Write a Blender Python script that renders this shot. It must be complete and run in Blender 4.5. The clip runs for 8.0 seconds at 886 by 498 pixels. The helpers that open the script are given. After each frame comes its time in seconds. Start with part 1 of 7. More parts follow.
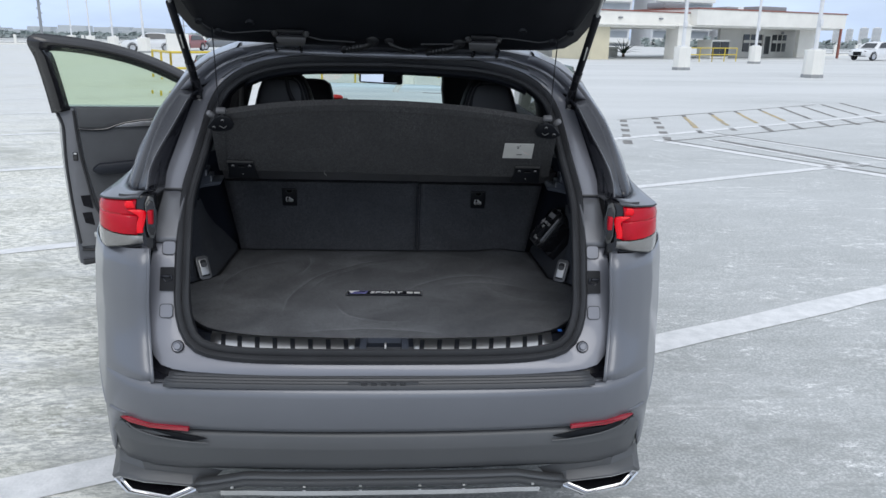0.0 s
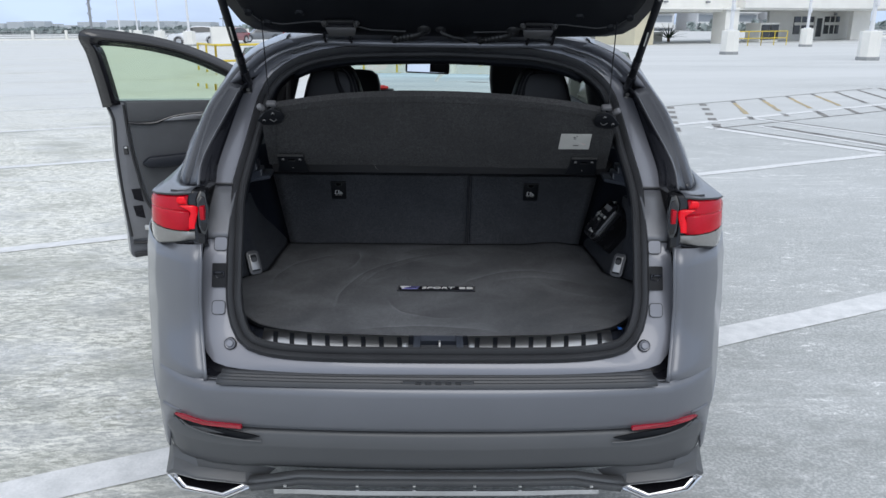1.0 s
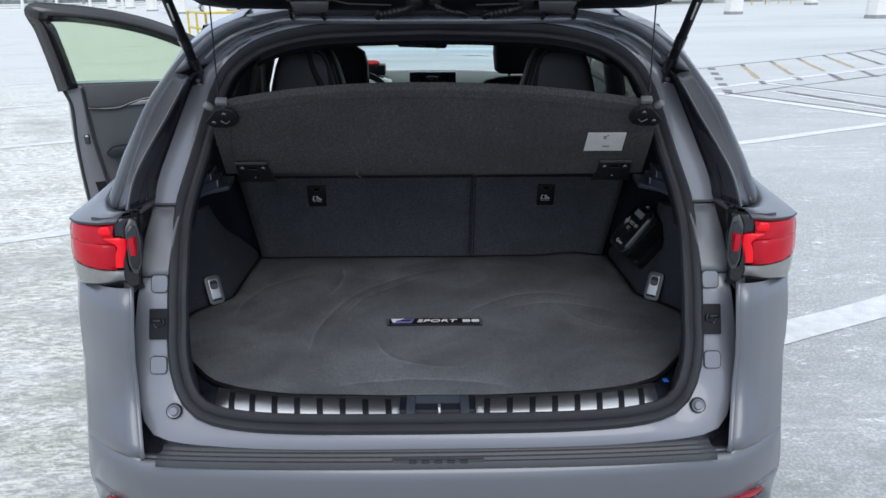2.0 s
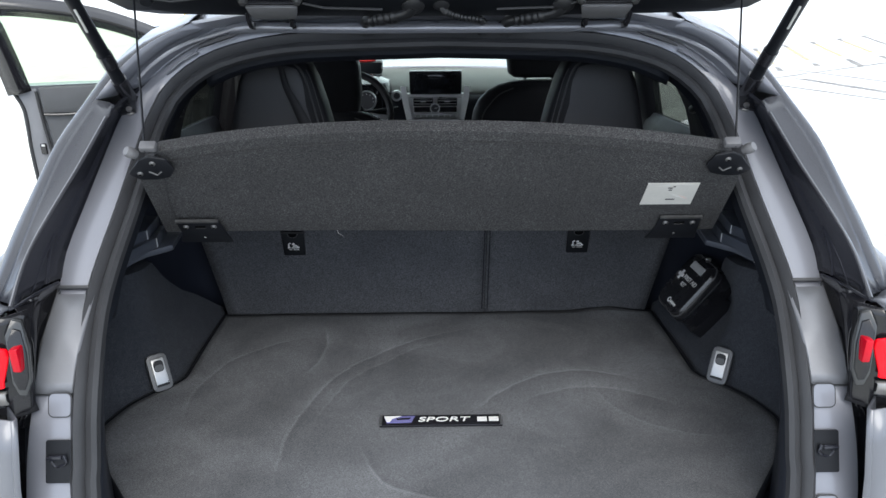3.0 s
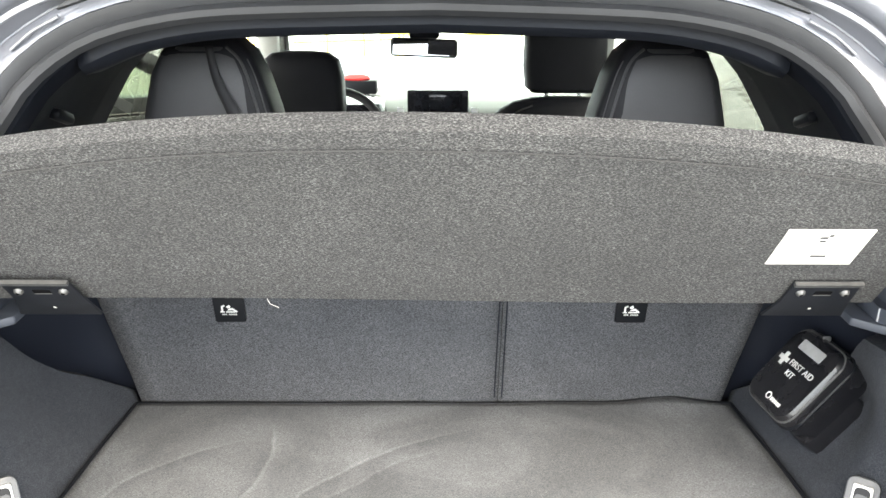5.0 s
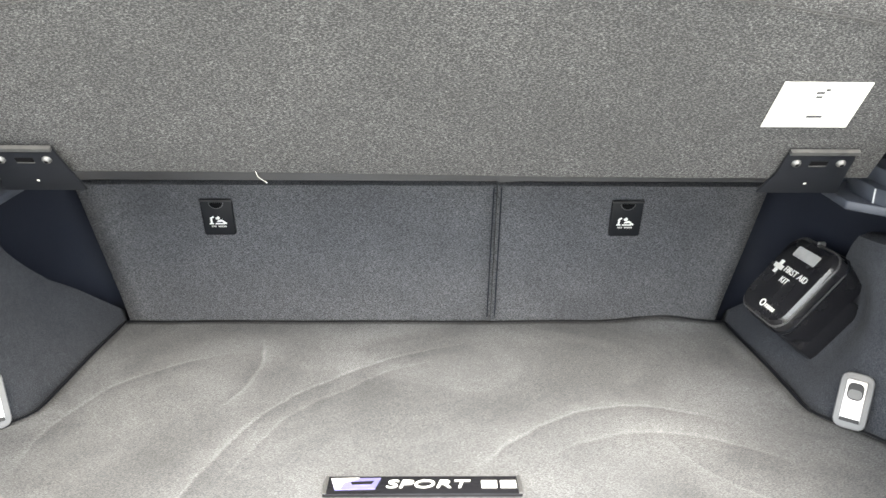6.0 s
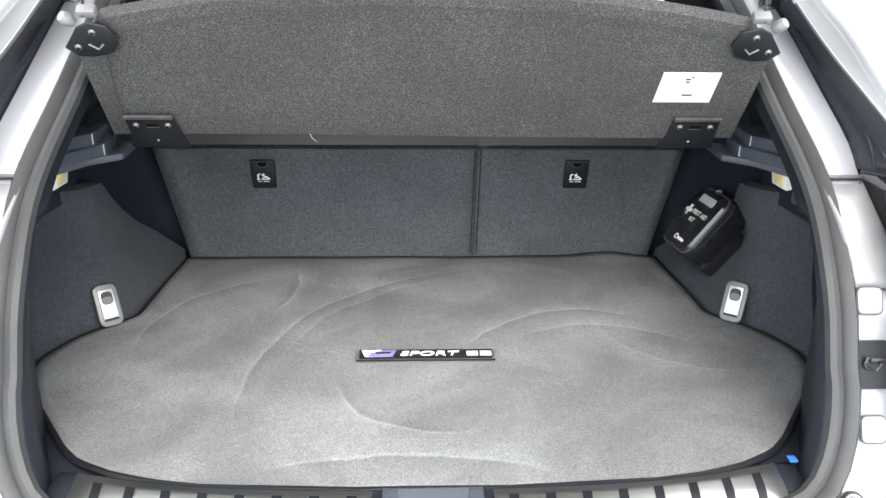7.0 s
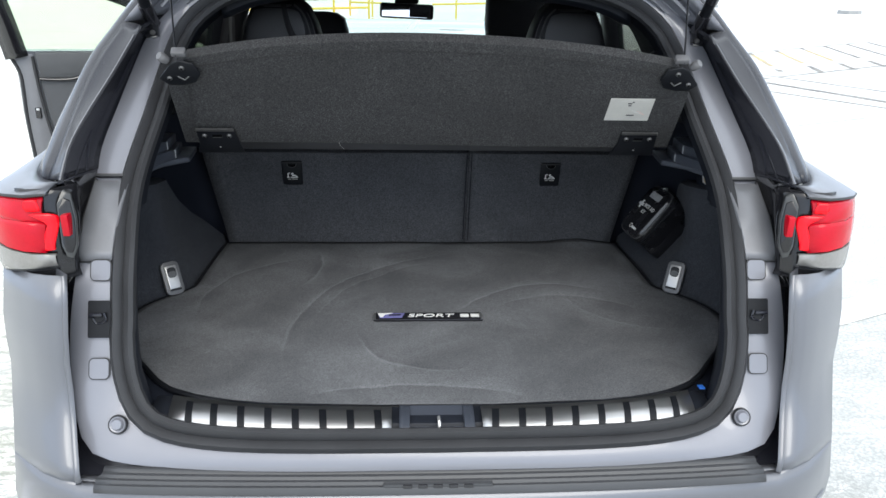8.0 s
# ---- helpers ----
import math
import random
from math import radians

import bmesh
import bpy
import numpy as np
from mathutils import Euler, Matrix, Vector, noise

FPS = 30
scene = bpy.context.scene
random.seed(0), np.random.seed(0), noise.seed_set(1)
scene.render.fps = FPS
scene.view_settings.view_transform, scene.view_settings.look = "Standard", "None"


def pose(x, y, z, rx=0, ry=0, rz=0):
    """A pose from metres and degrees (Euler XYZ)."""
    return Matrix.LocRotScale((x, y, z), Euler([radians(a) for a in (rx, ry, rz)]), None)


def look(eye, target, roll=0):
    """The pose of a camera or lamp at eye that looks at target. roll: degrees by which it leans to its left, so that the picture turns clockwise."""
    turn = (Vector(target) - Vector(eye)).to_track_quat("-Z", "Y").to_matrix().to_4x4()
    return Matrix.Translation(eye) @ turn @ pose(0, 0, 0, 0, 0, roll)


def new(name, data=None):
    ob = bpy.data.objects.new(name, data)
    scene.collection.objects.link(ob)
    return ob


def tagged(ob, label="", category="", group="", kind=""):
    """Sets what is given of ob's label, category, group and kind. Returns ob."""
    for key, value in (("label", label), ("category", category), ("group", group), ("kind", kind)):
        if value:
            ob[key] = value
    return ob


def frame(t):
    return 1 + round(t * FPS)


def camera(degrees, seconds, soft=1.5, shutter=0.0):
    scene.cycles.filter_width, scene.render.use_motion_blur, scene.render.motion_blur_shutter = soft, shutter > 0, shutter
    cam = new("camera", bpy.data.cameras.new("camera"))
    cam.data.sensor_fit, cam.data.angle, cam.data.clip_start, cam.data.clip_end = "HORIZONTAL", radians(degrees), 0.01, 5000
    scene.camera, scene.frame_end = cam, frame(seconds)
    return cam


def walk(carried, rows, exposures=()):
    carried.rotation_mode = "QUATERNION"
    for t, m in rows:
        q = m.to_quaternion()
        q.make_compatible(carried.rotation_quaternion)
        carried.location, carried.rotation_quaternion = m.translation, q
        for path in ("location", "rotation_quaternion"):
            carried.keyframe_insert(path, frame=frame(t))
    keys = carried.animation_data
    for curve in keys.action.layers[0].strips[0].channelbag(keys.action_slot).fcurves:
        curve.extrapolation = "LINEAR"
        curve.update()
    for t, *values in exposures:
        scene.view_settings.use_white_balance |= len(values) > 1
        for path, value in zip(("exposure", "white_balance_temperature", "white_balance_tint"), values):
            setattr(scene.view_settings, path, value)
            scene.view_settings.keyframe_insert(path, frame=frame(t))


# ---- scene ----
cam = camera(62.0, 8.0)
PATH = [
    (0, (0.008, -1.717, 1.563), (0.156, 0.193, 0.988), 1.9),
    (0.5, (-0.026, -1.773, 1.561), (0.039, 0.140, 0.988), 1.5),
    (1, (-0.025, -1.655, 1.560), (0.012, 0.251, 0.955), 0.8),
    (1.2, (-0.017, -1.572, 1.564), (0.019, 0.327, 0.942), 0.6),
    (2.3, (-0.013, -1.074, 1.582), (0.019, 0.794, 0.87), -0.2),
    (2.5, (-0.018, -0.98, 1.591), (0.011, 0.884, 0.868), -0.2),
    (3, (-0.018, -0.743, 1.597), (0.013, 1.117, 0.861), -0.2),
    (3.5, (0.007, -0.525, 1.593), (0.027, 1.338, 0.864), -0.2),
    (4, (0.004, -0.380, 1.573), (0.020, 1.491, 0.868), 0.0),
    (4.2, (0.001, -0.336, 1.557), (0.020, 1.541, 0.867), 0.1),
    (5.3, (0.001, -0.234, 1.412), (0.021, 1.661, 0.771), 0.4),
    (5.5, (0.005, -0.234, 1.383), (0.029, 1.66, 0.741), 0.4),
    (6, (0.005, -0.273, 1.322), (0.04, 1.614, 0.658), 0.5),
    (6.5, (-0.008, -0.435, 1.332), (0.047, 1.441, 0.641), 0.5),
    (7, (-0.024, -0.656, 1.378), (0.056, 1.213, 0.672), 0.7),
    (7.5, (-0.046, -0.859, 1.427), (0.053, 1.008, 0.716), 1.0),
    (8, (-0.057, -0.987, 1.475), (0.05, 0.878, 0.76), 1.2),
]
EXPOSURES = [(0.0, 0.28, 6450, 10), (1.2, 0.28, 6450, 10), (2.3, 0.58, 6200, 10), (2.5, 0.68, 6150, 10), (3.0, 1.45, 6650, 9), (3.5, 2.5, 7550, 9), (4.2, 3.2, 7750, 9),
             (5.3, 3.68, 7850, 8), (6.0, 3.65, 7850, 8), (6.5, 3.5, 7600, 8), (7.0, 3.0, 7400, 8), (7.5, 2.3, 7500, 9), (8.0, 1.32, 6750, 8)]
walk(cam, [(t, look(eye, target, roll)) for t, eye, target, roll in PATH], EXPOSURES)
# ---- body ----
# ---------------------------------------------------------------- light
SLOPE_X, SLOPE_Y = 0.019, -0.0133          # fall of the parking deck under the car
world = bpy.data.worlds.new("overcast_sky")
scene.world = world
world.use_nodes = True
wn, wl = world.node_tree.nodes, world.node_tree.links
wn.clear()
sky = wn.new("ShaderNodeTexSky")
sky.sky_type, sky.sun_disc, sky.sun_elevation, sky.sun_rotation = "NISHITA", False, radians(58), radians(200)
sky.air_density, sky.dust_density, sky.ozone_density = 1.0, 3.0, 1.5
coords = wn.new("ShaderNodeTexCoord")
cloud_map = wn.new("ShaderNodeMapping")
cloud_map.inputs["Scale"].default_value = (1.3, 1.3, 4.0)
cloud = wn.new("ShaderNodeTexNoise")
cloud.inputs["Scale"].default_value, cloud.inputs["Detail"].default_value = 2.2, 6.0
cloud_ramp = wn.new("ShaderNodeValToRGB")
cloud_ramp.color_ramp.elements[0].position, cloud_ramp.color_ramp.elements[1].position = 0.30, 0.62
cloud_ramp.color_ramp.elements[0].color = (0.55, 0.55, 0.55, 1)
cloud_ramp.color_ramp.elements[1].color = (0.97, 0.97, 0.97, 1)
cover = wn.new("ShaderNodeMix")
cover.data_type = "RGBA"
tint = wn.new("ShaderNodeMix")                       # clouds are bluer low down, whiter overhead
tint.data_type = "RGBA"
tint.inputs[6].default_value, tint.inputs[7].default_value = (7.3, 9.0, 12.0, 1), (8.5, 9.2, 10.2, 1)
back = wn.new("ShaderNodeBackground")
out = wn.new("ShaderNodeOutputWorld")
wl.new(coords.outputs["Generated"], cloud_map.inputs["Vector"])
wl.new(cloud_map.outputs["Vector"], cloud.inputs["Vector"])
wl.new(cloud.outputs["Fac"], cloud_ramp.inputs["Fac"])
wl.new(cloud_ramp.outputs["Color"], cover.inputs["Factor"])
wl.new(sky.outputs["Color"], cover.inputs[6])
height = wn.new("ShaderNodeSeparateXYZ")            # an overcast sky is dimmer towards the horizon
wl.new(coords.outputs["Generated"], height.inputs[0])
dome = wn.new("ShaderNodeMapRange")
for key, x in (("From Min", 0.0), ("From Max", 0.8), ("To Min", 0.080), ("To Max", 0.110)):
    dome.inputs[key].default_value = x
wl.new(height.outputs["Z"], dome.inputs["Value"])
rise = wn.new("ShaderNodeMapRange")
rise.inputs["From Max"].default_value = 0.5
wl.new(height.outputs["Z"], rise.inputs["Value"])
wl.new(rise.outputs["Result"], tint.inputs["Factor"])
wl.new(tint.outputs[2], cover.inputs[7])
wl.new(dome.outputs["Result"], back.inputs["Strength"])
wl.new(cover.outputs[2], back.inputs["Color"])
wl.new(back.outputs["Background"], out.inputs["Surface"])
sun_data = bpy.data.lights.new("sun", "SUN")
sun_data.energy, sun_data.angle, sun_data.color = 0.8, radians(40), (1.0, 0.975, 0.935)
sun = new("sun", sun_data)
sun.matrix_world = look((0, 0, 30), (-6.0, 26.0, 0))

# ---------------------------------------------------------------- materials
def surface(name, colour, rough=0.5, metal=0.0, vary=0.15, scale=8.0, bump=0.0, bump_scale=200.0, coat=0.0, colour2=None,
            stretch=(1, 1, 1), sheen=0.0, rough_vary=0.08, specular=0.5, island=False):
    """A worn, slightly uneven surface: two scales of colour change, a change of gloss and fine relief, in metres."""
    m = bpy.data.materials.new(name)
    m.use_nodes = True
    n, l = m.node_tree.nodes, m.node_tree.links
    b = n["Principled BSDF"]
    tc, mp = n.new("ShaderNodeTexCoord"), n.new("ShaderNodeMapping")
    mp.inputs["Scale"].default_value = stretch
    l.new(tc.outputs["Object"], mp.inputs["Vector"])
    big, small = n.new("ShaderNodeTexNoise"), n.new("ShaderNodeTexNoise")
    big.inputs["Scale"].default_value, big.inputs["Detail"].default_value = scale, 5
    small.inputs["Scale"].default_value, small.inputs["Detail"].default_value = bump_scale, 3
    for t in (big, small):
        l.new(mp.outputs["Vector"], t.inputs["Vector"])
    add = n.new("ShaderNodeMath")
    add.operation = "MULTIPLY_ADD"
    add.inputs[1].default_value = 0.45
    l.new(small.outputs["Fac"], add.inputs[0])
    l.new(big.outputs["Fac"], add.inputs[2])
    ramp = n.new("ShaderNodeMapRange")
    ramp.inputs["From Min"].default_value, ramp.inputs["From Max"].default_value = 0.45, 1.0
    l.new(add.outputs[0], ramp.inputs["Value"])
    mix = n.new("ShaderNodeMix")
    mix.data_type = "RGBA"
    c2 = colour2 or [min(1, c * (1 + vary)) for c in colour]
    c1 = colour if colour2 else [c * (1 - vary) for c in colour]
    mix.inputs[6].default_value, mix.inputs[7].default_value = (*c1, 1), (*c2, 1)
    l.new(ramp.outputs["Result"], mix.inputs["Factor"])
    l.new(mix.outputs[2], b.inputs["Base Color"])
    rr = n.new("ShaderNodeMapRange")
    rr.inputs["To Min"].default_value, rr.inputs["To Max"].default_value = max(0.02, rough - rough_vary), min(1, rough + rough_vary)
    l.new(big.outputs["Fac"], rr.inputs["Value"])
    l.new(rr.outputs["Result"], b.inputs["Roughness"])
    b.inputs["Metallic"].default_value = metal
    b.inputs["Coat Weight"].default_value = coat
    b.inputs["Coat Roughness"].default_value = 0.04
    b.inputs["Sheen Weight"].default_value = sheen
    b.inputs["Specular IOR Level"].default_value = specular
    if bump:
        bp = n.new("ShaderNodeBump")
        bp.inputs["Strength"].default_value, bp.inputs["Distance"].default_value = 1.0, bump
        l.new(small.outputs["Fac"], bp.inputs["Height"])
        l.new(bp.outputs["Normal"], b.inputs["Normal"])
    return m


def glass(name, colour=(1, 1, 1), rough=0.0):
    m = bpy.data.materials.new(name)
    m.use_nodes = True
    b = m.node_tree.nodes["Principled BSDF"]
    b.inputs["Base Color"].default_value = (*colour, 1)
    b.inputs["Transmission Weight"].default_value = 1.0
    b.inputs["Roughness"].default_value = rough
    b.inputs["IOR"].default_value = 1.45
    return m


def fibres(name, dark, light, size, spread=(0.44, 0.66), relief=0.002, sheen=0.03, long=0.38):
    """Felt or carpet: short fibres lying two ways, dark and pale, with cloudy wear."""
    m = bpy.data.materials.new(name)
    m.use_nodes = True
    n, l = m.node_tree.nodes, m.node_tree.links
    b = n["Principled BSDF"]
    tc = n.new("ShaderNodeTexCoord")
    ways = []
    for turn in ((20, 10, 35), (-15, 25, -50)):
        mp, t = n.new("ShaderNodeMapping"), n.new("ShaderNodeTexNoise")
        mp.inputs["Rotation"].default_value = [radians(a) for a in turn]
        mp.inputs["Scale"].default_value = (long, 1.0, 1.0)
        t.inputs["Scale"].default_value, t.inputs["Detail"].default_value, t.inputs["Roughness"].default_value = size, 2.0, 0.6
        l.new(tc.outputs["Object"], mp.inputs["Vector"])
        l.new(mp.outputs["Vector"], t.inputs["Vector"])
        ways.append(t.outputs["Fac"])
    top = n.new("ShaderNodeMath")
    top.operation = "MAXIMUM"
    for k in (0, 1):
        l.new(ways[k], top.inputs[k])
    pick = n.new("ShaderNodeMapRange")
    pick.inputs["From Min"].default_value, pick.inputs["From Max"].default_value = spread
    l.new(top.outputs[0], pick.inputs["Value"])
    wear = n.new("ShaderNodeTexNoise")
    wear.inputs["Scale"].default_value, wear.inputs["Detail"].default_value = 7.0, 4.0
    l.new(tc.outputs["Object"], wear.inputs["Vector"])
    amount = n.new("ShaderNodeMapRange")
    amount.inputs["From Min"].default_value, amount.inputs["From Max"].default_value = 0.3, 0.7
    amount.inputs["To Min"].default_value, amount.inputs["To Max"].default_value = 0.62, 1.05
    l.new(wear.outputs["Fac"], amount.inputs["Value"])
    clump = n.new("ShaderNodeTexNoise")
    clump.inputs["Scale"].default_value, clump.inputs["Detail"].default_value, clump.inputs["Roughness"].default_value = size * 0.11, 6.0, 0.75
    l.new(tc.outputs["Object"], clump.inputs["Vector"])
    nap = n.new("ShaderNodeMapRange")
    nap.inputs["From Min"].default_value, nap.inputs["From Max"].default_value = 0.36, 0.66
    nap.inputs["To Min"].default_value, nap.inputs["To Max"].default_value = 0.70, 1.06
    l.new(clump.outputs["Fac"], nap.inputs["Value"])
    worn = n.new("ShaderNodeMath")
    worn.operation = "MULTIPLY"
    l.new(nap.outputs["Result"], worn.inputs[0])
    l.new(amount.outputs["Result"], worn.inputs[1])
    times = n.new("ShaderNodeMath")
    times.operation = "MULTIPLY"
    l.new(pick.outputs["Result"], times.inputs[0])
    l.new(worn.outputs[0], times.inputs[1])
    mix = n.new("ShaderNodeMix")
    mix.data_type = "RGBA"
    mix.inputs[6].default_value, mix.inputs[7].default_value = (*dark, 1), (*light, 1)
    l.new(times.outputs[0], mix.inputs["Factor"])
    l.new(mix.outputs[2], b.inputs["Base Color"])
    b.inputs["Roughness"].default_value = 0.95
    b.inputs["Specular IOR Level"].default_value = 0.12
    b.inputs["Sheen Weight"].default_value = sheen
    bp = n.new("ShaderNodeBump")
    bp.inputs["Strength"].default_value, bp.inputs["Distance"].default_value = 1.0, relief
    l.new(top.outputs[0], bp.inputs["Height"])
    l.new(bp.outputs["Normal"], b.inputs["Normal"])
    return m


PAINT = surface("grey_metallic_paint", (0.138, 0.145, 0.163), 0.36, 0.30, 0.05, 3.0, 0.00002, 2500.0, coat=0.5, rough_vary=0.03)
JAMB = surface("grey_jamb_paint", (0.190, 0.196, 0.222), 0.36, 0.22, 0.05, 5.0, 0.00002, 1500.0, coat=0.6, rough_vary=0.04)
PAINT_CAP = surface("grey_painted_plastic", (0.165, 0.170, 0.184), 0.45, 0.3, 0.05, 4.0)
VALANCE = surface("satin_grey_plastic", (0.078, 0.081, 0.085), 0.42, 0.1, 0.08, 5.0, 0.00005, 900.0)
GLOSS_BLACK = surface("gloss_black", (0.014, 0.014, 0.017), 0.18, 0.0, 0.2, 6.0, coat=0.6)
BLACK_PLASTIC = surface("black_plastic", (0.007, 0.008, 0.0105), 0.46, 0.0, 0.2, 10.0, 0.00008, 700.0, specular=0.25)
NAVY_PLASTIC = surface("charcoal_plastic_trim", (0.012, 0.0145, 0.021), 0.5, 0.0, 0.12, 8.0, 0.0001, 900.0, specular=0.34)
RUBBER = surface("weatherstrip_rubber", (0.033, 0.034, 0.037), 0.5, 0.0, 0.15, 15.0, 0.00006, 500.0, specular=0.4)
PAD_GREY = surface("dark_grey_ribbed_plastic", (0.046, 0.048, 0.052), 0.42, 0.0, 0.12, 8.0, 0.00005, 800.0)
LEDGE = surface("navy_grey_ledge_plastic", (0.040, 0.046, 0.060), 0.42, 0.0, 0.12, 8.0, 0.0001, 900.0)
CONDUIT = surface("grey_rubber_conduit", (0.019, 0.0195, 0.021), 0.36, 0.0, 0.15, 25.0, 0.00006, 500.0)
CHROME = surface("chrome", (0.72, 0.72, 0.73), 0.12, 1.0, 0.04, 20.0)
SCUFF_STEEL = surface("polished_scuff_steel", (0.58, 0.58, 0.575), 0.34, 1.0, 0.06, 30.0, 0.00003, 300.0, stretch=(0.05, 1, 1))
STEEL = surface("brushed_steel", (0.62, 0.62, 0.61), 0.36, 0.75, 0.08, 30.0, 0.00004, 300.0, stretch=(0.05, 1, 1))
RED_LENS = surface("red_lamp_lens", (0.46, 0.004, 0.016), 0.14, 0.0, 0.12, 14.0, specular=0.3)
RED_DARK = surface("dark_red_lens", (0.36, 0.006, 0.022), 0.12, 0.0, 0.15, 12.0, coat=1.0)
CLEAR_LENS = surface("clear_lamp_lens", (0.24, 0.235, 0.225), 0.16, 0.35, 0.15, 9.0, coat=0.4)
SMOKE = surface("smoked_clear_edge", (0.042, 0.044, 0.045), 0.14, 0.0, 0.1, 9.0, specular=0.6)
RED_GUIDE = surface("bright_red_guide", (0.84, 0.002, 0.012), 0.2, 0.0, 0.1, 20.0, specular=0.35)
GUTTER = surface("black_gutter_moulding", (0.017, 0.018, 0.024), 0.24, 0.0, 0.15, 9.0, specular=0.5)
# gutter bead coloured lighter than its moulding to carry the highlight
BEAD_LIT = surface("highlighted_gutter_bead", (0.075, 0.077, 0.086), 0.2, 0.2, 0.12, 12.0, coat=0.6)
GREY_LENS = surface("smoked_lamp_housing", (0.012, 0.012, 0.014), 0.12, 0.0, 0.25, 25.0, specular=0.5)
CARPET = fibres("charcoal_carpet", (0.034, 0.0360, 0.0415), (0.158, 0.162, 0.172), 900, (0.45, 0.68), 0.0014)
FELT = fibres("grey_felt", (0.029, 0.0292, 0.0302), (0.208, 0.208, 0.210), 880, (0.505, 0.82), 0.0014, 0.0, 0.45)
LINING = fibres("dark_navy_lining_carpet", (0.016, 0.0185, 0.024), (0.084, 0.089, 0.101), 900, (0.45, 0.70), 0.0012)
MOULD = surface("black_blue_pillar_trim", (0.007, 0.0085, 0.0125), 0.7, 0.0, 0.15, 8.0, 0.0001, 900.0, specular=0.15)
PANEL_LEATHER = surface("smooth_grey_black_leather", (0.049, 0.049, 0.052), 0.48, 0.0, 0.15, 10.0, 0.0002, 500.0)
LEATHER = surface("black_leather", (0.0115, 0.0115, 0.0138), 0.50, 0.0, 0.2, 12.0, 0.0003, 420.0, specular=0.25)
WHITE_PLASTIC = surface("white_plastic", (0.74, 0.74, 0.72), 0.4, 0.0, 0.06, 20.0)
LABEL = surface("white_label", (0.50, 0.495, 0.465), 0.45, 0.0, 0.06, 30.0)
INK = surface("dark_print", (0.04, 0.04, 0.045), 0.6, 0.0, 0.1, 20.0)
HEADLINER = surface("grey_headliner", (0.20, 0.20, 0.20), 0.95, 0.0, 0.1, 12.0, 0.0004, 700.0)
DASH = surface("grey_dash_plastic", (0.30, 0.31, 0.30), 0.55, 0.0, 0.08, 10.0, 0.0002, 600.0)
DASH_TOP = surface("dash_top_with_sky_sheen", (0.125, 0.130, 0.122), 0.6, 0.0, 0.1, 12.0, 0.0002, 600.0, specular=0.3)
SILVER = surface("satin_silver_trim", (0.55, 0.55, 0.56), 0.3, 0.9, 0.05, 12.0)
GLASS = glass("clear_glass", (0.80, 0.92, 0.84))
DARK_STEEL = surface("dull_dark_steel", (0.22, 0.22, 0.22), 0.4, 0.7, 0.1, 40.0)
HOLE = surface("black_hole_shade", (0.002, 0.002, 0.0025), 0.8, 0.0, 0.1, 40.0, specular=0.1)
SCREW_STEEL = surface("zinc_screw", (0.105, 0.105, 0.105), 0.42, 0.6, 0.12, 60.0)
GLASS_TINT = glass("privacy_glass", (0.13, 0.145, 0.125))
GLASS_GREEN = glass("green_tinted_glass", (0.71, 0.83, 0.63))

# ---------------------------------------------------------------- building helpers
def part(name, bm, material, parent=None, label="", smooth=True, solid=0.0, bevel=0.0):
    """Links a bmesh as one mesh object, under a thing or a part when one is given."""
    me = bpy.data.meshes.new(name)
    bmesh.ops.recalc_face_normals(bm, faces=bm.faces)
    bm.to_mesh(me)
    bm.free()
    for poly in me.polygons:
        poly.use_smooth = smooth
    if smooth:
        me.set_sharp_from_angle(angle=radians(38))
    me.materials.append(material)
    ob = new(name, me)
    if parent:
        ob.parent = parent
    if label:
        ob["label"] = label
    if solid:
        mod = ob.modifiers.new("thickness", "SOLIDIFY")
        mod.thickness, mod.offset = solid, -1.0
    if bevel:
        mod = ob.modifiers.new("edges", "BEVEL")
        mod.width, mod.segments, mod.limit_method, mod.angle_limit = bevel, 2, "ANGLE", radians(35)
    return ob


def thing(name, label, category, group="", kind="", at=(0, 0, 0)):
    ob = new(name)
    ob.location = at
    ob.empty_display_size = 0.1
    return tagged(ob, label, category, group, kind)


def smooth_line(points, steps=6, closed=False):
    """Catmull-Rom through the points."""
    p = [Vector(q) for q in points]
    n, res = len(p), []
    for i in range(n if closed else n - 1):
        if closed:
            a, b, c, d = p[i - 1], p[i], p[(i + 1) % n], p[(i + 2) % n]
        else:
            b, c = p[i], p[i + 1]
            a = p[i - 1] if i else b * 2 - c
            d = p[i + 2] if i + 2 < n else c * 2 - b
        for k in range(steps):
            t = k / steps
            res.append(0.5 * (2 * b + (c - a) * t + (2 * a - 5 * b + 4 * c - d) * t * t + (3 * b - a - 3 * c + d) * t ** 3))
    if not closed:
        res.append(p[-1])
    return res


def evenly(points, count):
    """The same line with that many points, evenly spread along it."""
    p = [Vector(q) for q in points]
    dist = [0.0]
    for a, b in zip(p, p[1:]):
        dist.append(dist[-1] + (b - a).length)
    res = []
    for k in range(count):
        d = dist[-1] * k / (count - 1)
        i = max(j for j in range(len(p) - 1) if dist[j] <= d + 1e-9)
        span = dist[i + 1] - dist[i]
        res.append(p[i].lerp(p[i + 1], (d - dist[i]) / span if span > 1e-9 else 0))
    return res


def mirrored(half):
    """A line from the middle outwards, made whole from left to right."""
    h = [Vector(q) for q in half]
    return [Vector((-q.x, q.y, q.z)) for q in reversed(h[1:])] + h


def flip(points, s):
    return [Vector((s * q[0], q[1], q[2])) for q in points]


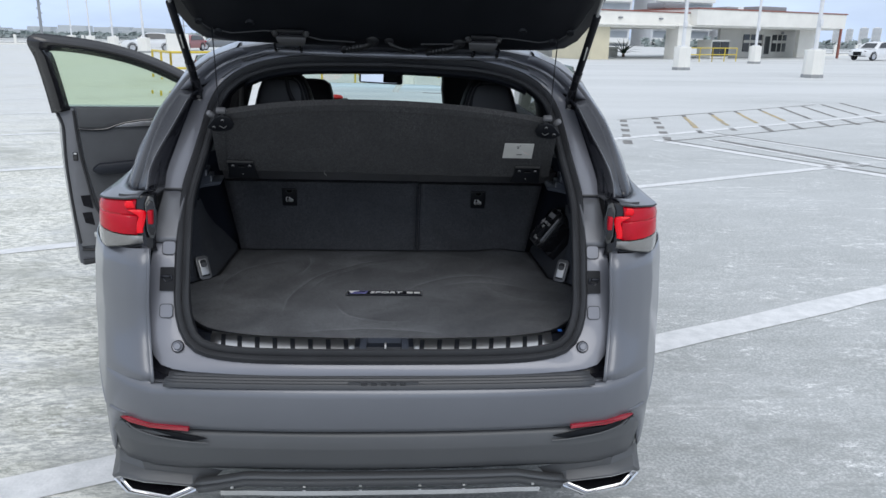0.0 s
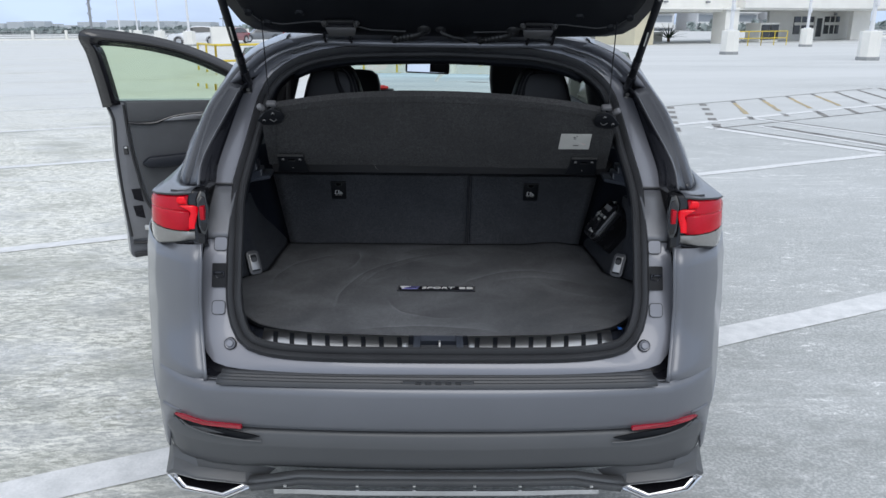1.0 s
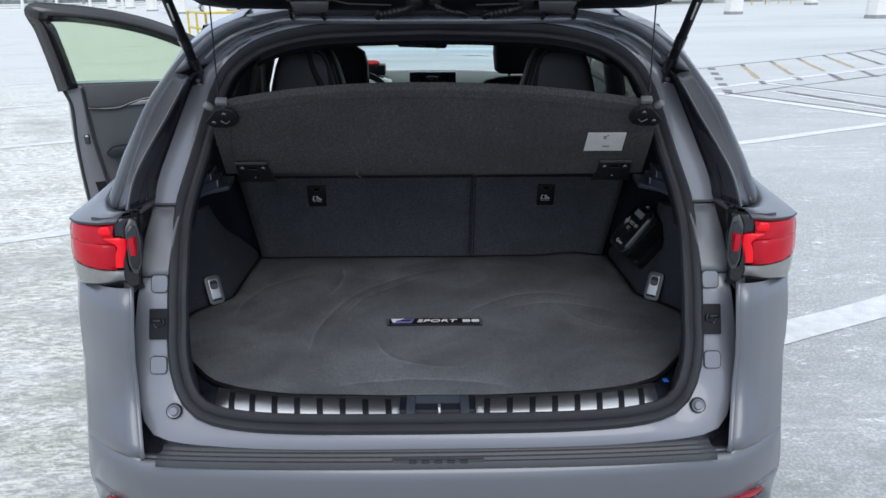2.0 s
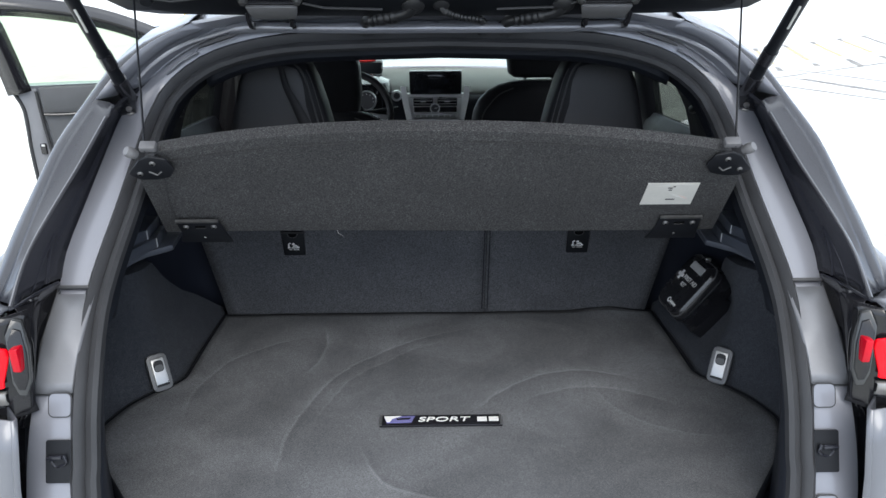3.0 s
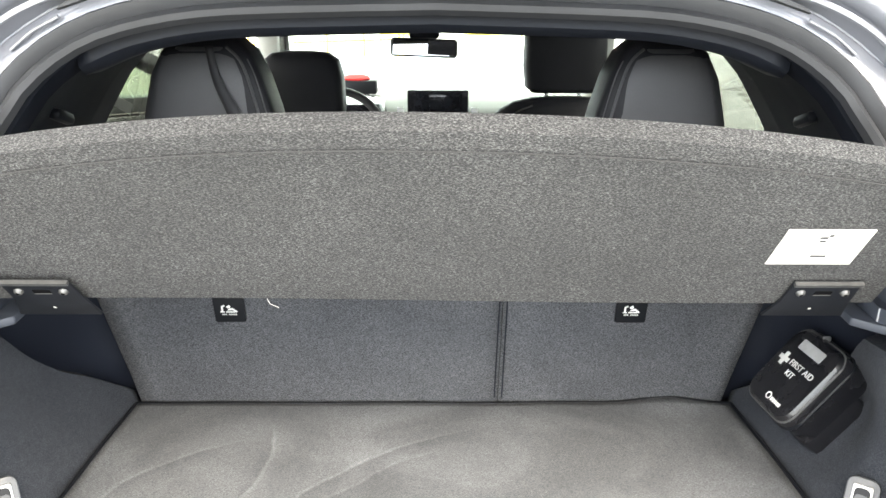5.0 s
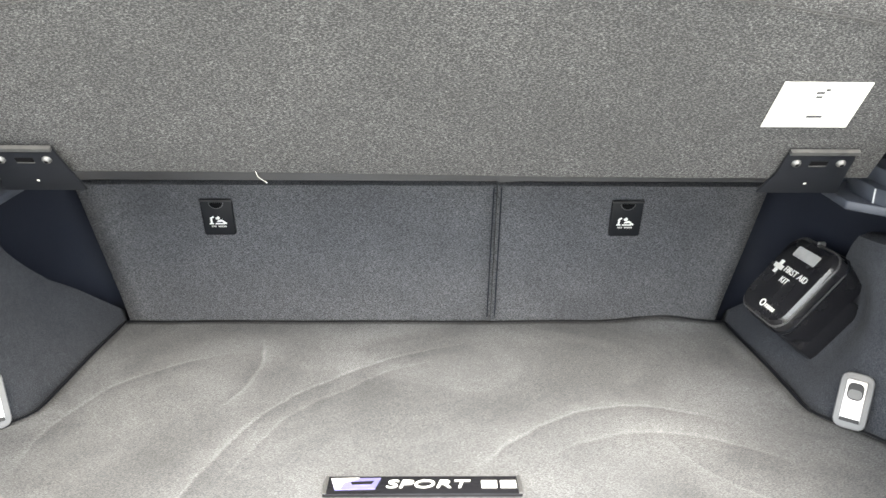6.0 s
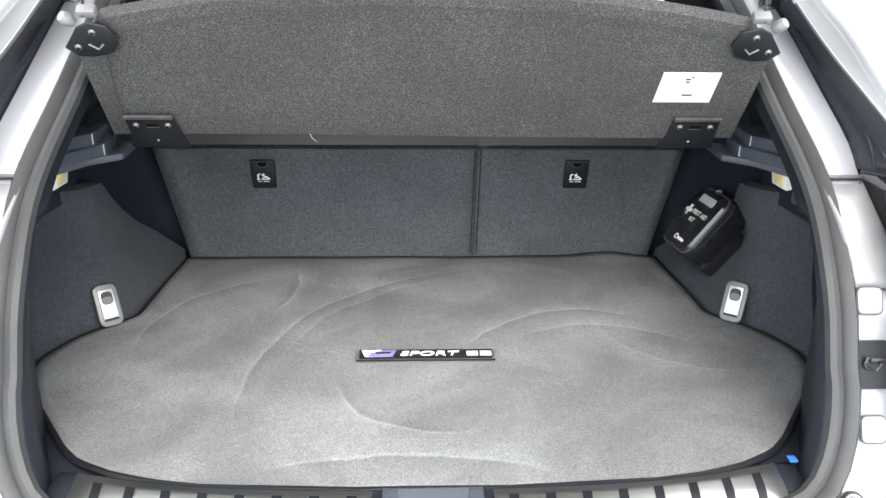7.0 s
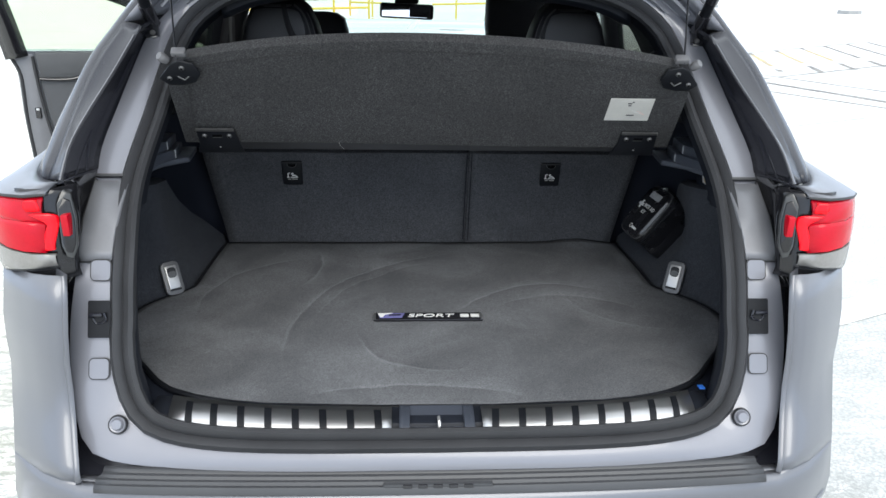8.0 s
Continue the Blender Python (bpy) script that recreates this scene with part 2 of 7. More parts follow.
def sheet(rows, closed=False, bm=None):
    """A surface through rows of points, all of one length."""
    bm = bm or bmesh.new()
    v = [[bm.verts.new(q) for q in row] for row in rows]
    for a, b in zip(v, v[1:]):
        n = len(a)
        for i in range(n if closed else n - 1):
            j = (i + 1) % n
            if (a[i].co - a[j].co).length > 1e-6 or (b[i].co - b[j].co).length > 1e-6:
                bm.faces.new((a[i], a[j], b[j], b[i]))
    return bm


def sweep(path, profile, ref=(0, -1, 0.4), closed=False, caps=True, bm=None, scale=None):
    """Carries a closed profile (across, along ref) along a path."""
    bm = bm or bmesh.new()
    p = [Vector(q) for q in path]
    n, rings = len(p), []
    ref = Vector(ref)
    for i in range(n):
        a = p[i - 1] if (i or closed) else p[i]
        b = p[(i + 1) % n] if (i + 1 < n or closed) else p[i]
        t = (b - a).normalized()
        up = (ref - t * ref.dot(t))
        up = up.normalized() if up.length > 1e-5 else t.orthogonal().normalized()
        side = t.cross(up)
        k = scale(i / max(1, n - 1)) if scale else 1.0
        rings.append([bm.verts.new(p[i] + side * (u * k) + up * (w * k)) for u, w in profile])
    m = len(profile)
    for i in range(n if closed else n - 1):
        a, b = rings[i], rings[(i + 1) % n]
        for j in range(m):
            bm.faces.new((a[j], a[(j + 1) % m], b[(j + 1) % m], b[j]))
    if caps and not closed:
        bm.faces.new(rings[0])
        bm.faces.new(rings[-1][::-1])
    return bm


def ring(radius, count=10, ry=None):
    return [(radius * math.cos(2 * math.pi * k / count), (ry or radius) * math.sin(2 * math.pi * k / count)) for k in range(count)]


def tube(path, radius, count=8, bm=None, **more):
    return sweep(path, ring(radius, count), ref=(0.13, 0.21, 0.97), bm=bm, **more)


def box(centre, size, bevel=0.0, turn=None, bm=None, segments=2):
    """A box with rounded edges. turn: a matrix applied about its centre."""
    mine = bmesh.new()
    bmesh.ops.create_cube(mine, size=1.0)
    bmesh.ops.scale(mine, vec=Vector(size), verts=mine.verts)
    if bevel:
        bmesh.ops.bevel(mine, geom=mine.edges[:], offset=min(bevel, min(size) * 0.49), segments=segments, profile=0.5, affect="EDGES")
    m = Matrix.Translation(centre) @ (turn.to_4x4() if turn else Matrix.Identity(4))
    bmesh.ops.transform(mine, matrix=m, verts=mine.verts)
    return merge(bm, mine)


def merge(bm, mine):
    if bm is None:
        return mine
    me = bpy.data.meshes.new("joined")
    mine.to_mesh(me)
    mine.free()
    bm.from_mesh(me)
    bpy.data.meshes.remove(me)
    return bm


def lathe(profile, centre, axis=(0, 0, 1), count=20, bm=None):
    """Turns (radius, height) round an axis."""
    mine = bmesh.new()
    q = Vector((0, 0, 1)).rotation_difference(Vector(axis)).to_matrix()
    rows = [[Vector(centre) + q @ Vector((r * math.cos(2 * math.pi * k / count), r * math.sin(2 * math.pi * k / count), h)) for k in range(count)] for r, h in profile]
    sheet(rows, closed=True, bm=mine)
    bmesh.ops.remove_doubles(mine, verts=mine.verts, dist=1e-5)
    return merge(bm, mine)


def plate(outline, depth, direction, bm=None, bevel=0.0):
    """A flat slab: the outline (points in space) pushed along direction by depth."""
    mine = bmesh.new()
    d = Vector(direction).normalized() * depth
    a = [mine.verts.new(Vector(q)) for q in outline]
    b = [mine.verts.new(Vector(q) + d) for q in outline]
    mine.faces.new(a)
    mine.faces.new(b[::-1])
    for i in range(len(a)):
        j = (i + 1) % len(a)
        mine.faces.new((a[i], b[i], b[j], a[j]))
    bmesh.ops.recalc_face_normals(mine, faces=mine.faces)
    if bevel:
        edges = [e for e in mine.edges if e.calc_face_angle(0) > 0.6]
        bmesh.ops.bevel(mine, geom=edges, offset=bevel, segments=2, profile=0.5, affect="EDGES")
    return merge(bm, mine)


def rounded(w, h, r, n=4):
    """A rounded rectangle about 0, 0."""
    res = []
    for cx, cy, a0 in ((w / 2 - r, h / 2 - r, 0), (-w / 2 + r, h / 2 - r, 90), (-w / 2 + r, -h / 2 + r, 180), (w / 2 - r, -h / 2 + r, 270)):
        for k in range(n + 1):
            a = radians(a0 + 90 * k / n)
            res.append((cx + r * math.cos(a), cy + r * math.sin(a)))
    return res


def on_plane(flat, origin, across, up):
    o, u, w = Vector(origin), Vector(across).normalized(), Vector(up).normalized()
    return [o + u * a + w * b for a, b in flat]


def ground_z(x, y):
    return SLOPE_X * x + SLOPE_Y * y


TILT_MATRIX = Vector((0, 0, 1)).rotation_difference(Vector((-SLOPE_X, -SLOPE_Y, 1))).to_matrix().to_4x4()


def on_deck(x, y, turn=0):
    """The pose of a thing that stands on the deck."""
    return Matrix.Translation((x, y, ground_z(x, y))) @ TILT_MATRIX @ pose(0, 0, 0, 0, 0, turn)

# ---------------------------------------------------------------- parking deck
def deck_material():
    """Weathered grey deck coating with chalky white, streaky worn patches."""
    m = bpy.data.materials.new("weathered_deck_coating")
    m.use_nodes = True
    n, l = m.node_tree.nodes, m.node_tree.links
    b = n["Principled BSDF"]
    tc = n.new("ShaderNodeTexCoord")

    def tex(scale, stretch, detail, turn=-23.5, rough=0.6):
        mp, t = n.new("ShaderNodeMapping"), n.new("ShaderNodeTexNoise")
        mp.inputs["Rotation"].default_value = (0, 0, radians(turn))
        mp.inputs["Scale"].default_value = stretch
        t.inputs["Scale"].default_value, t.inputs["Detail"].default_value, t.inputs["Roughness"].default_value = scale, detail, rough
        l.new(tc.outputs["Object"], mp.inputs["Vector"])
        l.new(mp.outputs["Vector"], t.inputs["Vector"])
        return t.outputs["Fac"]

    def ranged(value, a, z):
        r = n.new("ShaderNodeMapRange")
        r.inputs["From Min"].default_value, r.inputs["From Max"].default_value = a, z
        l.new(value, r.inputs["Value"])
        return r.outputs["Result"]

    def times(a, c):
        x = n.new("ShaderNodeMath")
        x.operation = "MULTIPLY"
        l.new(a, x.inputs[0])
        l.new(c, x.inputs[1])
        return x.outputs[0]

    def blend(f, a, c):
        x = n.new("ShaderNodeMix")
        x.data_type = "RGBA"
        l.new(f, x.inputs["Factor"])
        for k, v in ((6, a), (7, c)):
            if isinstance(v, tuple):
                x.inputs[k].default_value = (*v, 1)
            else:
                l.new(v, x.inputs[k])
        return x.outputs[2]

    sep = n.new("ShaderNodeSeparateXYZ")
    l.new(tc.outputs["Object"], sep.inputs[0])
    grain = tex(90, (1, 1, 1), 4)
    base = blend(ranged(tex(0.8, (0.5, 1.2, 1), 6), 0.35, 0.7), (0.33, 0.345, 0.34), (0.44, 0.455, 0.455))
    base = blend(ranged(grain, 0.42, 0.66), base, (0.57, 0.58, 0.57))
    wander = n.new("ShaderNodeMath")
    wander.operation = "MULTIPLY_ADD"
    wander.inputs[1].default_value = 2.6
    l.new(tex(0.5, (1, 1, 1), 6), wander.inputs[0])
    l.new(sep.outputs["X"], wander.inputs[2])
    side = ranged(wander.outputs[0], 0.9, 0.1)          # the bays on this side have lost most of their coating
    patch = times(ranged(tex(1.3, (0.7, 1.3, 1), 8, rough=0.7), 0.30, 0.52), side)
    crust = times(patch, ranged(tex(30, (0.5, 1.5, 1), 12, rough=0.9), 0.475, 0.525))
    dull = times(side, ranged(tex(2.3, (0.5, 1.3, 1), 5), 0.34, 0.54))
    base = blend(dull, base, (0.33, 0.337, 0.295))
    base = blend(crust, base, (0.82, 0.81, 0.745))
    streaks = times(ranged(tex(6, (0.16, 2.2, 1), 8, rough=0.75), 0.56, 0.66), ranged(tex(0.9, (0.5, 1, 1), 3), 0.46, 0.6))
    base = blend(streaks, base, (0.78, 0.78, 0.76))
    chips = times(ranged(tex(16, (0.65, 1.3, 1), 11, rough=0.88), 0.55, 0.585), ranged(tex(1.7, (1, 1, 1), 2), 0.47, 0.60))
    base = blend(chips, base, (0.84, 0.84, 0.83))
    scuffs = times(ranged(tex(28, (0.7, 1.35, 1), 12, rough=0.9), 0.535, 0.565), ranged(tex(3.2, (0.8, 1.3, 1), 6), 0.50, 0.60))
    base = blend(times(scuffs, ranged(sep.outputs["Y"], 7.0, 2.0)), base, (0.86, 0.86, 0.85))
    # darker mottling that strengthens towards the near end of the deck
    near_mottle = times(ranged(tex(4.5, (0.6, 1.3, 1), 10, rough=0.8), 0.47, 0.66), ranged(sep.outputs["Y"], 5.0, 0.0))
    base = blend(near_mottle, base, (0.30, 0.31, 0.30))
    # patchily paler further ahead of the car
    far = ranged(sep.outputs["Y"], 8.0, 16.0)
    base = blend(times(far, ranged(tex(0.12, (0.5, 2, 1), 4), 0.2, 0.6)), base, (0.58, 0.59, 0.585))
    l.new(base, b.inputs["Base Color"])
    b.inputs["Roughness"].default_value = 0.75
    b.inputs["Specular IOR Level"].default_value = 0.35
    bp = n.new("ShaderNodeBump")
    bp.inputs["Distance"].default_value, bp.inputs["Strength"].default_value = 0.004, 0.8
    l.new(tex(55, (0.7, 1.3, 1), 8, rough=0.7), bp.inputs["Height"])
    l.new(bp.outputs["Normal"], b.inputs["Normal"])
    return m


DECK = deck_material()
WHITE_LINE = surface("worn_white_line_paint", (0.56, 0.57, 0.57), 0.7, 0.0, 0.0, 14.0, 0.0015, 90.0, colour2=(0.77, 0.77, 0.77), specular=0.3)
YELLOW_LINE = surface("worn_yellow_line_paint", (0.30, 0.28, 0.24), 0.75, 0.0, 0.0, 3.0, 0.001, 60.0, colour2=(0.54, 0.41, 0.19), specular=0.3)
DARK_LINE = surface("worn_grey_line_paint", (0.12, 0.12, 0.12), 0.8, 0.0, 0.0, 4.0, 0.001, 60.0, colour2=(0.30, 0.29, 0.27), specular=0.3)

bm = bmesh.new()
steps = [-2500, -400, -120, -60, -20, -6, -2, 0, 2, 6, 20, 60, 120, 400, 2500]
rows = [[Vector((x, y, ground_z(x, y))) for x in steps] for y in steps]
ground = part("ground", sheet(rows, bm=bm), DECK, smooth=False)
tagged(ground, "weathered pale grey parking deck with worn white patches", "ground", kind="structure")


def stripe(name, a, b, width, material, label, group, steps=14, worn=0.012):
    """A painted strip on the deck, with uneven edges."""
    a, b = Vector((*a, 0)), Vector((*b, 0))
    along = (b - a).normalized()
    side = Vector((-along.y, along.x, 0))
    rows = [[], []]
    for k in range(steps + 1):
        p = a.lerp(b, k / steps)
        for r, s in zip(rows, (-1, 1)):
            q = p + side * s * (width / 2 + random.uniform(-worn, worn))
            r.append(Vector((q.x, q.y, ground_z(q.x, q.y) + 0.004)))
    ob = part(name, sheet(rows), material, smooth=False)
    return tagged(ob, label, "line marking", group, "structure")


LINE_WAY, LINE_OFF = Vector((0.918, 0.396, 0)), Vector((-0.396, 0.918, 0))


def bay_line(offset, a, b, width=0.14):
    p, q = LINE_OFF * offset + LINE_WAY * a, LINE_OFF * offset + LINE_WAY * b
    stripe("bay_line", p.xy, q.xy, width, WHITE_LINE, "worn white parking bay line painted on the deck", "bay lines", 30, 0.008)


bay_line(1.06, -3.0, 7.0, 0.185)
bay_line(4.42, -3.4, 8.8)
for off, a, b in ((8.2, -6.5, -0.6), (11.7, -9.0, -0.2), (15.2, -12.0, 0.5), (19.0, -14.0, 2.0), (24.0, -18.0, 4.0), (30.0, -24.0, 6.0), (37.0, -30.0, 6.0)):
    bay_line(off, a, b, 0.16)
for a, b, w in (((4.25, 9.80), (6.9, 4.8), .20), ((5.10, 9.86), (6.02, 7.30), .11), ((5.45, 10.80), (7.60, 5.9), .13), ((3.0, 9.58), (16.5, 17.2), .17)):
    stripe("aisle_line", a, b, w, WHITE_LINE, "worn white aisle line painted on the deck", "aisle lines", 20, 0.012)
for a, b in (((4.42, 9.84), (7.06, 4.86)), ((5.20, 9.86), (6.12, 7.30)), ((5.60, 10.76), (7.74, 5.92)), ((5.30, 9.80), (6.30, 7.10)), ((4.3, 9.60), (10.6, 13.10)), ((4.5, 12.75), (10.8, 16.6))):
    stripe("edge_mark", a, b, .05, DARK_LINE, "thin dark ghost line beside the paint", "ghost lines", 20, 0.012)
for k in range(10):
    a, b = (4.64 + 0.795 * k, 12.77 + 0.49 * k), (3.61 + 0.77 * k, 9.19 + 0.37 * k)
    on = lambda f: (a[0] + (b[0] - a[0]) * f, a[1] + (b[1] - a[1]) * f)
    if k < 2:
        for c in range(5):
            stripe("hatch_mark", on(c * .21), on(c * .21 + .10 + .02 * (c == 4)), 0.13, DARK_LINE, "faded dark hatch marking on the deck", "hatch markings", 4)
    else:
        stripe("hatch_mark", on(0), on(.10), 0.09, DARK_LINE, "faded dark hatch marking on the deck", "hatch markings", 4)
        stripe("hatch_mark", on(.10), on(.60), 0.085, YELLOW_LINE if k < 6 else DARK_LINE, "faded yellow hatch marking on the deck" if k < 6 else "faded dark hatch marking on the deck", "hatch markings", 8)
        stripe("hatch_mark", on(.70), on(.80 if k < 4 else .93), 0.10, DARK_LINE, "faded dark hatch marking on the deck", "hatch markings", 4)

# ---------------------------------------------------------------- the car
car = thing("car", "grey metallic sport utility car with open tailgate and open front door", "car")
SIDES = (-1, 1)
F_Z = [0.50, 0.69, 0.736, 0.823, 0.976, 1.048, 1.319, 1.388, 1.502]
F_Y = [0.00, 0.03, 0.090, 0.140, 0.204, 0.258, 0.657, 0.707, 0.722]


def rear_y(z):
    """How far ahead of the bumper the tailgate opening's flange lies at a height."""
    return float(np.interp(z, F_Z, F_Y))


SEAL = [(0, .050, .730), (.25, .053, .730), (.40, .066, .731), (.486, .09, .738), (.525, .112, .766), (.546, .14, .827), (.551, .18, .92),
        (.553, .222, 1.0), (.565, .333, 1.099), (.558, .486, 1.203), (.552, .613, 1.289), (.546, .66, 1.324), (.524, .689, 1.364),
        (.47, .709, 1.406), (.399, .713, 1.433), (.305, .714, 1.45), (.2, .715, 1.456), (0, .716, 1.461)]
FLANGE = [(0, .026, .692), (.25, .028, .692), (.44, .04, .693), (.555, .06, .70), (.598, .087, .722), (.615, .12, .79), (.624, .161, .875),
          (.613, .205, .984), (.614, .325, 1.09), (.622, .40, 1.145), (.617, .484, 1.202), (.606, .60, 1.285), (.596, .66, 1.33), (.566, .692, 1.37),
          (.506, .711, 1.418), (.434, .716, 1.454), (.35, .718, 1.476), (.2, .719, 1.482), (0, .72, 1.485)]
# outer edge of the body shell round the tailgate, proud of the flange
PILLAR = [(.664, .262, 1.122), (.661, .335, 1.172), (.668, .43, 1.222), (.662, .525, 1.288), (.634, .602, 1.347), (.592, .648, 1.405),
          (.536, .672, 1.452), (.46, .684, 1.485)]
BEAD = [(.624, .225, 1.130), (.640, .315, 1.168), (.637, .405, 1.211), (.619, .498, 1.268), (.588, .600, 1.352)]
PILLAR_LINE = evenly(smooth_line(PILLAR), 24)


def pillar_point(i, d):
    """A point of the pillar's painted skin: which level, and how far forward of its rear edge."""
    p = PILLAR_LINE[i]
    side_x = float(np.interp(p.z, [1.12, 1.2, 1.3, 1.4, 1.45, 1.485], [.80, .775, .735, .675, .605, .50]))
    skin = float(np.interp(d, [0, .006, .02, .05, .10, .15, .22, .30], [0, .012, .024, .038, .054, .068, .086, .104]))
    x = p.x + skin * min(1, (side_x - p.x) / .12)
    if d > .30:
        k = (d - .30) / .70
        x += (side_x - x) * (1 - (1 - k) ** 2)
    return Vector((x, p.y + d * (1.30 - p.y), p.z + (.03 * d if p.z > 1.42 else .004 * min(1, d / .02))))


seal_path = mirrored(evenly(smooth_line(SEAL), 60))
flange_path = mirrored(evenly(smooth_line(FLANGE), 60))
inner = [Vector((p.x * 0.985, p.y + 0.012, p.z)) for p in seal_path]
mids = [a.lerp(b, 0.5) + Vector((0, -0.003, 0)) for a, b in zip(flange_path, seal_path)]
near_edge = [a.lerp(b, .05) + Vector((0, -.0015, 0)) for a, b in zip(flange_path, seal_path)]
far_edge = [a.lerp(b, .95) + Vector((0, -.0015, 0)) for a, b in zip(flange_path, seal_path)]
back_edge = [p + Vector((p.x * .004, .016, 0)) for p in flange_path]
part("opening_flange", sheet([back_edge, flange_path, near_edge, mids, far_edge, seal_path, inner]), JAMB, car, "grey painted flange round the tailgate opening", solid=0.004)
# the rubber seal: two lips and a groove
lip = [(-.021, .0), (-.020, .011), (-.014, .016), (-.006, .012), (-.001, .006), (.004, .014), (.011, .019), (.018, .012), (.021, .0)]
part("weatherstrip", sweep([p + Vector((-p.x * 0.026, 0.001, 0.004 if p.z < 0.9 else -0.008)) for p in seal_path[:-1]], lip, ref=(0, -0.85, 0.5), closed=True), RUBBER, car,
     "black rubber weatherstrip with two lips")


def body_width(y, w, z=0.9):
    """Half width of the body ahead of the rear corner; w is the widest."""
    stops = [0.0, .06, .12, .19, .30, .40, .50, .60, .70, .85, 1.1, 3.6, 4.2, 4.6]
    high = float(np.interp(y, stops, [.62, .66, .700, .737, .799, .850, .886, .912, .926, .933, .935, .935, .88, .73]))
    low = float(np.interp(y, stops, [.66, .70, .735, .768, .815, .856, .888, .913, .926, .933, .935, .935, .88, .73]))
    k = float(np.interp(z, [.60, .80], [0, 1]))
    swell = float(np.interp(z, [.45, .75, .87, .95], [.008, .011, .009, .0]))
    waist = float(np.interp(z, [.60, .80, .87, .95], [.0, .008, .013, .010])) * float(np.interp(y, [.20, .36, .56, .78], [0, 1, 1, 0]))
    return (low + (high - low) * k) * w / .935 + swell - waist


# upper bumper: a face across the back that turns round both corners and rises to the lamps


def bumper_row(z, w, trim=0.0, tuck=0.0):
    """One level of the bumper, from the middle of the car to the side."""
    pts = [(k * 0.09, -0.004 + 0.004 * k * k / 6 + tuck, z) for k in range(6)]
    pts += [(0.52, 0.014 + tuck, z), (0.60, 0.030 + tuck * 0.8, z), (.655, .050 + tuck * .6, z), (.70, .076 + tuck * .5, z), (.738, .120 + tuck * .4, z)]
    pts = [(x - trim * max(0, min(1, (x - .6) / .13)), y, h) for x, y, h in pts]
    pts += [(body_width(y, w, z), y, z) for y in (.19, .24, .30, .37, .45, .55, .68, .80)]
    return [Vector(p) for p in pts]


full = lambda row: mirrored(row)
BUMP = [(.538, .016), (.544, .004), (.56, -.004), (.60, -.010), (.645, -.012), (.662, -.008), (.670, 0.001), (.672, 0.012)]


def corner_row(z):
    """One level of the bumper corner, from the seam beside the pad, round the corner and along the side."""
    tuck = float(np.interp(z, [q for q, _ in BUMP], [t for _, t in BUMP]))
    low = [(.590, .028 + tuck + .02), (.590, .028 + tuck), (.600, .031 + tuck), (.628, .040 + tuck * .9), (.662, .057 + tuck * .7), (.700, .084 + tuck * .5)]
    levels = [.655, .69, .72, .76, .80, .85, .90, .958]
    x0 = float(np.interp(z, levels, [.580, .586, .593, .604, .608, .609, .606, .601]))
    y0 = float(np.interp(z, levels, [.022, .026, .048, .082, .098, .105, .110, .116]))
    high = [(x0 + .030, y0 + .038), (x0, y0 + .004), (x0 + .004, y0 - .001), (x0 + .034, y0 + .009), (x0 + .068, y0 + .030), (x0 + .100, y0 + .060)]
    k = float(np.interp(z, [.645, .70], [0, 1]))
    k = k * k * (3 - 2 * k)
    row = [(a[0] + (b[0] - a[0]) * k, a[1] + (b[1] - a[1]) * k, z) for a, b in zip(low, high)]
    ys = row[-1][1] + .035
    for j in range(10):
        y = ys + (.80 - ys) * (j / 9) ** 1.25
        row.append((body_width(y, .935 if z > .56 else .935 - (.56 - z) * .4, z), y, z))
    return [Vector(q) for q in row]


rows = [full([Vector((.59 * q / 9, -.004 + .032 * (q / 9) ** 2.4 + t, z)) for q in range(10)] + corner_row(z)[2:]) for z, t in BUMP]
inside = [p + Vector((0, .014, .001)) for p in rows[-1] if abs(p.x) < .60]
shell = sheet(rows)
lip_row = [p for p in rows[-1] if abs(p.x) < .60]
heights = [BUMP[-1][0], .677, .685, .694, .704, .718, .735, .76, .80, .85, .90]
lamp_foot = lambda x: float(np.interp(x, [.615, .70, .765, .80, .90], [1.003, .990, .975, .962, .948])) - .004
for s in SIDES:
    rows = [corner_row(z) for z in heights]
    rows += [[Vector((p.x, p.y + .018 * f, .90 + (lamp_foot(p.x) - .90) * f)) for p in corner_row(.90 + .05 * f)] for f in (.5, 1.0)]
    sheet([flip(row[2:], s) for row in rows], bm=shell)
    part("corner_return", sheet([flip(row[:3], s) for row in rows]), PAINT, car, solid=0.003)
bmesh.ops.remove_doubles(shell, verts=shell.verts, dist=2e-4)
part("bumper_cover", shell, PAINT, car, "grey painted rear bumper cover that rises to the lamps", solid=0.004)
part("bumper_lip", sheet([lip_row, inside]), PAINT, car, solid=0.002)

# reveal between the flange and the bumper's edge, coloured black for the gap's shade
reveal = [(0, .034, .668), (.25, .034, .668), (.44, .036, .668), (.545, .042, .664), (.590, .050, .668), (.622, .074, .690), (.640, .108, .724), (.650, .145, .80), (.655, .185, .90), (.652, .212, .972)]
outer_line = mirrored(evenly(smooth_line(reveal), 34))
inner_line = mirrored([p + Vector((0, .003, 0)) for p in evenly(smooth_line(FLANGE[:8]), 34)])
part("reveal", sheet([outer_line, [p.lerp(q, .15) + Vector((0, .035, 0)) for p, q in zip(outer_line, inner_line)], [p.lerp(q, .90) + Vector((0, .040, 0)) for p, q in zip(outer_line, inner_line)], [q + Vector((q.x * .004, .013, 0)) for q in inner_line]]), GUTTER, car, "reveal round the opening, coloured dark for its shade")

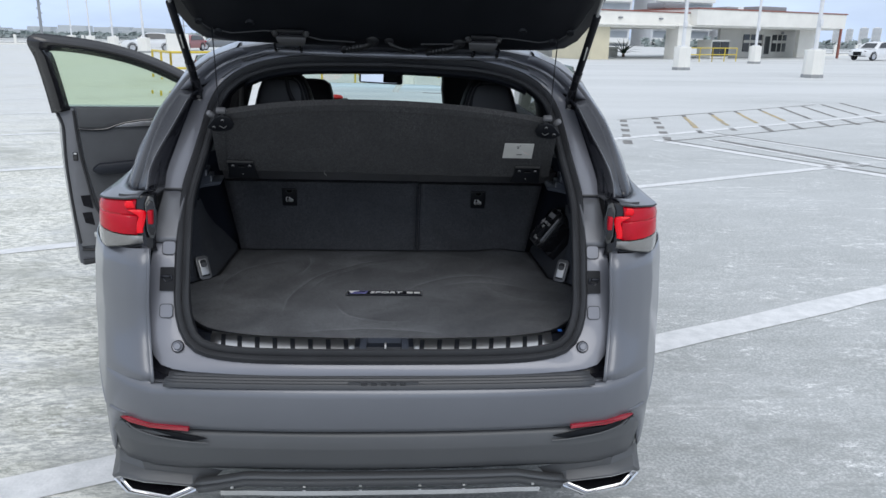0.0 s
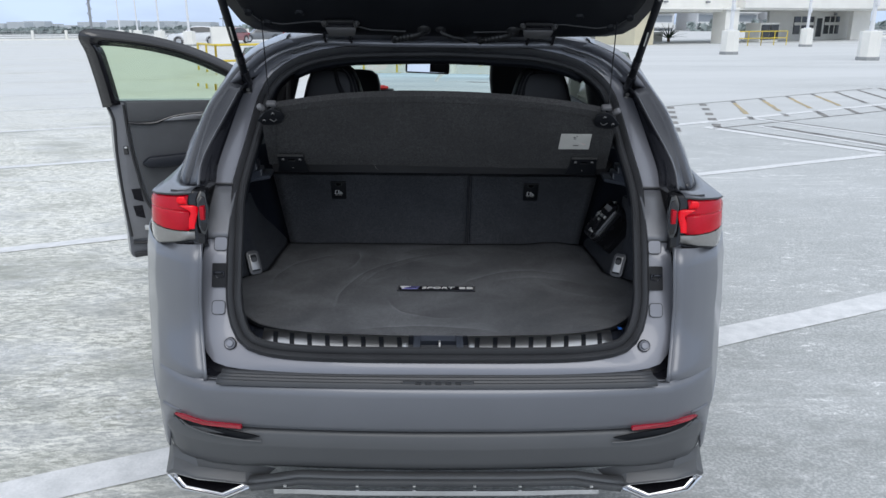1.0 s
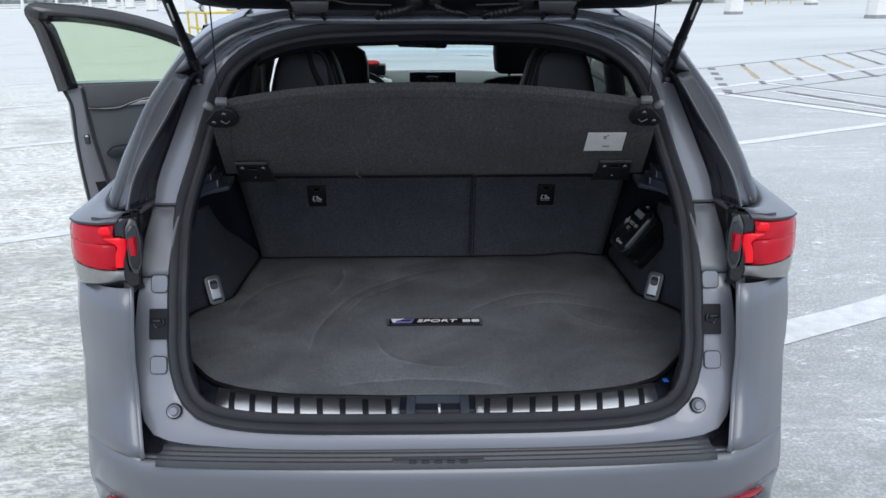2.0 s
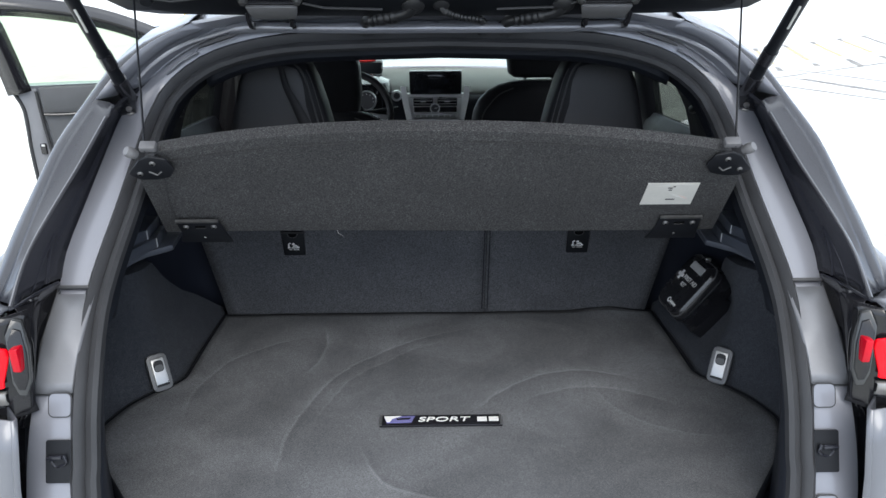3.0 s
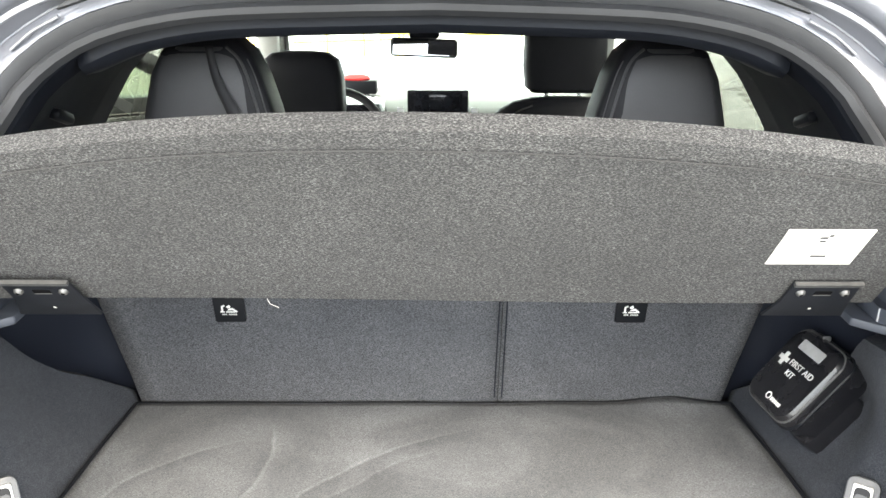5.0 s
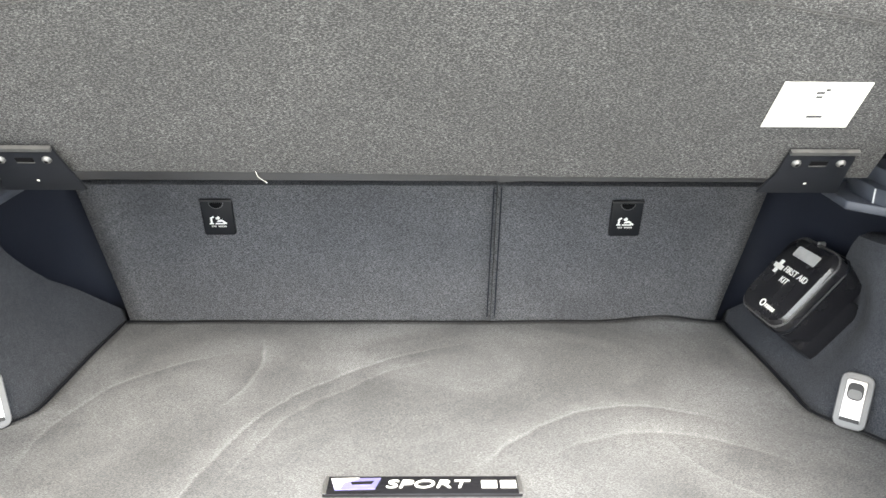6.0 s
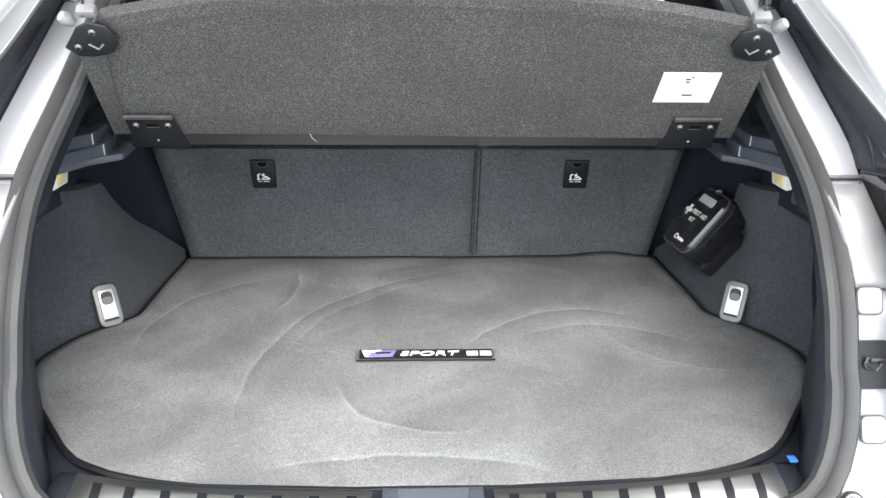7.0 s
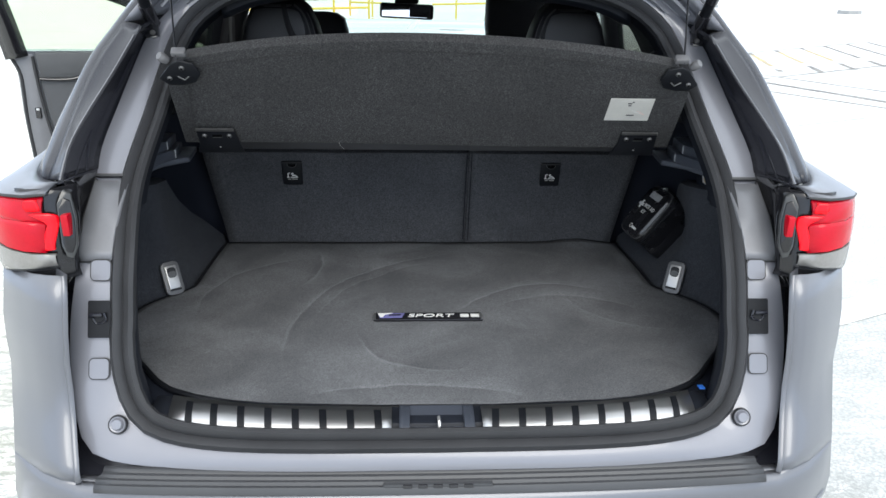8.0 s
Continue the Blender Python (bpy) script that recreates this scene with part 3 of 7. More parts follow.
# painted skirt of each corner, beside the end of the reflector
for s in SIDES:
    rows = []
    for z in (.572, .562, .548, .53, .51, .49, .46, .43):
        x0 = float(np.interp(z, [.43, .46, .50, .54, .562, .572], [.722, .720, .712, .696, .676, .660]))
        row = corner_row(max(z, .545))
        row = [Vector((p.x - .03 * max(0, .53 - z), p.y, z)) for p in row if p.y < .45]
        cut = [q for q in evenly(row, 60) if q.x >= x0]
        rows.append(flip([(q.x + .001, q.y - .0015, q.z) for q in evenly(cut, 14)], s))
    part("bumper_skirt", sheet(rows), PAINT, car, "grey painted corner skirt beside the reflector", solid=0.004)

# step pad along the bumper's top edge
pad = [full([Vector((x * (1 if j < 4 else 1.012), y + 0.012 * (x / .55) ** 2, z + .004 * (x / .55) ** 4)) for x in np.linspace(0, .548, 16)]) for j, (y, z) in
       enumerate(((.034, .693), (.027, .692), (.023, .6885), (.016, .689), (.013, .685), (.007, .6855), (.004, .681), (-.002, .6815), (-.006, .675), (-.007, .670), (.001, .666)))]
part("step_pad", sheet(pad), PAD_GREY, car, "ribbed black plastic step pad on the bumper", solid=0.003)
bars = bmesh.new()
for k in range(5):
    box((-.050 + k * .025, -.003, .6835), (.015, .004, .007), .001, bm=bars)
part("embossed_mark", bars, GLOSS_BLACK, car, "raised plain mark on the step pad")
part("embossed_plate", box((0, .002, .683), (.18, .010, .006), .002), PAD_GREY, car)

# lower valance
levels = [(.540, .880, .030), (.536, .884, .014), (.531, .886, .006), (.526, .888, .004), (.500, .888, -.006), (.494, .886, -.005), (.475, .880, .002), (.45, .872, .008), (.428, .864, .016), (.414, .858, .030)]
rows = [full(bumper_row(z, w, float(np.interp(z, [.40, .43, .46, .50], [.020, .014, .008, .003])), t)) for z, w, t in levels]
part("lower_valance", sheet(rows), VALANCE, car, "dark satin grey lower bumper", solid=0.004)
diff = [full([Vector((x, y + .03 * (x / .5) ** 4, z - (.035 * max(0, (abs(x) - .36) / .14)))) for x in np.linspace(0, .50, 16)]) for y, z in
        ((.016, .416), (.000, .411), (-.002, .405), (.005, .401), (.007, .396), (.000, .392), (.002, .384), (.014, .379), (.016, .368), (.03, .358), (.10, .345))]
part("diffuser", sheet(diff), VALANCE, car, "grooved dark grey diffuser panel", solid=0.003)
part("chrome_strip", sweep(full([Vector((x, -.002 + .03 * (x / .5) ** 4, .363 - .012 * max(0, (abs(x) - .36) / .14))) for x in np.linspace(0, .43, 12)]), [(-.006, -.003), (.006, -.003), (.007, .003), (-.007, .003)], ref=(0, -1, 0)),
     CHROME, car, "chrome strip under the diffuser")
for x in (-.40, -.21, -.06, .10, .22, .41):
    part("clip", box((x, .012, .373), (.008, .006, .005), .001), STEEL, car)

for s in SIDES:
    # exhaust surround: a wedge-shaped trumpet moulding with a chrome frame
    mouth = flip([(.494, .045, .350), (.514, .032, .370), (.630, .022, .392), (.698, .045, .394), (.724, .066, .374), (.684, .046, .343), (.560, .028, .328)], s)
    mid = sum(mouth, Vector()) / 7
    outer = [mid + Vector(((p.x - mid.x) * 1.05, p.y - mid.y + .004, (p.z - mid.z) * 1.22)) for p in mouth]
    hole = [mid + Vector(((p.x - mid.x) * .80, p.y - mid.y, (p.z - mid.z) * .70)) for p in mouth]
    deep = [Vector((p.x * .98, p.y + .09, p.z)) for p in hole]
    # the moulding grows out of the valance above and carries on round the corner
    neck = flip([(.430, .052, .400), (.515, .046, .420), (.640, .054, .428), (.722, .118, .432), (.755, .19, .425), (.74, .14, .36), (.545, .10, .33)], s)
    swell = [a.lerp(b, .55) + Vector((0, .010, -.004)) for a, b in zip(neck, outer)]
    part("exhaust_surround", sheet([neck, swell, outer, mouth], closed=True), VALANCE, car, "dark grey flared exhaust surround")
    tip = part("exhaust_tip", sheet([mouth, [p + Vector((0, -.006, 0)) for p in mouth], [p.lerp(h, .34) + Vector((0, -.006, 0)) for p, h in zip(mouth, hole)], [p.lerp(h, .52) + Vector((0, .004, 0)) for p, h in zip(mouth, hole)], [p.lerp(h, .8) + Vector((0, -.001, 0)) for p, h in zip(mouth, hole)], hole], closed=True), CHROME, car, "chrome angular exhaust outlet frame")
    part("outlet", sheet([hole, deep, [sum(deep, Vector()) / 7] * 7], closed=True), GLOSS_BLACK, tip, "black exhaust outlet")
    # flank of the bumper under the corner
    top = flip([(.64, .060, .440), (.70, .096, .44), (.742, .17, .44), (.775, .24, .44), (.81, .33, .44)], s)
    low = flip([(.64, .080, .405), (.715, .120, .40), (.745, .19, .385), (.772, .25, .35), (.805, .33, .33)], s)
    part("bumper_flank", sheet([evenly(top, 12), evenly(low, 12)]), VALANCE, car, "dark grey lower bumper flank", solid=0.004)
    # reflector in its recess
    refl = flip([(.500, .014, .556), (.500, .014, .546), (.60, .030, .548), (.66, .052, .553), (.685, .066, .560), (.66, .050, .566), (.60, .028, .560)], s)
    part("reflector", plate(refl, .008, (0.25 * s, -1, 0)), RED_DARK, car, "narrow red reflector")
    rec = flip([(.455, .010, .524), (.50, .012, .534), (.60, .028, .543), (.69, .068, .556), (.665, .060, .530), (.58, .024, .518), (.50, .010, .515)], s)
    part("reflector_recess", plate(rec, .004, (0.25 * s, -1, 0)), BLACK_PLASTIC, car)
    part("recess_lip", tube(smooth_line(flip([(.452, .004, .512), (.50, .006, .515), (.58, .018, .523), (.64, .036, .534), (.672, .056, .545)], s)), .0025), VALANCE, car)

    # tail lamp: faceted wedge that wraps the corner
    def lamp_line(z, grow=0.0):
        k = (z - .955) / .163
        return [Vector(q) for q in ((.592, .235 + .035 * k - grow, z), (.600, .178 + .035 * k - grow, z), (.628, .152 + .032 * k - grow, z), (.668, .156 + .022 * k - grow, z),
                (.721 + .007 * (1 - k), .186 + .014 * k - grow, z), (.757 + .011 * (1 - k) + grow, .246, z), (.765 + .032 * (1 - k) + grow, .33, z), (.772 + .058 * (1 - k) + grow, .44, z), (.778 + .09 * (1 - k) + grow, .53, z), (.79 + .11 * (1 - k) + grow, .63, z))]

    def lamp_row(z, grow=0.0, x0=0.0, x1=9.0, n=16, slope=None):
        row = [q for q in evenly(lamp_line(z, grow), 160) if x0 <= q.x <= x1]
        row = evenly(row, n)
        if slope:
            row = [Vector((q.x, q.y, slope(q.x, z))) for q in row]
        return flip(row, s)
    lid = lambda x: float(np.interp(x, [.63, .70, .76, .90], [1.117, 1.113, 1.107, 1.112]))
    foot = lambda x: float(np.interp(x, [.615, .70, .765, .80, .90], [1.003, .990, .975, .962, .948]))
    climb = lambda x, z: 1.076 + (lid(x) - 1.076) * (z - 1.076) / .041
    lift = lambda x, z: z + float(np.interp(x, [.618, .70, .76], [.014, .017, .024])) * (1.078 - z) / .068
    lower = [lamp_row(z, g, .636, slope=lift) for z, g in ((1.010, -.006), (1.012, .0), (1.030, .001), (1.046, .0012), (1.058, .0012), (1.066, .0006), (1.0755, .0))]
    upper = [lamp_row(z, g, .640, slope=climb) for z, g in ((1.0755, .0), (1.082, .000), (1.095, -.001), (1.107, -.003), (1.114, -.006), (1.117, -.012))]
    lamp = part("tail_lamp", sheet(lower), RED_LENS, car, "bright red tail lamp lens", solid=0.006)
    part("upper_lens", sheet(upper), RED_LENS, lamp, solid=0.006)
    fall = [lamp_row(1.0, g, .624, slope=(lambda f: lambda x, z: lift(x, 1.0095) + (foot(x) - lift(x, 1.0095)) * f)(f)) for f, g in ((0, -.006), (.04, .0), (.45, .001), (.8, .0), (.95, -.003), (1.0, -.009))]
    part("lower_lens", sheet(fall), CLEAR_LENS, lamp, "clear lower lamp lens", solid=0.004)
    part("lens_joint", tube(lamp_row(1.0, -.012, .63, slope=lambda x, z: foot(x) - .002), .003), RUBBER, lamp)
    part("lens_band", sheet([lamp_row(z, -.012, .600, .69, 10) for z in (.976, .99, 1.04, 1.09, 1.114, 1.126)]), GREY_LENS, lamp, "smoked black band of the lamp", solid=0.004)
    # the bright red hook that turns down at the lens's inner end
    hook = [lamp_row(z, g, a, b, 8) for z, a, b, g in ((1.029, .6335, .643, .0005), (1.031, .624, .6435, .0025), (1.040, .6215, .642, .003), (1.056, .619, .6395, .003), (1.071, .617, .6375, .003), (1.076, .6165, .6395, .003), (1.081, .617, .646, .0035),
                                                   (1.0855, .6185, .6555, .003), (1.0885, .623, .6625, .002), (1.090, .630, .660, .0005))]
    part("light_guide", sheet(hook), RED_GUIDE, lamp, "bright red light guide", solid=.003)
    shade = [lamp_row(z, g, a, b, 6) for z, a, b, g in ((1.093, .640, .668, .0008), (1.100, .642, .669, .0012), (1.108, .644, .668, .0012), (1.112, .646, .666, .0004))]
    part("inner_block", sheet(shade), RED_GUIDE, lamp, solid=.002)
    tile = flip([(.599, .198, 1.030), (.604, .188, 1.012), (.612, .182, 1.016), (.619, .184, 1.035), (.624, .200, 1.102), (.618, .214, 1.122), (.606, .216, 1.116), (.599, .208, 1.075)], s)
    inner_tile = part("inner_lamp", plate(tile, .012, (-0.25 * s, -1, 0), bevel=.002), SMOKE, car, "smoked inner lamp with a red block")
    core = sum((Vector(q) for q in tile), Vector()) / 8
    part("inner_glass", plate([core + (Vector(q) - core) * .80 + Vector((s * -.0030, -.0115, 0)) for q in tile], .004, (-0.25 * s, -1, 0), bevel=.001), GREY_LENS, inner_tile)
    part("red_block", box((s * .607, .184, 1.069), (.012, .018, .036), .002), RED_LENS, inner_tile)
    hem = [(.624, .225, 1.130), (.645, .240, 1.126), (.664, .262, 1.122)] + [pillar_point(0, d) for d in (.05, .10, .16, .24, .34)]
    hem = flip(evenly(hem, 16), s)
    top = lamp_row(1.117, -.003, .632, slope=lambda x, z: lid(x) + .002)
    brow = [[p + Vector((0, .010, -.002)) for p in top], top, [p + Vector((0, -.001, .003)) for p in top],
            [p.lerp(q, .3) + Vector((0, 0, .006)) for p, q in zip(top, hem)], [p.lerp(q, .65) + Vector((0, 0, .006)) for p, q in zip(top, hem)], hem]
    part("lamp_brow", sheet(brow), PAINT, car, "grey painted shoulder above the lamp", solid=0.003)
    part("lamp_gasket", tube(brow[1], .0025), RUBBER, car)
    near = flip([(.640, .185, .945), (.622, .198, .978), (.602, .208, 1.03), (.603, .222, 1.09), (.622, .227, 1.127)], s)
    away = flip([(.606, .198, .945), (.608, .210, .978), (.617, .272, 1.04), (.618, .312, 1.078), (.618, .350, 1.112)], s)
    part("lamp_backing", sheet([evenly(near, 8), [a.lerp(b, .5) + Vector((s * .010, .004, 0)) for a, b in zip(evenly(near, 8), evenly(away, 8))], evenly(away, 8)]), GLOSS_BLACK, car, "gloss black panel behind the inner lamp", solid=0.002)

    # rear pillar skin, from the tailgate edge forward
    seam = lambda i: .052 - .036 * min(1, i / 17)
    rows = [flip([p + Vector((-.002, .012, 0)), p + Vector((0, .002, 0))] + [pillar_point(i, d) for d in (.006, .012, seam(i) * .7, seam(i))], s) for i, p in enumerate(PILLAR_LINE)]
    part("pillar_edge", sheet(rows), GUTTER, car, "black rear edge of the pillar", solid=0.003)
    rows = [flip([pillar_point(i, seam(i) + (1 - seam(i)) * f) for f in (.0, .015, .04, .08, .13, .20, .28, .40, .58, .80, 1.0)], s) for i, p in enumerate(PILLAR_LINE)]
    part("rear_pillar", sheet(rows), PAINT, car, "grey painted rear pillar", solid=0.003)
    # gutter: a wide black moulding with a raised bead, ending in a rounded hem over the lamp
    cutoff = 16
    edge = flip(PILLAR_LINE, s)
    bead = flip(evenly(smooth_line(BEAD), cutoff), s)
    fl = flip([q + Vector((.001, .005, 0)) for q in evenly(smooth_line([(.6165, .356, 1.116)] + FLANGE[9:14]), cutoff)], s)
    low = edge[:cutoff]
    rows = [fl, [a.lerp(b, .35) + Vector((s * .006, .012, 0)) for a, b in zip(fl, bead)], [a.lerp(b, .8) + Vector((s * .003, .008, 0)) for a, b in zip(fl, bead)],
            [q + Vector((-s * .002, -.002, 0)) for q in bead], [q + Vector((s * .002, -.002, 0)) for q in bead],
            [a.lerp(b, .25) + Vector((0, .005, 0)) for a, b in zip(bead, low)], [a.lerp(b, .75) + Vector((0, .003, 0)) for a, b in zip(bead, low)], [q + Vector((0, .002, 0)) for q in low]]
    part("pillar_gutter", sheet(rows), GUTTER, car, "dark grey gutter moulding beside the rear pillar", solid=0.002)
    part("gutter_bead", tube([q + Vector((0, -.003, .001)) for q in bead[:-1]], .0032, 8), BEAD_LIT, car, "raised bead along the gutter, coloured pale for its highlight")
    for g0, g1, top in ((.30, .52, 4), (.62, .50, 4)):
        fold = [fl[i].lerp(bead[i], g0 + (g1 - g0) * i / top) + Vector((s * .004, .0065, 0)) for i in range(top + 1)]
        part("gutter_fold", tube(smooth_line(fold), .0026, 8), GUTTER, car)
    part("gutter_hem", tube(smooth_line(flip([(.613, .340, 1.118), (.617, .280, 1.126), (.624, .2235, 1.128), (.642, .236, 1.124), (.664, .260, 1.120), (.704, .30, 1.122)], s)), .0024, 8), GUTTER, car)
    up = flip([q + Vector((.001, .005, 0)) for q in evenly(smooth_line(FLANGE[13:17]), 24 - cutoff + 1)], s)
    rest = edge[cutoff - 1:]
    part("roof_corner", sheet([rest, [a.lerp(b, .3) + Vector((0, .004, -.002)) for a, b in zip(rest, up)], [a.lerp(b, .38) + Vector((0, .014, -.004)) for a, b in zip(rest, up)],
                               [a.lerp(b, .46) + Vector((0, .002, -.001)) for a, b in zip(rest, up)], [a.lerp(b, .9) + Vector((0, .006, 0)) for a, b in zip(rest, up)], up]), JAMB, car, "grey painted roof corner channel", solid=0.002)
    part("channel_bead", tube(smooth_line([a.lerp(b, .62) + Vector((0, .004, .002)) for a, b in zip(rest, up)]), .003, 8), JAMB, car)
    # painted plastic cap on the flange at the knee of the opening
    cap = [flip([(x, rear_y(z) - .010 + dy, z) for z in (.996, 1.01, 1.03, 1.06, 1.085, 1.103)], s) for x, dy in ((.551, .022), (.5530, .0015), (.5555, -.002), (.584, -.0025), (.6105, -.002), (.613, .0015), (.614, .014))]
    part("flange_cap", sheet(cap), PAINT_CAP, car, "grey plastic cap on the opening flange", solid=0.003)
    part("cap_gap", box((s * .586, rear_y(.994) - .008, .9935), (.054, .006, .0028), 0), RUBBER, car)
    part("cap_gap", tube(flip([(.6155, rear_y(z) + .001, z) for z in (.994, 1.02, 1.05, 1.08, 1.104)], s), .0022, 6), RUBBER, car)
    part("cap_joint", box((s * .588, rear_y(1.105) - .003, 1.109), (.050, .012, .006), .002, Matrix.Rotation(radians(-32), 3, "X")), RUBBER, car)
    # covers, striker recess and bump stop on the flange
    lean = Matrix.Rotation(radians(-23), 3, "X")
    n = lean @ Vector((0, -1, 0))
    for z, y in ((.981, .1995), (.828, .1335)):
        part("flange_cover", plate(on_plane(rounded(.0315, .0335, .007), Vector((s * .571, y, z)), (1, 0, 0), lean @ Vector((0, 0, 1))), 0.0022, n), JAMB, car, "small square painted cover")
        part("cover_joint", plate(on_plane(rounded(.0355, .0375, .009), Vector((s * .571, y, z)), (1, 0, 0), lean @ Vector((0, 0, 1))), .0014, n), RUBBER, car)
    o = Vector((s * .572, .1665, .905))
    recess = part("striker_recess", plate(on_plane(rounded(.037, .063, .002, 1), o, (1, 0, 0), lean @ Vector((0, 0, 1))), .0030, n), BLACK_PLASTIC, car, "black tailgate striker recess")
    part("striker", box(o + n * .004 + Vector((s * .004, 0, .008)), (.024, .008, .007), .003), GUTTER, recess)
    part("striker_hook", tube(smooth_line([o + n * .004 + Vector((-s * .010, 0, .012)), o + n * .006 + Vector((-s * .012, 0, -.002)), o + n * .004 + Vector((s * .004, 0, -.008)), o + n * .004 + Vector((s * .010, 0, .002))]), .0025, 8), GUTTER, recess)
    part("wedge", box(o + n * .003 + Vector((-s * .002, 0, -.020)), (.026, .005, .014), .002), BLACK_PLASTIC, recess)
    o = Vector((s * .536, .089, .747))
    stop = part("bump_stop", lathe([(0, .007), (.008, .007), (.0095, .005), (.0105, .001), (.0135, .002), (.0145, -.004)], o, (0, -1, .5), 24), JAMB, car, "round bump stop")
    part("stop_ring", lathe([(.0135, .0), (.0150, .0015), (.0165, -.004)], o + Vector((0, -.002, .0005)), (0, -1, .5), 20), RUBBER, stop)

# roof skin with its rear edge
rows = []
for y, h in ((.70, 1.512), (.74, 1.522), (.90, 1.545), (1.3, 1.575), (1.8, 1.59), (2.3, 1.575), (2.75, 1.53)):
    w = float(np.interp(y, [.7, .9, 1.3, 2.3, 2.75], [.48, .53, .55, .54, .50]))
    rows.append([Vector((w * k / 8, y, h - .035 * (k / 8) ** 2 - .03 * (k / 8) ** 6)) for k in range(-8, 9)])
part("roof", sheet(rows), PAINT, car, "grey painted roof", solid=0.004)
hin = [mirrored([Vector(q) + Vector((0, dy, dz)) for q in evenly([(.0, .694, 1.512), (.2, .693, 1.508), (.36, .69, 1.499), (.46, .684, 1.482)], 16)]) for dy, dz in ((.01, 0.006), (0, 0), (.012, -.012), (.03, -.020), (.034, -.030))]
part("roof_rear_edge", sheet(hin), JAMB, car, "grey painted rear roof edge with drip channel", solid=0.002)

# glossy rolled ridge under the roof's edge, its creases, and pockets whose shade is a dark plate
JAMB_GLOSS = surface("glossy_jamb_paint", (0.195, 0.201, 0.225), 0.30, 0.30, 0.05, 5.0, coat=1.0, rough_vary=0.04)
ridge = [(0, .684, 1.475), (.15, .684, 1.475), (.28, .686, 1.477), (.340, .688, 1.478), (.372, .689, 1.476), (.392, .692, 1.473)]
part("roof_ridge", sweep(mirrored(evenly(smooth_line(ridge), 30)), [(-.009, -.003), (-.007, .004), (-.002, .0065), (.003, .006), (.007, .003), (.009, -.003)], ref=(0, -1, .35)), JAMB_GLOSS, car, "glossy painted ridge under the roof edge")
for s in SIDES:
    part("roof_crease", tube(smooth_line(flip([(.372, .688, 1.478), (.420, .686, 1.464), (.462, .684, 1.452), (.502, .680, 1.434), (.538, .677, 1.411), (.566, .674, 1.386)], s)), .0045, 8), JAMB_GLOSS, car, "pressed crease of the roof corner")
    part("roof_crease", tube(smooth_line(flip([(.459, .703, 1.431), (.492, .700, 1.414), (.520, .696, 1.392)], s)), .0028, 8), JAMB_GLOSS, car)
    part("roof_pocket", plate(flip([(.372, .6895, 1.4655), (.385, .690, 1.4595), (.452, .692, 1.4385), (.447, .692, 1.4435), (.410, .691, 1.4575)], s), .006, (0, -1, .3)), RUBBER, car, "roof corner pocket, drawn as a dark plate")

# ---------------------------------------------------------------- tailgate, raised
GATE_O = Vector((0, .66, 1.500))
GATE_UP = Vector((0, -.77, .64)).normalized()          # from the hinges towards the gate's lower edge
GATE_N = Vector((0, -.64, -.77)).normalized()          # the inner face looks down and back
def gate(x, a, h=0.0):
    """A point of the raised gate: across, along from the hinges, and below its inner face."""
    return GATE_O + Vector((x, 0, 0)) + GATE_UP * a + GATE_N * h


def gate_row(a, h, w, bow=0.0):
    return [gate(w * k / 10, a + bow * (1 - (k / 10) ** 2), h) for k in range(-10, 11)]


rows = [gate_row(a, h, w, b) for a, h, w, b in ((-.01, -.055, .46, -.012), (.00, -.02, .475, -.012), (.012, .004, .50, -.01), (.04, .016, .545, -.006), (.08, .020, .575, 0), (.16, .022, .60, 0),
        (.40, .025, .625, 0), (.62, .045, .640, 0), (.64, .090, .642, 0), (.90, .085, .63, 0), (1.02, .07, .60, 0), (1.05, .02, .58, 0))]
part("tailgate_lining", sheet(rows), BLACK_PLASTIC, car, "black inner lining of the raised tailgate", solid=0.006)
rows = [gate_row(a, h, w, b) for a, h, w, b in ((-.012, -.058, .462, -.012), (-.01, -.070, .50, 0), (.05, -.085, .58, 0), (.4, -.115, .655, 0), (.75, -.12, .68, 0), (1.0, -.06, .65, 0), (1.06, .02, .59, 0))]
part("tailgate_skin", sheet(rows), PAINT, car, "grey painted outer skin of the raised tailgate", solid=0.005)
HINGE_GREY = surface("grey_hinge_steel", (.17, .17, .175), .42, .4, .06, 20)
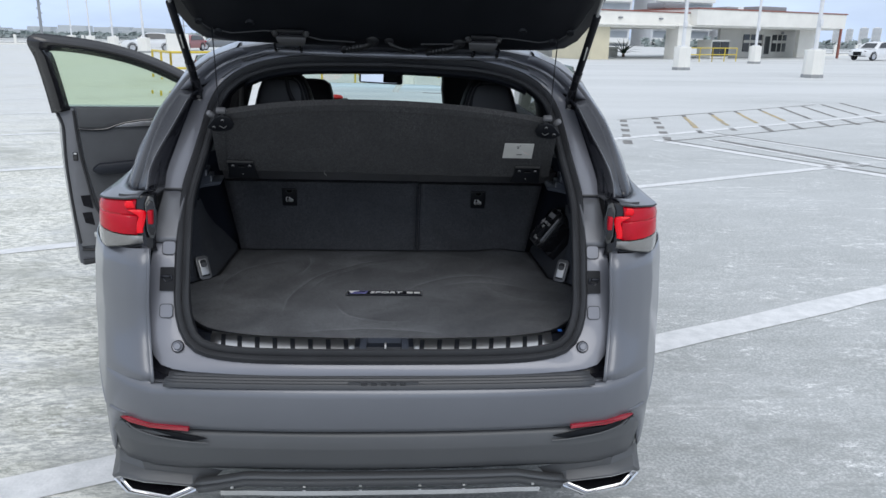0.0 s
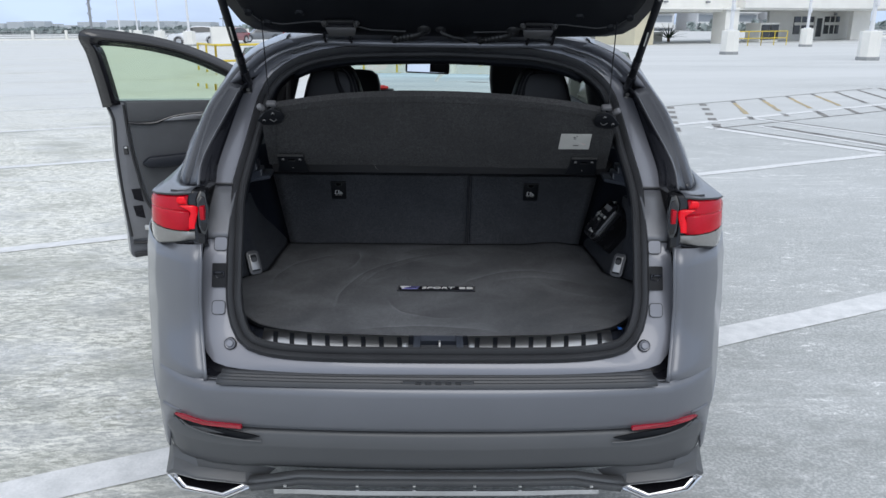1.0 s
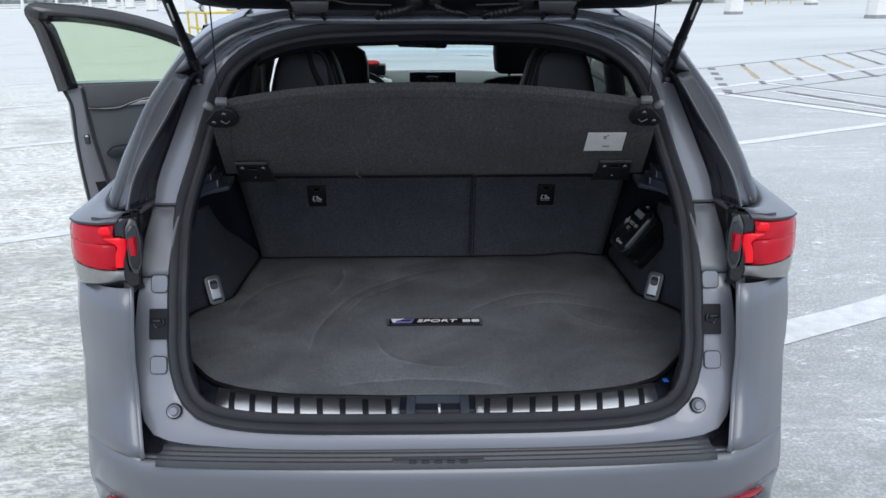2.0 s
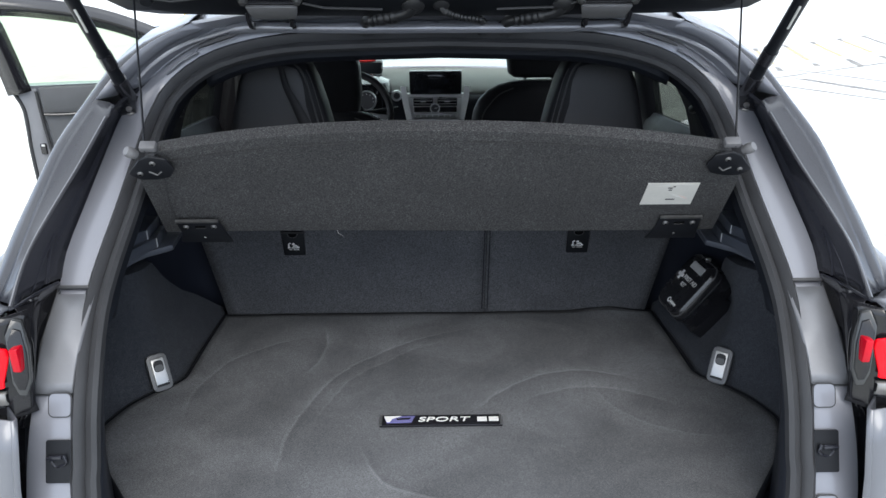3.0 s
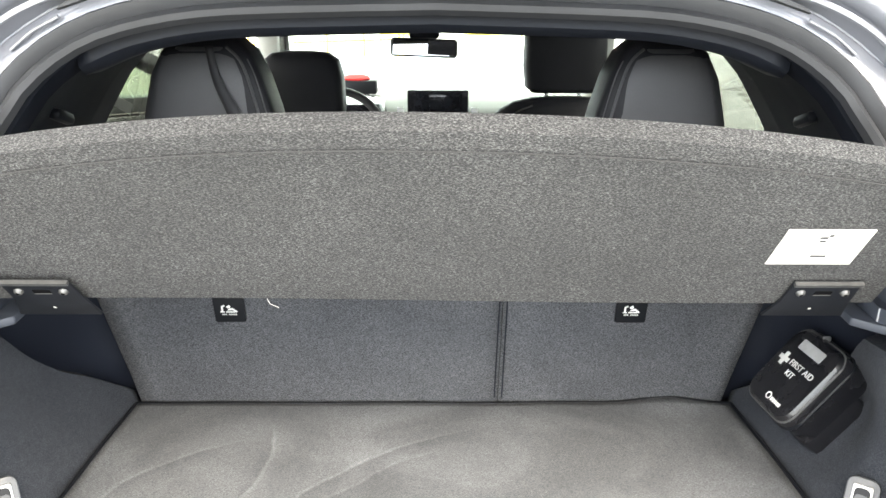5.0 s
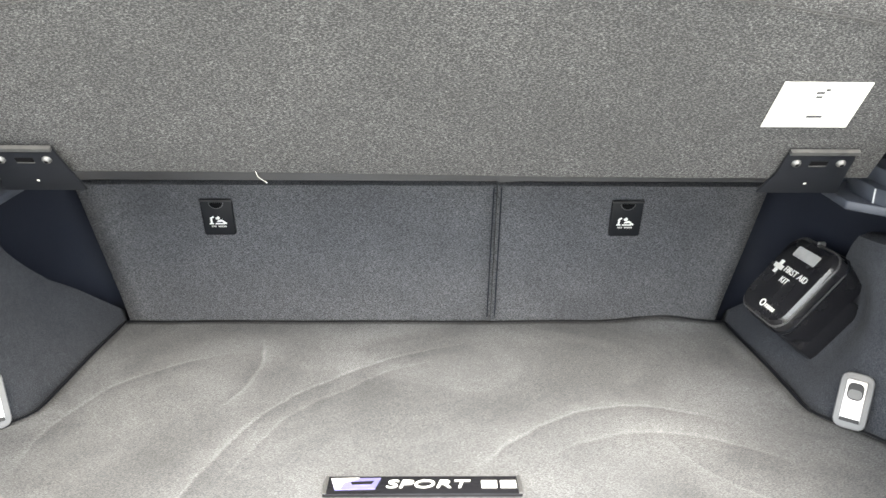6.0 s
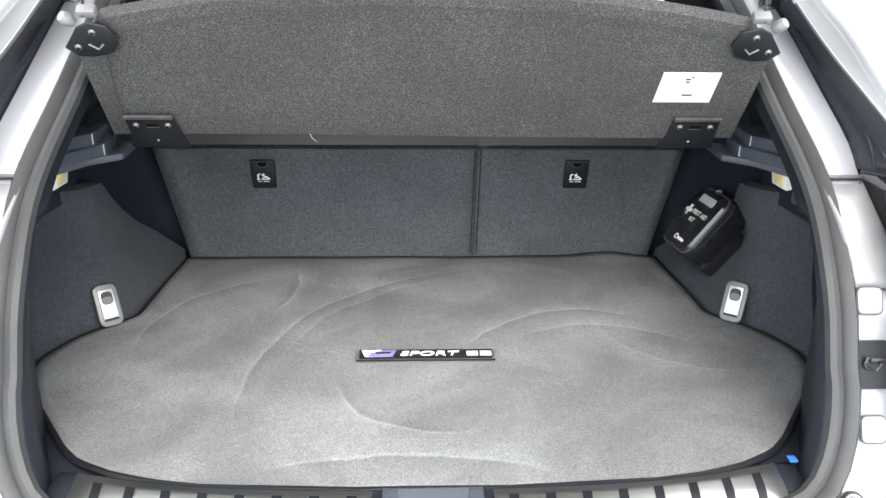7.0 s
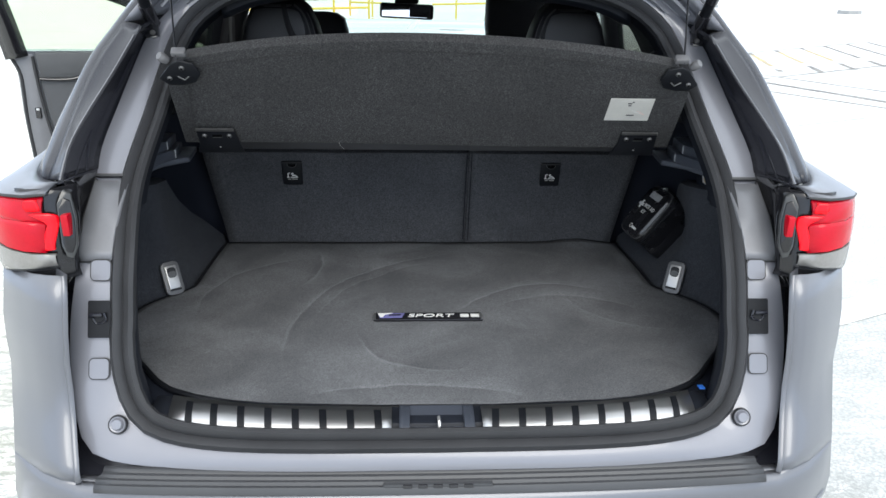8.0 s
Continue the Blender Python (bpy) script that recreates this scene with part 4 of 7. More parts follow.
for s in SIDES:
    rows = [[gate(s * w, a, h) for a, w, h in ((-.01, .462, -.06), (.04, .546, .014), (.16, .602, .020), (.40, .627, .023), (.64, .643, .088), (1.02, .60, .07))],
            [gate(s * w, a, h) for a, w, h in ((-.01, .49, -.07), (.05, .58, -.085), (.16, .615, -.095), (.40, .655, -.115), (.75, .68, -.12), (1.0, .65, -.06))]]
    part("tailgate_side", sheet(rows), GLOSS_BLACK, car, "black side edge of the tailgate", solid=0.003)
    part("gate_bead", tube([gate(s * x, a, .021) for x, a in ((.10, .045), (.20, .05), (.27, .075), (.36, .085), (.46, .07), (.52, .085), (.56, .14), (.585, .25))], .0025), RUBBER, car)
    for x, a in ((.50, .075), (.545, .12), (.40, .12)):
        part("gate_boss", lathe([(0, .010), (.010, .010), (.013, .004), (.016, -.004)], gate(s * x, a, .018), GATE_N, 12), BLACK_PLASTIC, car)
    # hinge: a painted channel plate with two bolts
    hx = s * .305
    base = part("hinge", box((hx, .700, 1.479), (.074, .030, .012), .003), PAINT_CAP, car, "painted tailgate hinge")
    for k in (-1, 1):
        part("hinge_arm", sweep(smooth_line([(hx + k * .036, .706, 1.474), (hx + k * .037, .690, 1.478), (hx + k * .038, .664, 1.484), (hx + k * .038, .648, 1.500), (hx + k * .036, .640, 1.522)]), [(-.0035, -.006), (.0035, -.006), (.0035, .006), (-.0035, .006)], ref=(0, -.9, .4)), GLOSS_BLACK, base)
        part("bolt", lathe([(0, .009), (.005, .009), (.006, .003), (.009, .002), (.010, -.004)], gate(s * .287 + k * .046, .086, .031), GATE_N, 12), SCREW_STEEL, base)
        part("bolt", lathe([(0, .005), (.004, .005), (.005, .001)], (hx + k * .018, .692, 1.482), (0, -.7, .7), 10), DARK_STEEL, base)
    gx = s * .287
    part("hinge_wing", box(gate(gx, .082, .026), (.108, .010, .020), .004, Matrix.Rotation(radians(40), 3, "X")), GLOSS_BLACK, base)
    part("hinge_lug", box(gate(gx, .096, .030), (.080, .008, .010), .003, Matrix.Rotation(radians(40), 3, "X")), CONDUIT, base)
    leaf = [gate(gx + x, a, h) for x, a, h in ((-.044, .074, .032), (.044, .074, .032), (.042, .060, .032), (.036, .038, .030), (-.036, .038, .030), (-.042, .060, .032))]
    part("hinge_leaf", plate(leaf, .006, GATE_N, bevel=.001), HINGE_GREY, base, "grey hinge leaf")
    # gas strut and its bracket
    foot, head = Vector((s * .588, .672, 1.352)), Vector((s * .604, .335, 1.765))
    along = (head - foot).normalized()
    strut = part("gas_strut", tube([foot + along * .04, foot + along * .33], .0115, 14), BLACK_PLASTIC, car, "black gas strut")
    part("rod", tube([foot + along * .33, head], .005, 10), STEEL, strut)
    part("socket", tube([foot, foot + along * .05], .0145, 12), GLOSS_BLACK, strut)
    part("collar", tube([foot + along * .085, foot + along * .115], .0135, 14), GLOSS_BLACK, strut)
    part("print", box(foot + along * .20 + Vector((-s * .002, -.0095, -.006)), (.004, .003, .05), .001, Matrix.Rotation(radians(40), 3, "X")), LABEL, strut)
    for q in ((s * .583, .655, 1.330), (s * .577, .716, 1.372)):
        part("bracket_bolt", lathe([(0, .009), (.005, .009), (.006, .004), (.010, .003), (.011, -.004)], q, (0, -.78, .62), 14), DARK_STEEL, strut)
    part("bracket", sweep([(s * .584, .648, 1.326), (s * .589, .668, 1.345), (s * .586, .690, 1.356), (s * .577, .718, 1.374)], [(-.014, -.002), (.014, -.002), (.014, .003), (-.014, .003)], ref=(0, -.78, .62)), GLOSS_BLACK, strut)
    # corrugated cable conduit from the roof into the gate
    way = smooth_line([(s * .135, .700, 1.470), (s * .135, .680, 1.486), (s * .122, .664, 1.492), (s * .085, .640, 1.499), (s * .058, .622, 1.506), (s * .046, .610, 1.518)] if s < 0 else
                      [(.125, .700, 1.470), (.127, .680, 1.486), (.145, .664, 1.492), (.180, .640, 1.499), (.206, .622, 1.506), (.216, .610, 1.518)], 10)
    conduit = part("cable_conduit", sweep(way, ring(.0105, 14), ref=(.2, -.6, .7), scale=lambda f: 1.0 + (.22 * (int(f * 34) % 2) if .34 < f < .68 else .0)), CONDUIT, car, "black corrugated rubber cable conduit")
    part("grommet", lathe([(0, .003), (.010, .003), (.014, .000), (.017, -.004)], way[0] + Vector((0, -.002, .004)), (0, -.9, .45), 18), CONDUIT, conduit)
    part("boot", lathe([(0, .008), (.014, .007), (.020, .002), (.020, -.008)], way[-1], GATE_N, 18), CONDUIT, conduit)
way = smooth_line([(.082, .700, 1.472), (.081, .682, 1.486), (.066, .658, 1.493), (.036, .644, 1.498), (.012, .624, 1.508), (.003, .610, 1.520)], 12)
thin = part("thin_conduit", sweep(way, ring(.0055, 10), ref=(.2, -.6, .7), scale=lambda f: 1 + .35 * (int(f * 44) % 2)), CONDUIT, car, "thin black corrugated cable sleeve")
part("grommet", lathe([(0, .006), (.010, .006), (.014, -.002)], way[0], (0, -.9, .45), 14), CONDUIT, thin)
part("boot", lathe([(0, .006), (.010, .005), (.015, .001), (.015, -.008)], way[-1], GATE_N, 16), CONDUIT, thin)

# ---------------------------------------------------------------- load space
SIDE_LINE = [(.548, .975), (.550, .90), (.552, .80), (.554, .72), (.556, .66), (.568, .630), (.588, .608), (.615, .575), (.640, .530), (.660, .475), (.668, .42)]


def side_top(y):
    return float(np.interp(y, [.40, .56, .71, .745, .78, .82, .87, .94, .975], [1.022, 1.012, .998, .955, .920, .882, .848, .790, .762]))


GREY_EDGE = surface("pale_step_edge", (.30, .31, .33), .5)
SILVER_LEVER = surface("satin_silver_lever", (.34, .34, .34), .30, .8, .06, 25)
SHELL_IN = surface("dark_blue_black_moulding", (0.008, 0.0105, 0.018), 0.7, 0.0, 0.2, 8.0, 0.0001, 500.0, specular=0.25)
part("load_floor", box((0, .56, .733), (1.34, .86, .012), .002), SHELL_IN, car, "black load floor board")
for s in SIDES:
    line = evenly(smooth_line([(x, y, 0) for x, y in SIDE_LINE]), 34)
    rows = []
    for k in range(9):
        f = k / 8
        row = []
        for p in line:
            top = side_top(p.y)
            z = .738 + (top - .738) * f
            bulge = .058 * (1 - math.exp(-(z - .738) / .07)) * min(1.0, .35 + (.975 - p.y) * 3.2)
            if s > 0:      # pressed outward behind the first aid kit
                bulge += .052 * math.exp(-((p.y - .74) / .07) ** 2 - ((z - .88) / .065) ** 2)
            row.append(Vector((s * (p.x + bulge), p.y, z)))
        rows.append(row)
    rows.append([p + Vector((s * .02, .006, .004)) for p in rows[-1]])
    rows.append([p + Vector((s * .06, .02, -.01)) for p in rows[-1]])
    part("side_lining", sheet(rows), LINING, car, "dark carpeted side lining over the wheel arch", solid=0.003)
    # dark recess between the arch lining and the seat, and the upper wall
    rows = [[Vector((s * x, y, z)) for y, x in ((.30, .668), (.42, .685), (.52, .692), (.62, .690), (.75, .66), (.88, .630), (.955, .606), (.985, .57), (.992, .50))] for z in (.735, .85, .97, 1.06, 1.12)]
    part("recess_wall", sheet(rows), SHELL_IN, car, "dark inner wall behind the lining", solid=0.004)
    # lower pillar moulding from the seal to the lining
    rows = []
    for z in np.linspace(.742, 1.075, 12):
        xs = float(np.interp(z, [.742, .766, .80, .84, .92, 1.0, 1.075], [.488, .500, .515, .522, .527, .530, .536]))
        y0 = rear_y(z) + .012
        rows.append(flip([(xs + .006, y0 - .004, z), (xs, y0 + .012, z), (xs + .006, y0 + .04, z), (xs + .04, y0 + .10, z), (.60 + .02 * (z - .74), .345 + .1 * (z - .742), z), (.655, .41 + .06 * (z - .742), z), (.690, .455, z)], s))
    part("pillar_moulding", sheet(rows), NAVY_PLASTIC, car, "charcoal plastic pillar moulding", solid=0.003)
    # upper pillar moulding, from the seal forward to the side window
    rows = []
    upper = [q for q in evenly(smooth_line(SEAL), 60) if q.z > 1.06 and q.x > .30]
    for q in upper:
        f = max(0, (q.z - 1.06) / .40)
        xo = float(np.interp(q.z, [1.06, 1.2, 1.3, 1.38, 1.44], [.735, .715, .672, .59, .43]))
        yo = float(np.interp(q.z, [1.06, 1.2, 1.3, 1.38, 1.44], [1.27, 1.36, 1.42, 1.40, 1.30]))
        zo = q.z - (.015 if q.z > 1.36 else 0)
        row = [(q.x * .965, q.y + .012, q.z - .006 * f), (q.x * .945, q.y + .020, q.z - .018 * f), (q.x * .945, q.y + .045, q.z - .032 * f)]
        row += [(q.x * .95 + (xo - q.x * .95) * g ** .6, q.y + .05 + (yo - q.y - .05) * g, q.z - .035 * f + (zo - q.z + .03 * f) * g) for g in (.12, .3, .55, .8, 1.0)]
        rows.append(flip(row, s))
    part("upper_pillar_moulding", sheet(rows), MOULD, car, "charcoal upper pillar moulding", solid=0.003)
    part("belt_guide", box((s * .588, .93, 1.275), (.020, .055, .020), .008, Matrix.Rotation(radians(-20), 3, "X")), BLACK_PLASTIC, car, "black seat belt guide")
    # stepped ledge that carries the shelf
    base = flip([(.520, .600, 1.080), (.530, .70, 1.080), (.668, .70, 1.080), (.675, .46, 1.080), (.600, .462, 1.080), (.560, .56, 1.080)], s)
    shelf_rest = part("shelf_rest", plate(base, .012, (0, 0, -1), bevel=.003), LEDGE, car, "navy-grey stepped ledge for the shelf")
    low_step = flip([(.544, .585, 1.100), (.550, .66, 1.100), (.668, .66, 1.100), (.675, .45, 1.100), (.592, .455, 1.100), (.572, .51, 1.100)], s)
    part("lower_step", plate(low_step, .021, (0, 0, -1), bevel=.003), LEDGE, shelf_rest)
    high_step = flip([(.556, .575, 1.120), (.562, .66, 1.120), (.670, .66, 1.120), (.678, .50, 1.120), (.592, .505, 1.120), (.580, .53, 1.120)], s)
    part("upper_step", plate(high_step, .022, (0, 0, -1), bevel=.003), LEDGE, shelf_rest)
    # thin paler strips on the ledge's step ends
    part("step_end", box((s * .5438, .5845, 1.090), (.002, .002, .018), .0005), GREY_EDGE, shelf_rest)
    part("step_end", box((s * .5558, .5745, 1.110), (.002, .002, .018), .0005), GREY_EDGE, shelf_rest)
    skirt = flip([(.640, .68, 1.075), (.648, .44, 1.075), (.648, .44, .985), (.640, .68, .985)], s)
    part("ledge_skirt", plate(skirt, .006, (s, 0, 0)), SHELL_IN, shelf_rest, "dark wall under the ledge")
    # load space lamp and hook
    lamp_at = Vector((s * .638, .602, 1.040))
    lamp = part("load_lamp", box(lamp_at, (.016, .056, .038), .003, Matrix.Rotation(radians(s * -10), 3, "Y")), WHITE_PLASTIC, car, "small load space lamp")
    part("lens", box(lamp_at + Vector((-s * .007, -.003, 0)), (.006, .032, .030), .002, Matrix.Rotation(radians(s * -10), 3, "Y")), surface("amber_lamp_lens", (.75, .58, .30), .3, 0, .1, 30), lamp)
    part("bag_hook", box((s * .640, .535, 1.018), (.022, .028, .022), .006), LEDGE, car, "grey plastic bag hook")
    # seat release lever in a grey bezel
    c = Vector((s * .592, .611, .789))
    face = Vector((-s * .52, -.72, .46)).normalized()
    across = Vector((0, 0, 1)).cross(face).normalized()
    up = face.cross(across)
    lever = part("release_bezel", plate(on_plane(rounded(.042, .078, .012), c - face * .004, across, up), .010, face, bevel=.002), surface("grey_bezel", (.105, .107, .112), .40, .2, .1, 30), car, "grey bezel of the seat release lever")
    part("lever", plate(on_plane(rounded(.026, .058, .003), c + face * .005, across, up), .005, face, bevel=.001), SILVER_LEVER, lever, "silver seat release lever")
    part("finger_recess", plate(on_plane(rounded(.020, .024, .007), c + face * .0095 + up * .013, across, up), .0012, face), BLACK_PLASTIC, lever)
    part("finger_floor", plate(on_plane(rounded(.017, .013, .005), c + face * .0104 + up * .009, across, up), .0010, face), PAD_GREY, lever)
    part("lever_slot", plate(on_plane(rounded(.025, .005, .001, 1), c + face * .0095 - up * .027, across, up), .0015, face), BLACK_PLASTIC, lever)

# sill moulding with two steel scuff plates and a latch cover
rows = [mirrored([Vector((x, y + c * (x / .49) ** 2, z)) for x in np.linspace(0, .492, 14)]) for y, z, c in
        ((.052, .738, .040), (.058, .744, .038), (.070, .745, .040), (.074, .752, .040), (.118, .755, .045), (.128, .750, .045), (.130, .736, .045))]
part("sill_moulding", sheet(rows), NAVY_PLASTIC, car, "charcoal plastic sill moulding", solid=0.003)
for s in SIDES:
    def tread(f, x, lift=0.0):
        """A point of the plate's rounded section: f runs from the mat to the rear edge."""
        back, front_y = .112 + .044 * (x / .46) ** 3, .043 + .030 * (x / .45) ** 2
        dz = float(np.interp(f, [0, .45, .60, .72, .84, .93, 1.0], [0, -.001, -.003, -.007, -.013, -.020, -.028]))
        return Vector((x, back + (front_y - back) * f - lift * max(0, f - .4), .7610 + dz + lift))
    cross = [0, .2, .45, .55, .63, .71, .78, .85, .92, 1.0]
    scuff = part("scuff_plate", sheet([flip([tread(f, x) for x in np.linspace(.077, .452 + .010 * (1 - f), 14)], s) for f in cross]), SCUFF_STEEL, car, "brushed steel sill scuff plate", solid=0.002)
    for k in range(8):
        x = .100 + k * .0465 + (0 if k < 7 else -.003)
        slant = .004 + .010 * (x / .45)
        rows = [flip([tread(f, x + d + slant * (.5 - f), .0009) for d in (-.0062, -.002, .002, .0062)], s) for f in np.linspace(.16, .86, 8)]
        part("rubber_slot", sheet(rows), BLACK_PLASTIC, scuff)
tray = [[Vector((x, y, z - (.011 if abs(x) < .046 else 0) * min(1, max(0, (.112 - y) / .02)))) for x in (-.064, -.056, -.0465, -.0455, -.02, 0, .02, .0455, .0465, .056, .064)] for y, z in ((.122, .757), (.116, .760), (.108, .7605), (.085, .760), (.066, .757), (.054, .751), (.047, .742))]
cover = part("latch_cover", sheet(tray), LEDGE, car, "charcoal latch tray in the sill", solid=.003)
part("latch_pin", tube([(.003, .056, .746), (.003, .058, .757), (.003, .064, .762), (.003, .080, .760)], .0028, 8), STEEL, cover, "steel latch pin")
blue = part("blue_tab", box((.487, .157, .766), (.011, .013, .003), .001), surface("blue_plastic", (.02, .11, .42), .4), car, "small blue plastic tab")

# header moulding over the opening
rows = []
for dy, dz in ((.012, -.004), (.020, -.022), (.022, -.036), (.035, -.046), (.08, -.046), (.14, -.030), (.20, -.010)):
    rows.append(mirrored([Vector((q.x * .97, q.y + dy, q.z + dz)) for q in evenly(smooth_line(SEAL[13:]), 20)][::-1]))
part("header_moulding", sheet(rows), NAVY_PLASTIC, car, "charcoal header moulding", solid=0.003)
rows = [[Vector((w * k / 6, y, h - .03 * (k / 6) ** 2)) for k in range(-6, 7)] for y, h, w in ((.88, 1.465, .46), (1.2, 1.50, .56), (1.8, 1.52, .58), (2.4, 1.495, .57), (2.72, 1.435, .54))]
part("headliner", sheet(rows), HEADLINER, car, "grey fabric headliner", solid=0.004)

# rear seat backs, carpeted, split in two
def seat_back(name, x0, x1, lean):
    rows = []
    for z, y, dx in ((.742, .958, 0), (.755, .955, 0), (.80, .948, .006), (.90, .927, .02), (1.0, .907, .034), (1.018, .903, .036), (1.022, .912, .036), (1.022, .99, .036)):
        a = x0 - (dx if x0 < -.2 else 0)
        b = x1 + (dx if x1 > .2 else 0)
        n = 18
        rows.append([Vector((a + (b - a) * k / n, y + .001 * math.sin(k * 1.9 + z * 9) + (.001 if k in (0, n) else 0), z)) for k in range(n + 1)])
    return part(name, sheet(rows), CARPET, car, "carpeted back of the split rear seat", solid=0.004)


wide_back, narrow_back = seat_back("seat_back", -.540, .1149, 0), seat_back("seat_back", .1161, .530, 0)
part("split_seam", tube([(.1090, .9545, .76), (.1095, .9265, .90), (.1100, .903, 1.015)], .0011, 6), SHELL_IN, wide_back)
part("split_seam", tube([(.1225, .9545, .76), (.1225, .9265, .90), (.1225, .903, 1.015)], .0011, 6), SHELL_IN, narrow_back)
part("split_notch", box((.1155, .896, 1.062), (.010, .012, .046), .001), GLOSS_BLACK, wide_back)
roll = [(0, .030), (-.020, .026), (-.03, .008), (-.028, -.02), (.0, -.03), (.06, -.03), (.07, .01), (.04, .03)]
for x0, x1 in ((-.560, .111), (.120, .555)):
    part("seat_shoulder", sweep([(x0, .930, 1.062), (x0 + .03, .925, 1.066), (x1 - .004, .925, 1.066), (x1, .930, 1.062)], roll, ref=(0, 0, 1)), PANEL_LEATHER, wide_back if x0 < 0 else narrow_back, "black leather seat shoulder")
for x, owner in ((-.348, wide_back), (.334, narrow_back)):
    z0 = .962
    y0 = .913
    nrm = Vector((0, -.98, -.2)).normalized()
    across, up = Vector((1, 0, 0)), Vector((0, -.2, .98))
    o = Vector((x, y0, z0))
    cover = part("tether_cover", plate(on_plane(rounded(.052, .066, .004), o, across, up), .006, nrm, bevel=.001), BLACK_PLASTIC, owner, "black tether anchor cover")
    part("tether_rim", plate(on_plane([(-.026, .031), (.026, .031), (.026, .034), (-.026, .034)], o + nrm * .004, across, up), .004, nrm), CONDUIT, cover)
    part("tether_lip", plate(on_plane([(.0125 * math.cos(a), -.0115 * math.sin(a)) for a in np.linspace(0, math.pi, 13)], o + nrm * .0056 + up * .0285, across, up), .0012, nrm), PAD_GREY, cover)
    part("tether_hole", plate(on_plane([(.0108 * math.cos(a), -.0098 * math.sin(a)) for a in np.linspace(0, math.pi, 13)], o + nrm * .0064 + up * .0285, across, up), .0012, nrm), HOLE, cover)
    icon = bmesh.new()
    for pts in ([(-.013, -.006), (-.010, -.006), (-.010, .003), (-.006, .005), (-.008, .007), (-.013, .004)], [(-.015, -.006), (-.008, -.006), (-.008, -.008), (-.015, -.008)],
                [(-.004, .004), (.001, .007), (.003, .004), (.002, .001), (-.003, .001)], [(-.001, -.001), (.006, .001), (.014, -.006), (.012, -.008), (.006, -.003), (-.003, -.004)], [(-.006, -.008), (.010, -.008), (.010, -.006), (-.005, -.006)]):
        plate(on_plane(pts, o + nrm * .0055 - up * .004, across, up), .0014, nrm, bm=icon)
    bars = bmesh.new()
    for k in range(9):
        if k != 3:
            plate(on_plane([(-.0125 + k * .0028, -.0135), (-.0105 + k * .0028, -.0135), (-.0105 + k * .0028, -.0108), (-.0125 + k * .0028, -.0108)], o + nrm * .0055 - up * .004, across, up), .0010, nrm, bm=bars)
    part("tether_print", bars, LABEL, cover, "small white print")
    part("tether_icon", icon, WHITE_PLASTIC, cover, "white tether symbol")

# ---------------------------------------------------------------- cabin
def letters(text, size, origin, across, up, material, name="lettering", parent=None, depth=.0008, label="", wide=1.0):
    """Raised lettering in the built-in font, centred on origin."""
    cu = bpy.data.curves.new(name, "FONT")
    cu.body, cu.size, cu.extrude, cu.align_x, cu.align_y = text, size, depth, "CENTER", "CENTER"
    temp = bpy.data.objects.new(name, cu)
    me = bpy.data.meshes.new_from_object(temp)
    bpy.data.objects.remove(temp)
    u, w = Vector(across).normalized(), Vector(up).normalized()
    n = u.cross(w).normalized()
    m = Matrix((u * wide, w, n)).transposed().to_4x4()
    me.transform(Matrix.Translation(origin) @ m)
    me.materials.clear()
    me.materials.append(material)
    ob = new(name, me)
    if parent:
        ob.parent = parent
    if label:
        ob["label"] = label
    return ob


def cushion(levels, power=3.2, count=28, bm=None):
    """A padded solid from levels of (x, y, z, half width, half depth)."""
    mine = bmesh.new()
    rows = []
    for x, y, z, w, d in levels:
        row = []
        for k in range(count):
            a = 2 * math.pi * k / count
            c, q = math.cos(a), math.sin(a)
            row.append(Vector((x + w * math.copysign(abs(c) ** (2 / power), c), y + d * math.copysign(abs(q) ** (2 / power), q), z)))
        rows.append(row)
    sheet(rows, closed=True, bm=mine)
    mine.verts.ensure_lookup_table()
    mine.faces.new([mine.verts[k] for k in range(count)][::-1])
    mine.faces.new([mine.verts[len(rows) * count - count + k] for k in range(count)])
    return merge(bm, mine)


STITCH = surface("grey_stitching", (.05, .05, .053), .7)
# low middle head restraint of the rear seat
part("middle_head_restraint", box((.004, 1.012, 1.165), (.224, .056, .096), .008), LEATHER, car, "low black middle head restraint")
for s in SIDES:
    # rear head restraint: a tapered slab with a smooth rear panel, piping and a darker inner edge
    x = s * .364
    shape = [(1.04, .136, .046), (1.12, .129, .052), (1.20, .120, .054), (1.28, .103, .055), (1.335, .088, .054), (1.372, .072, .048), (1.392, .052, .034), (1.398, .028, .016)]
    rest = part("head_restraint", cushion([(x + s * .004 * (z - 1.2) / .2, 1.010, z, w, d) for z, w, d in shape], 6.5, 40), LEATHER, car, "black leather rear head restraint")
    line = [(1.05, .104, .141), (1.12, .101, .131), (1.20, .095, .121), (1.28, .079, .103), (1.335, .066, .088), (1.362, .054, .075), (1.380, .034, .052)]
    face_y = lambda z: float(np.interp(z, [1.04, 1.20, 1.335, 1.372, 1.392], [.9635, .9555, .9555, .9615, .9755])) - .0015
    rows = [[Vector((x + s * (-a + (a + b) * k / 10), face_y(z) + .005 * abs(k / 5 - 1) ** 6, z)) for k in range(11)] for z, a, b in line]
    part("rear_panel", sheet(rows), PANEL_LEATHER, rest, "smooth grey-black rear panel", solid=.003)
    part("piping", tube(smooth_line([(x - s * a, face_y(z) - .001, z) for z, a, b in line]), .0024, 8), STITCH, rest)
    part("seam", tube(smooth_line([(x - s * (a + .012), face_y(z) + .003, z) for z, a, b in line[:-1]]), .0012, 6), STITCH, rest)
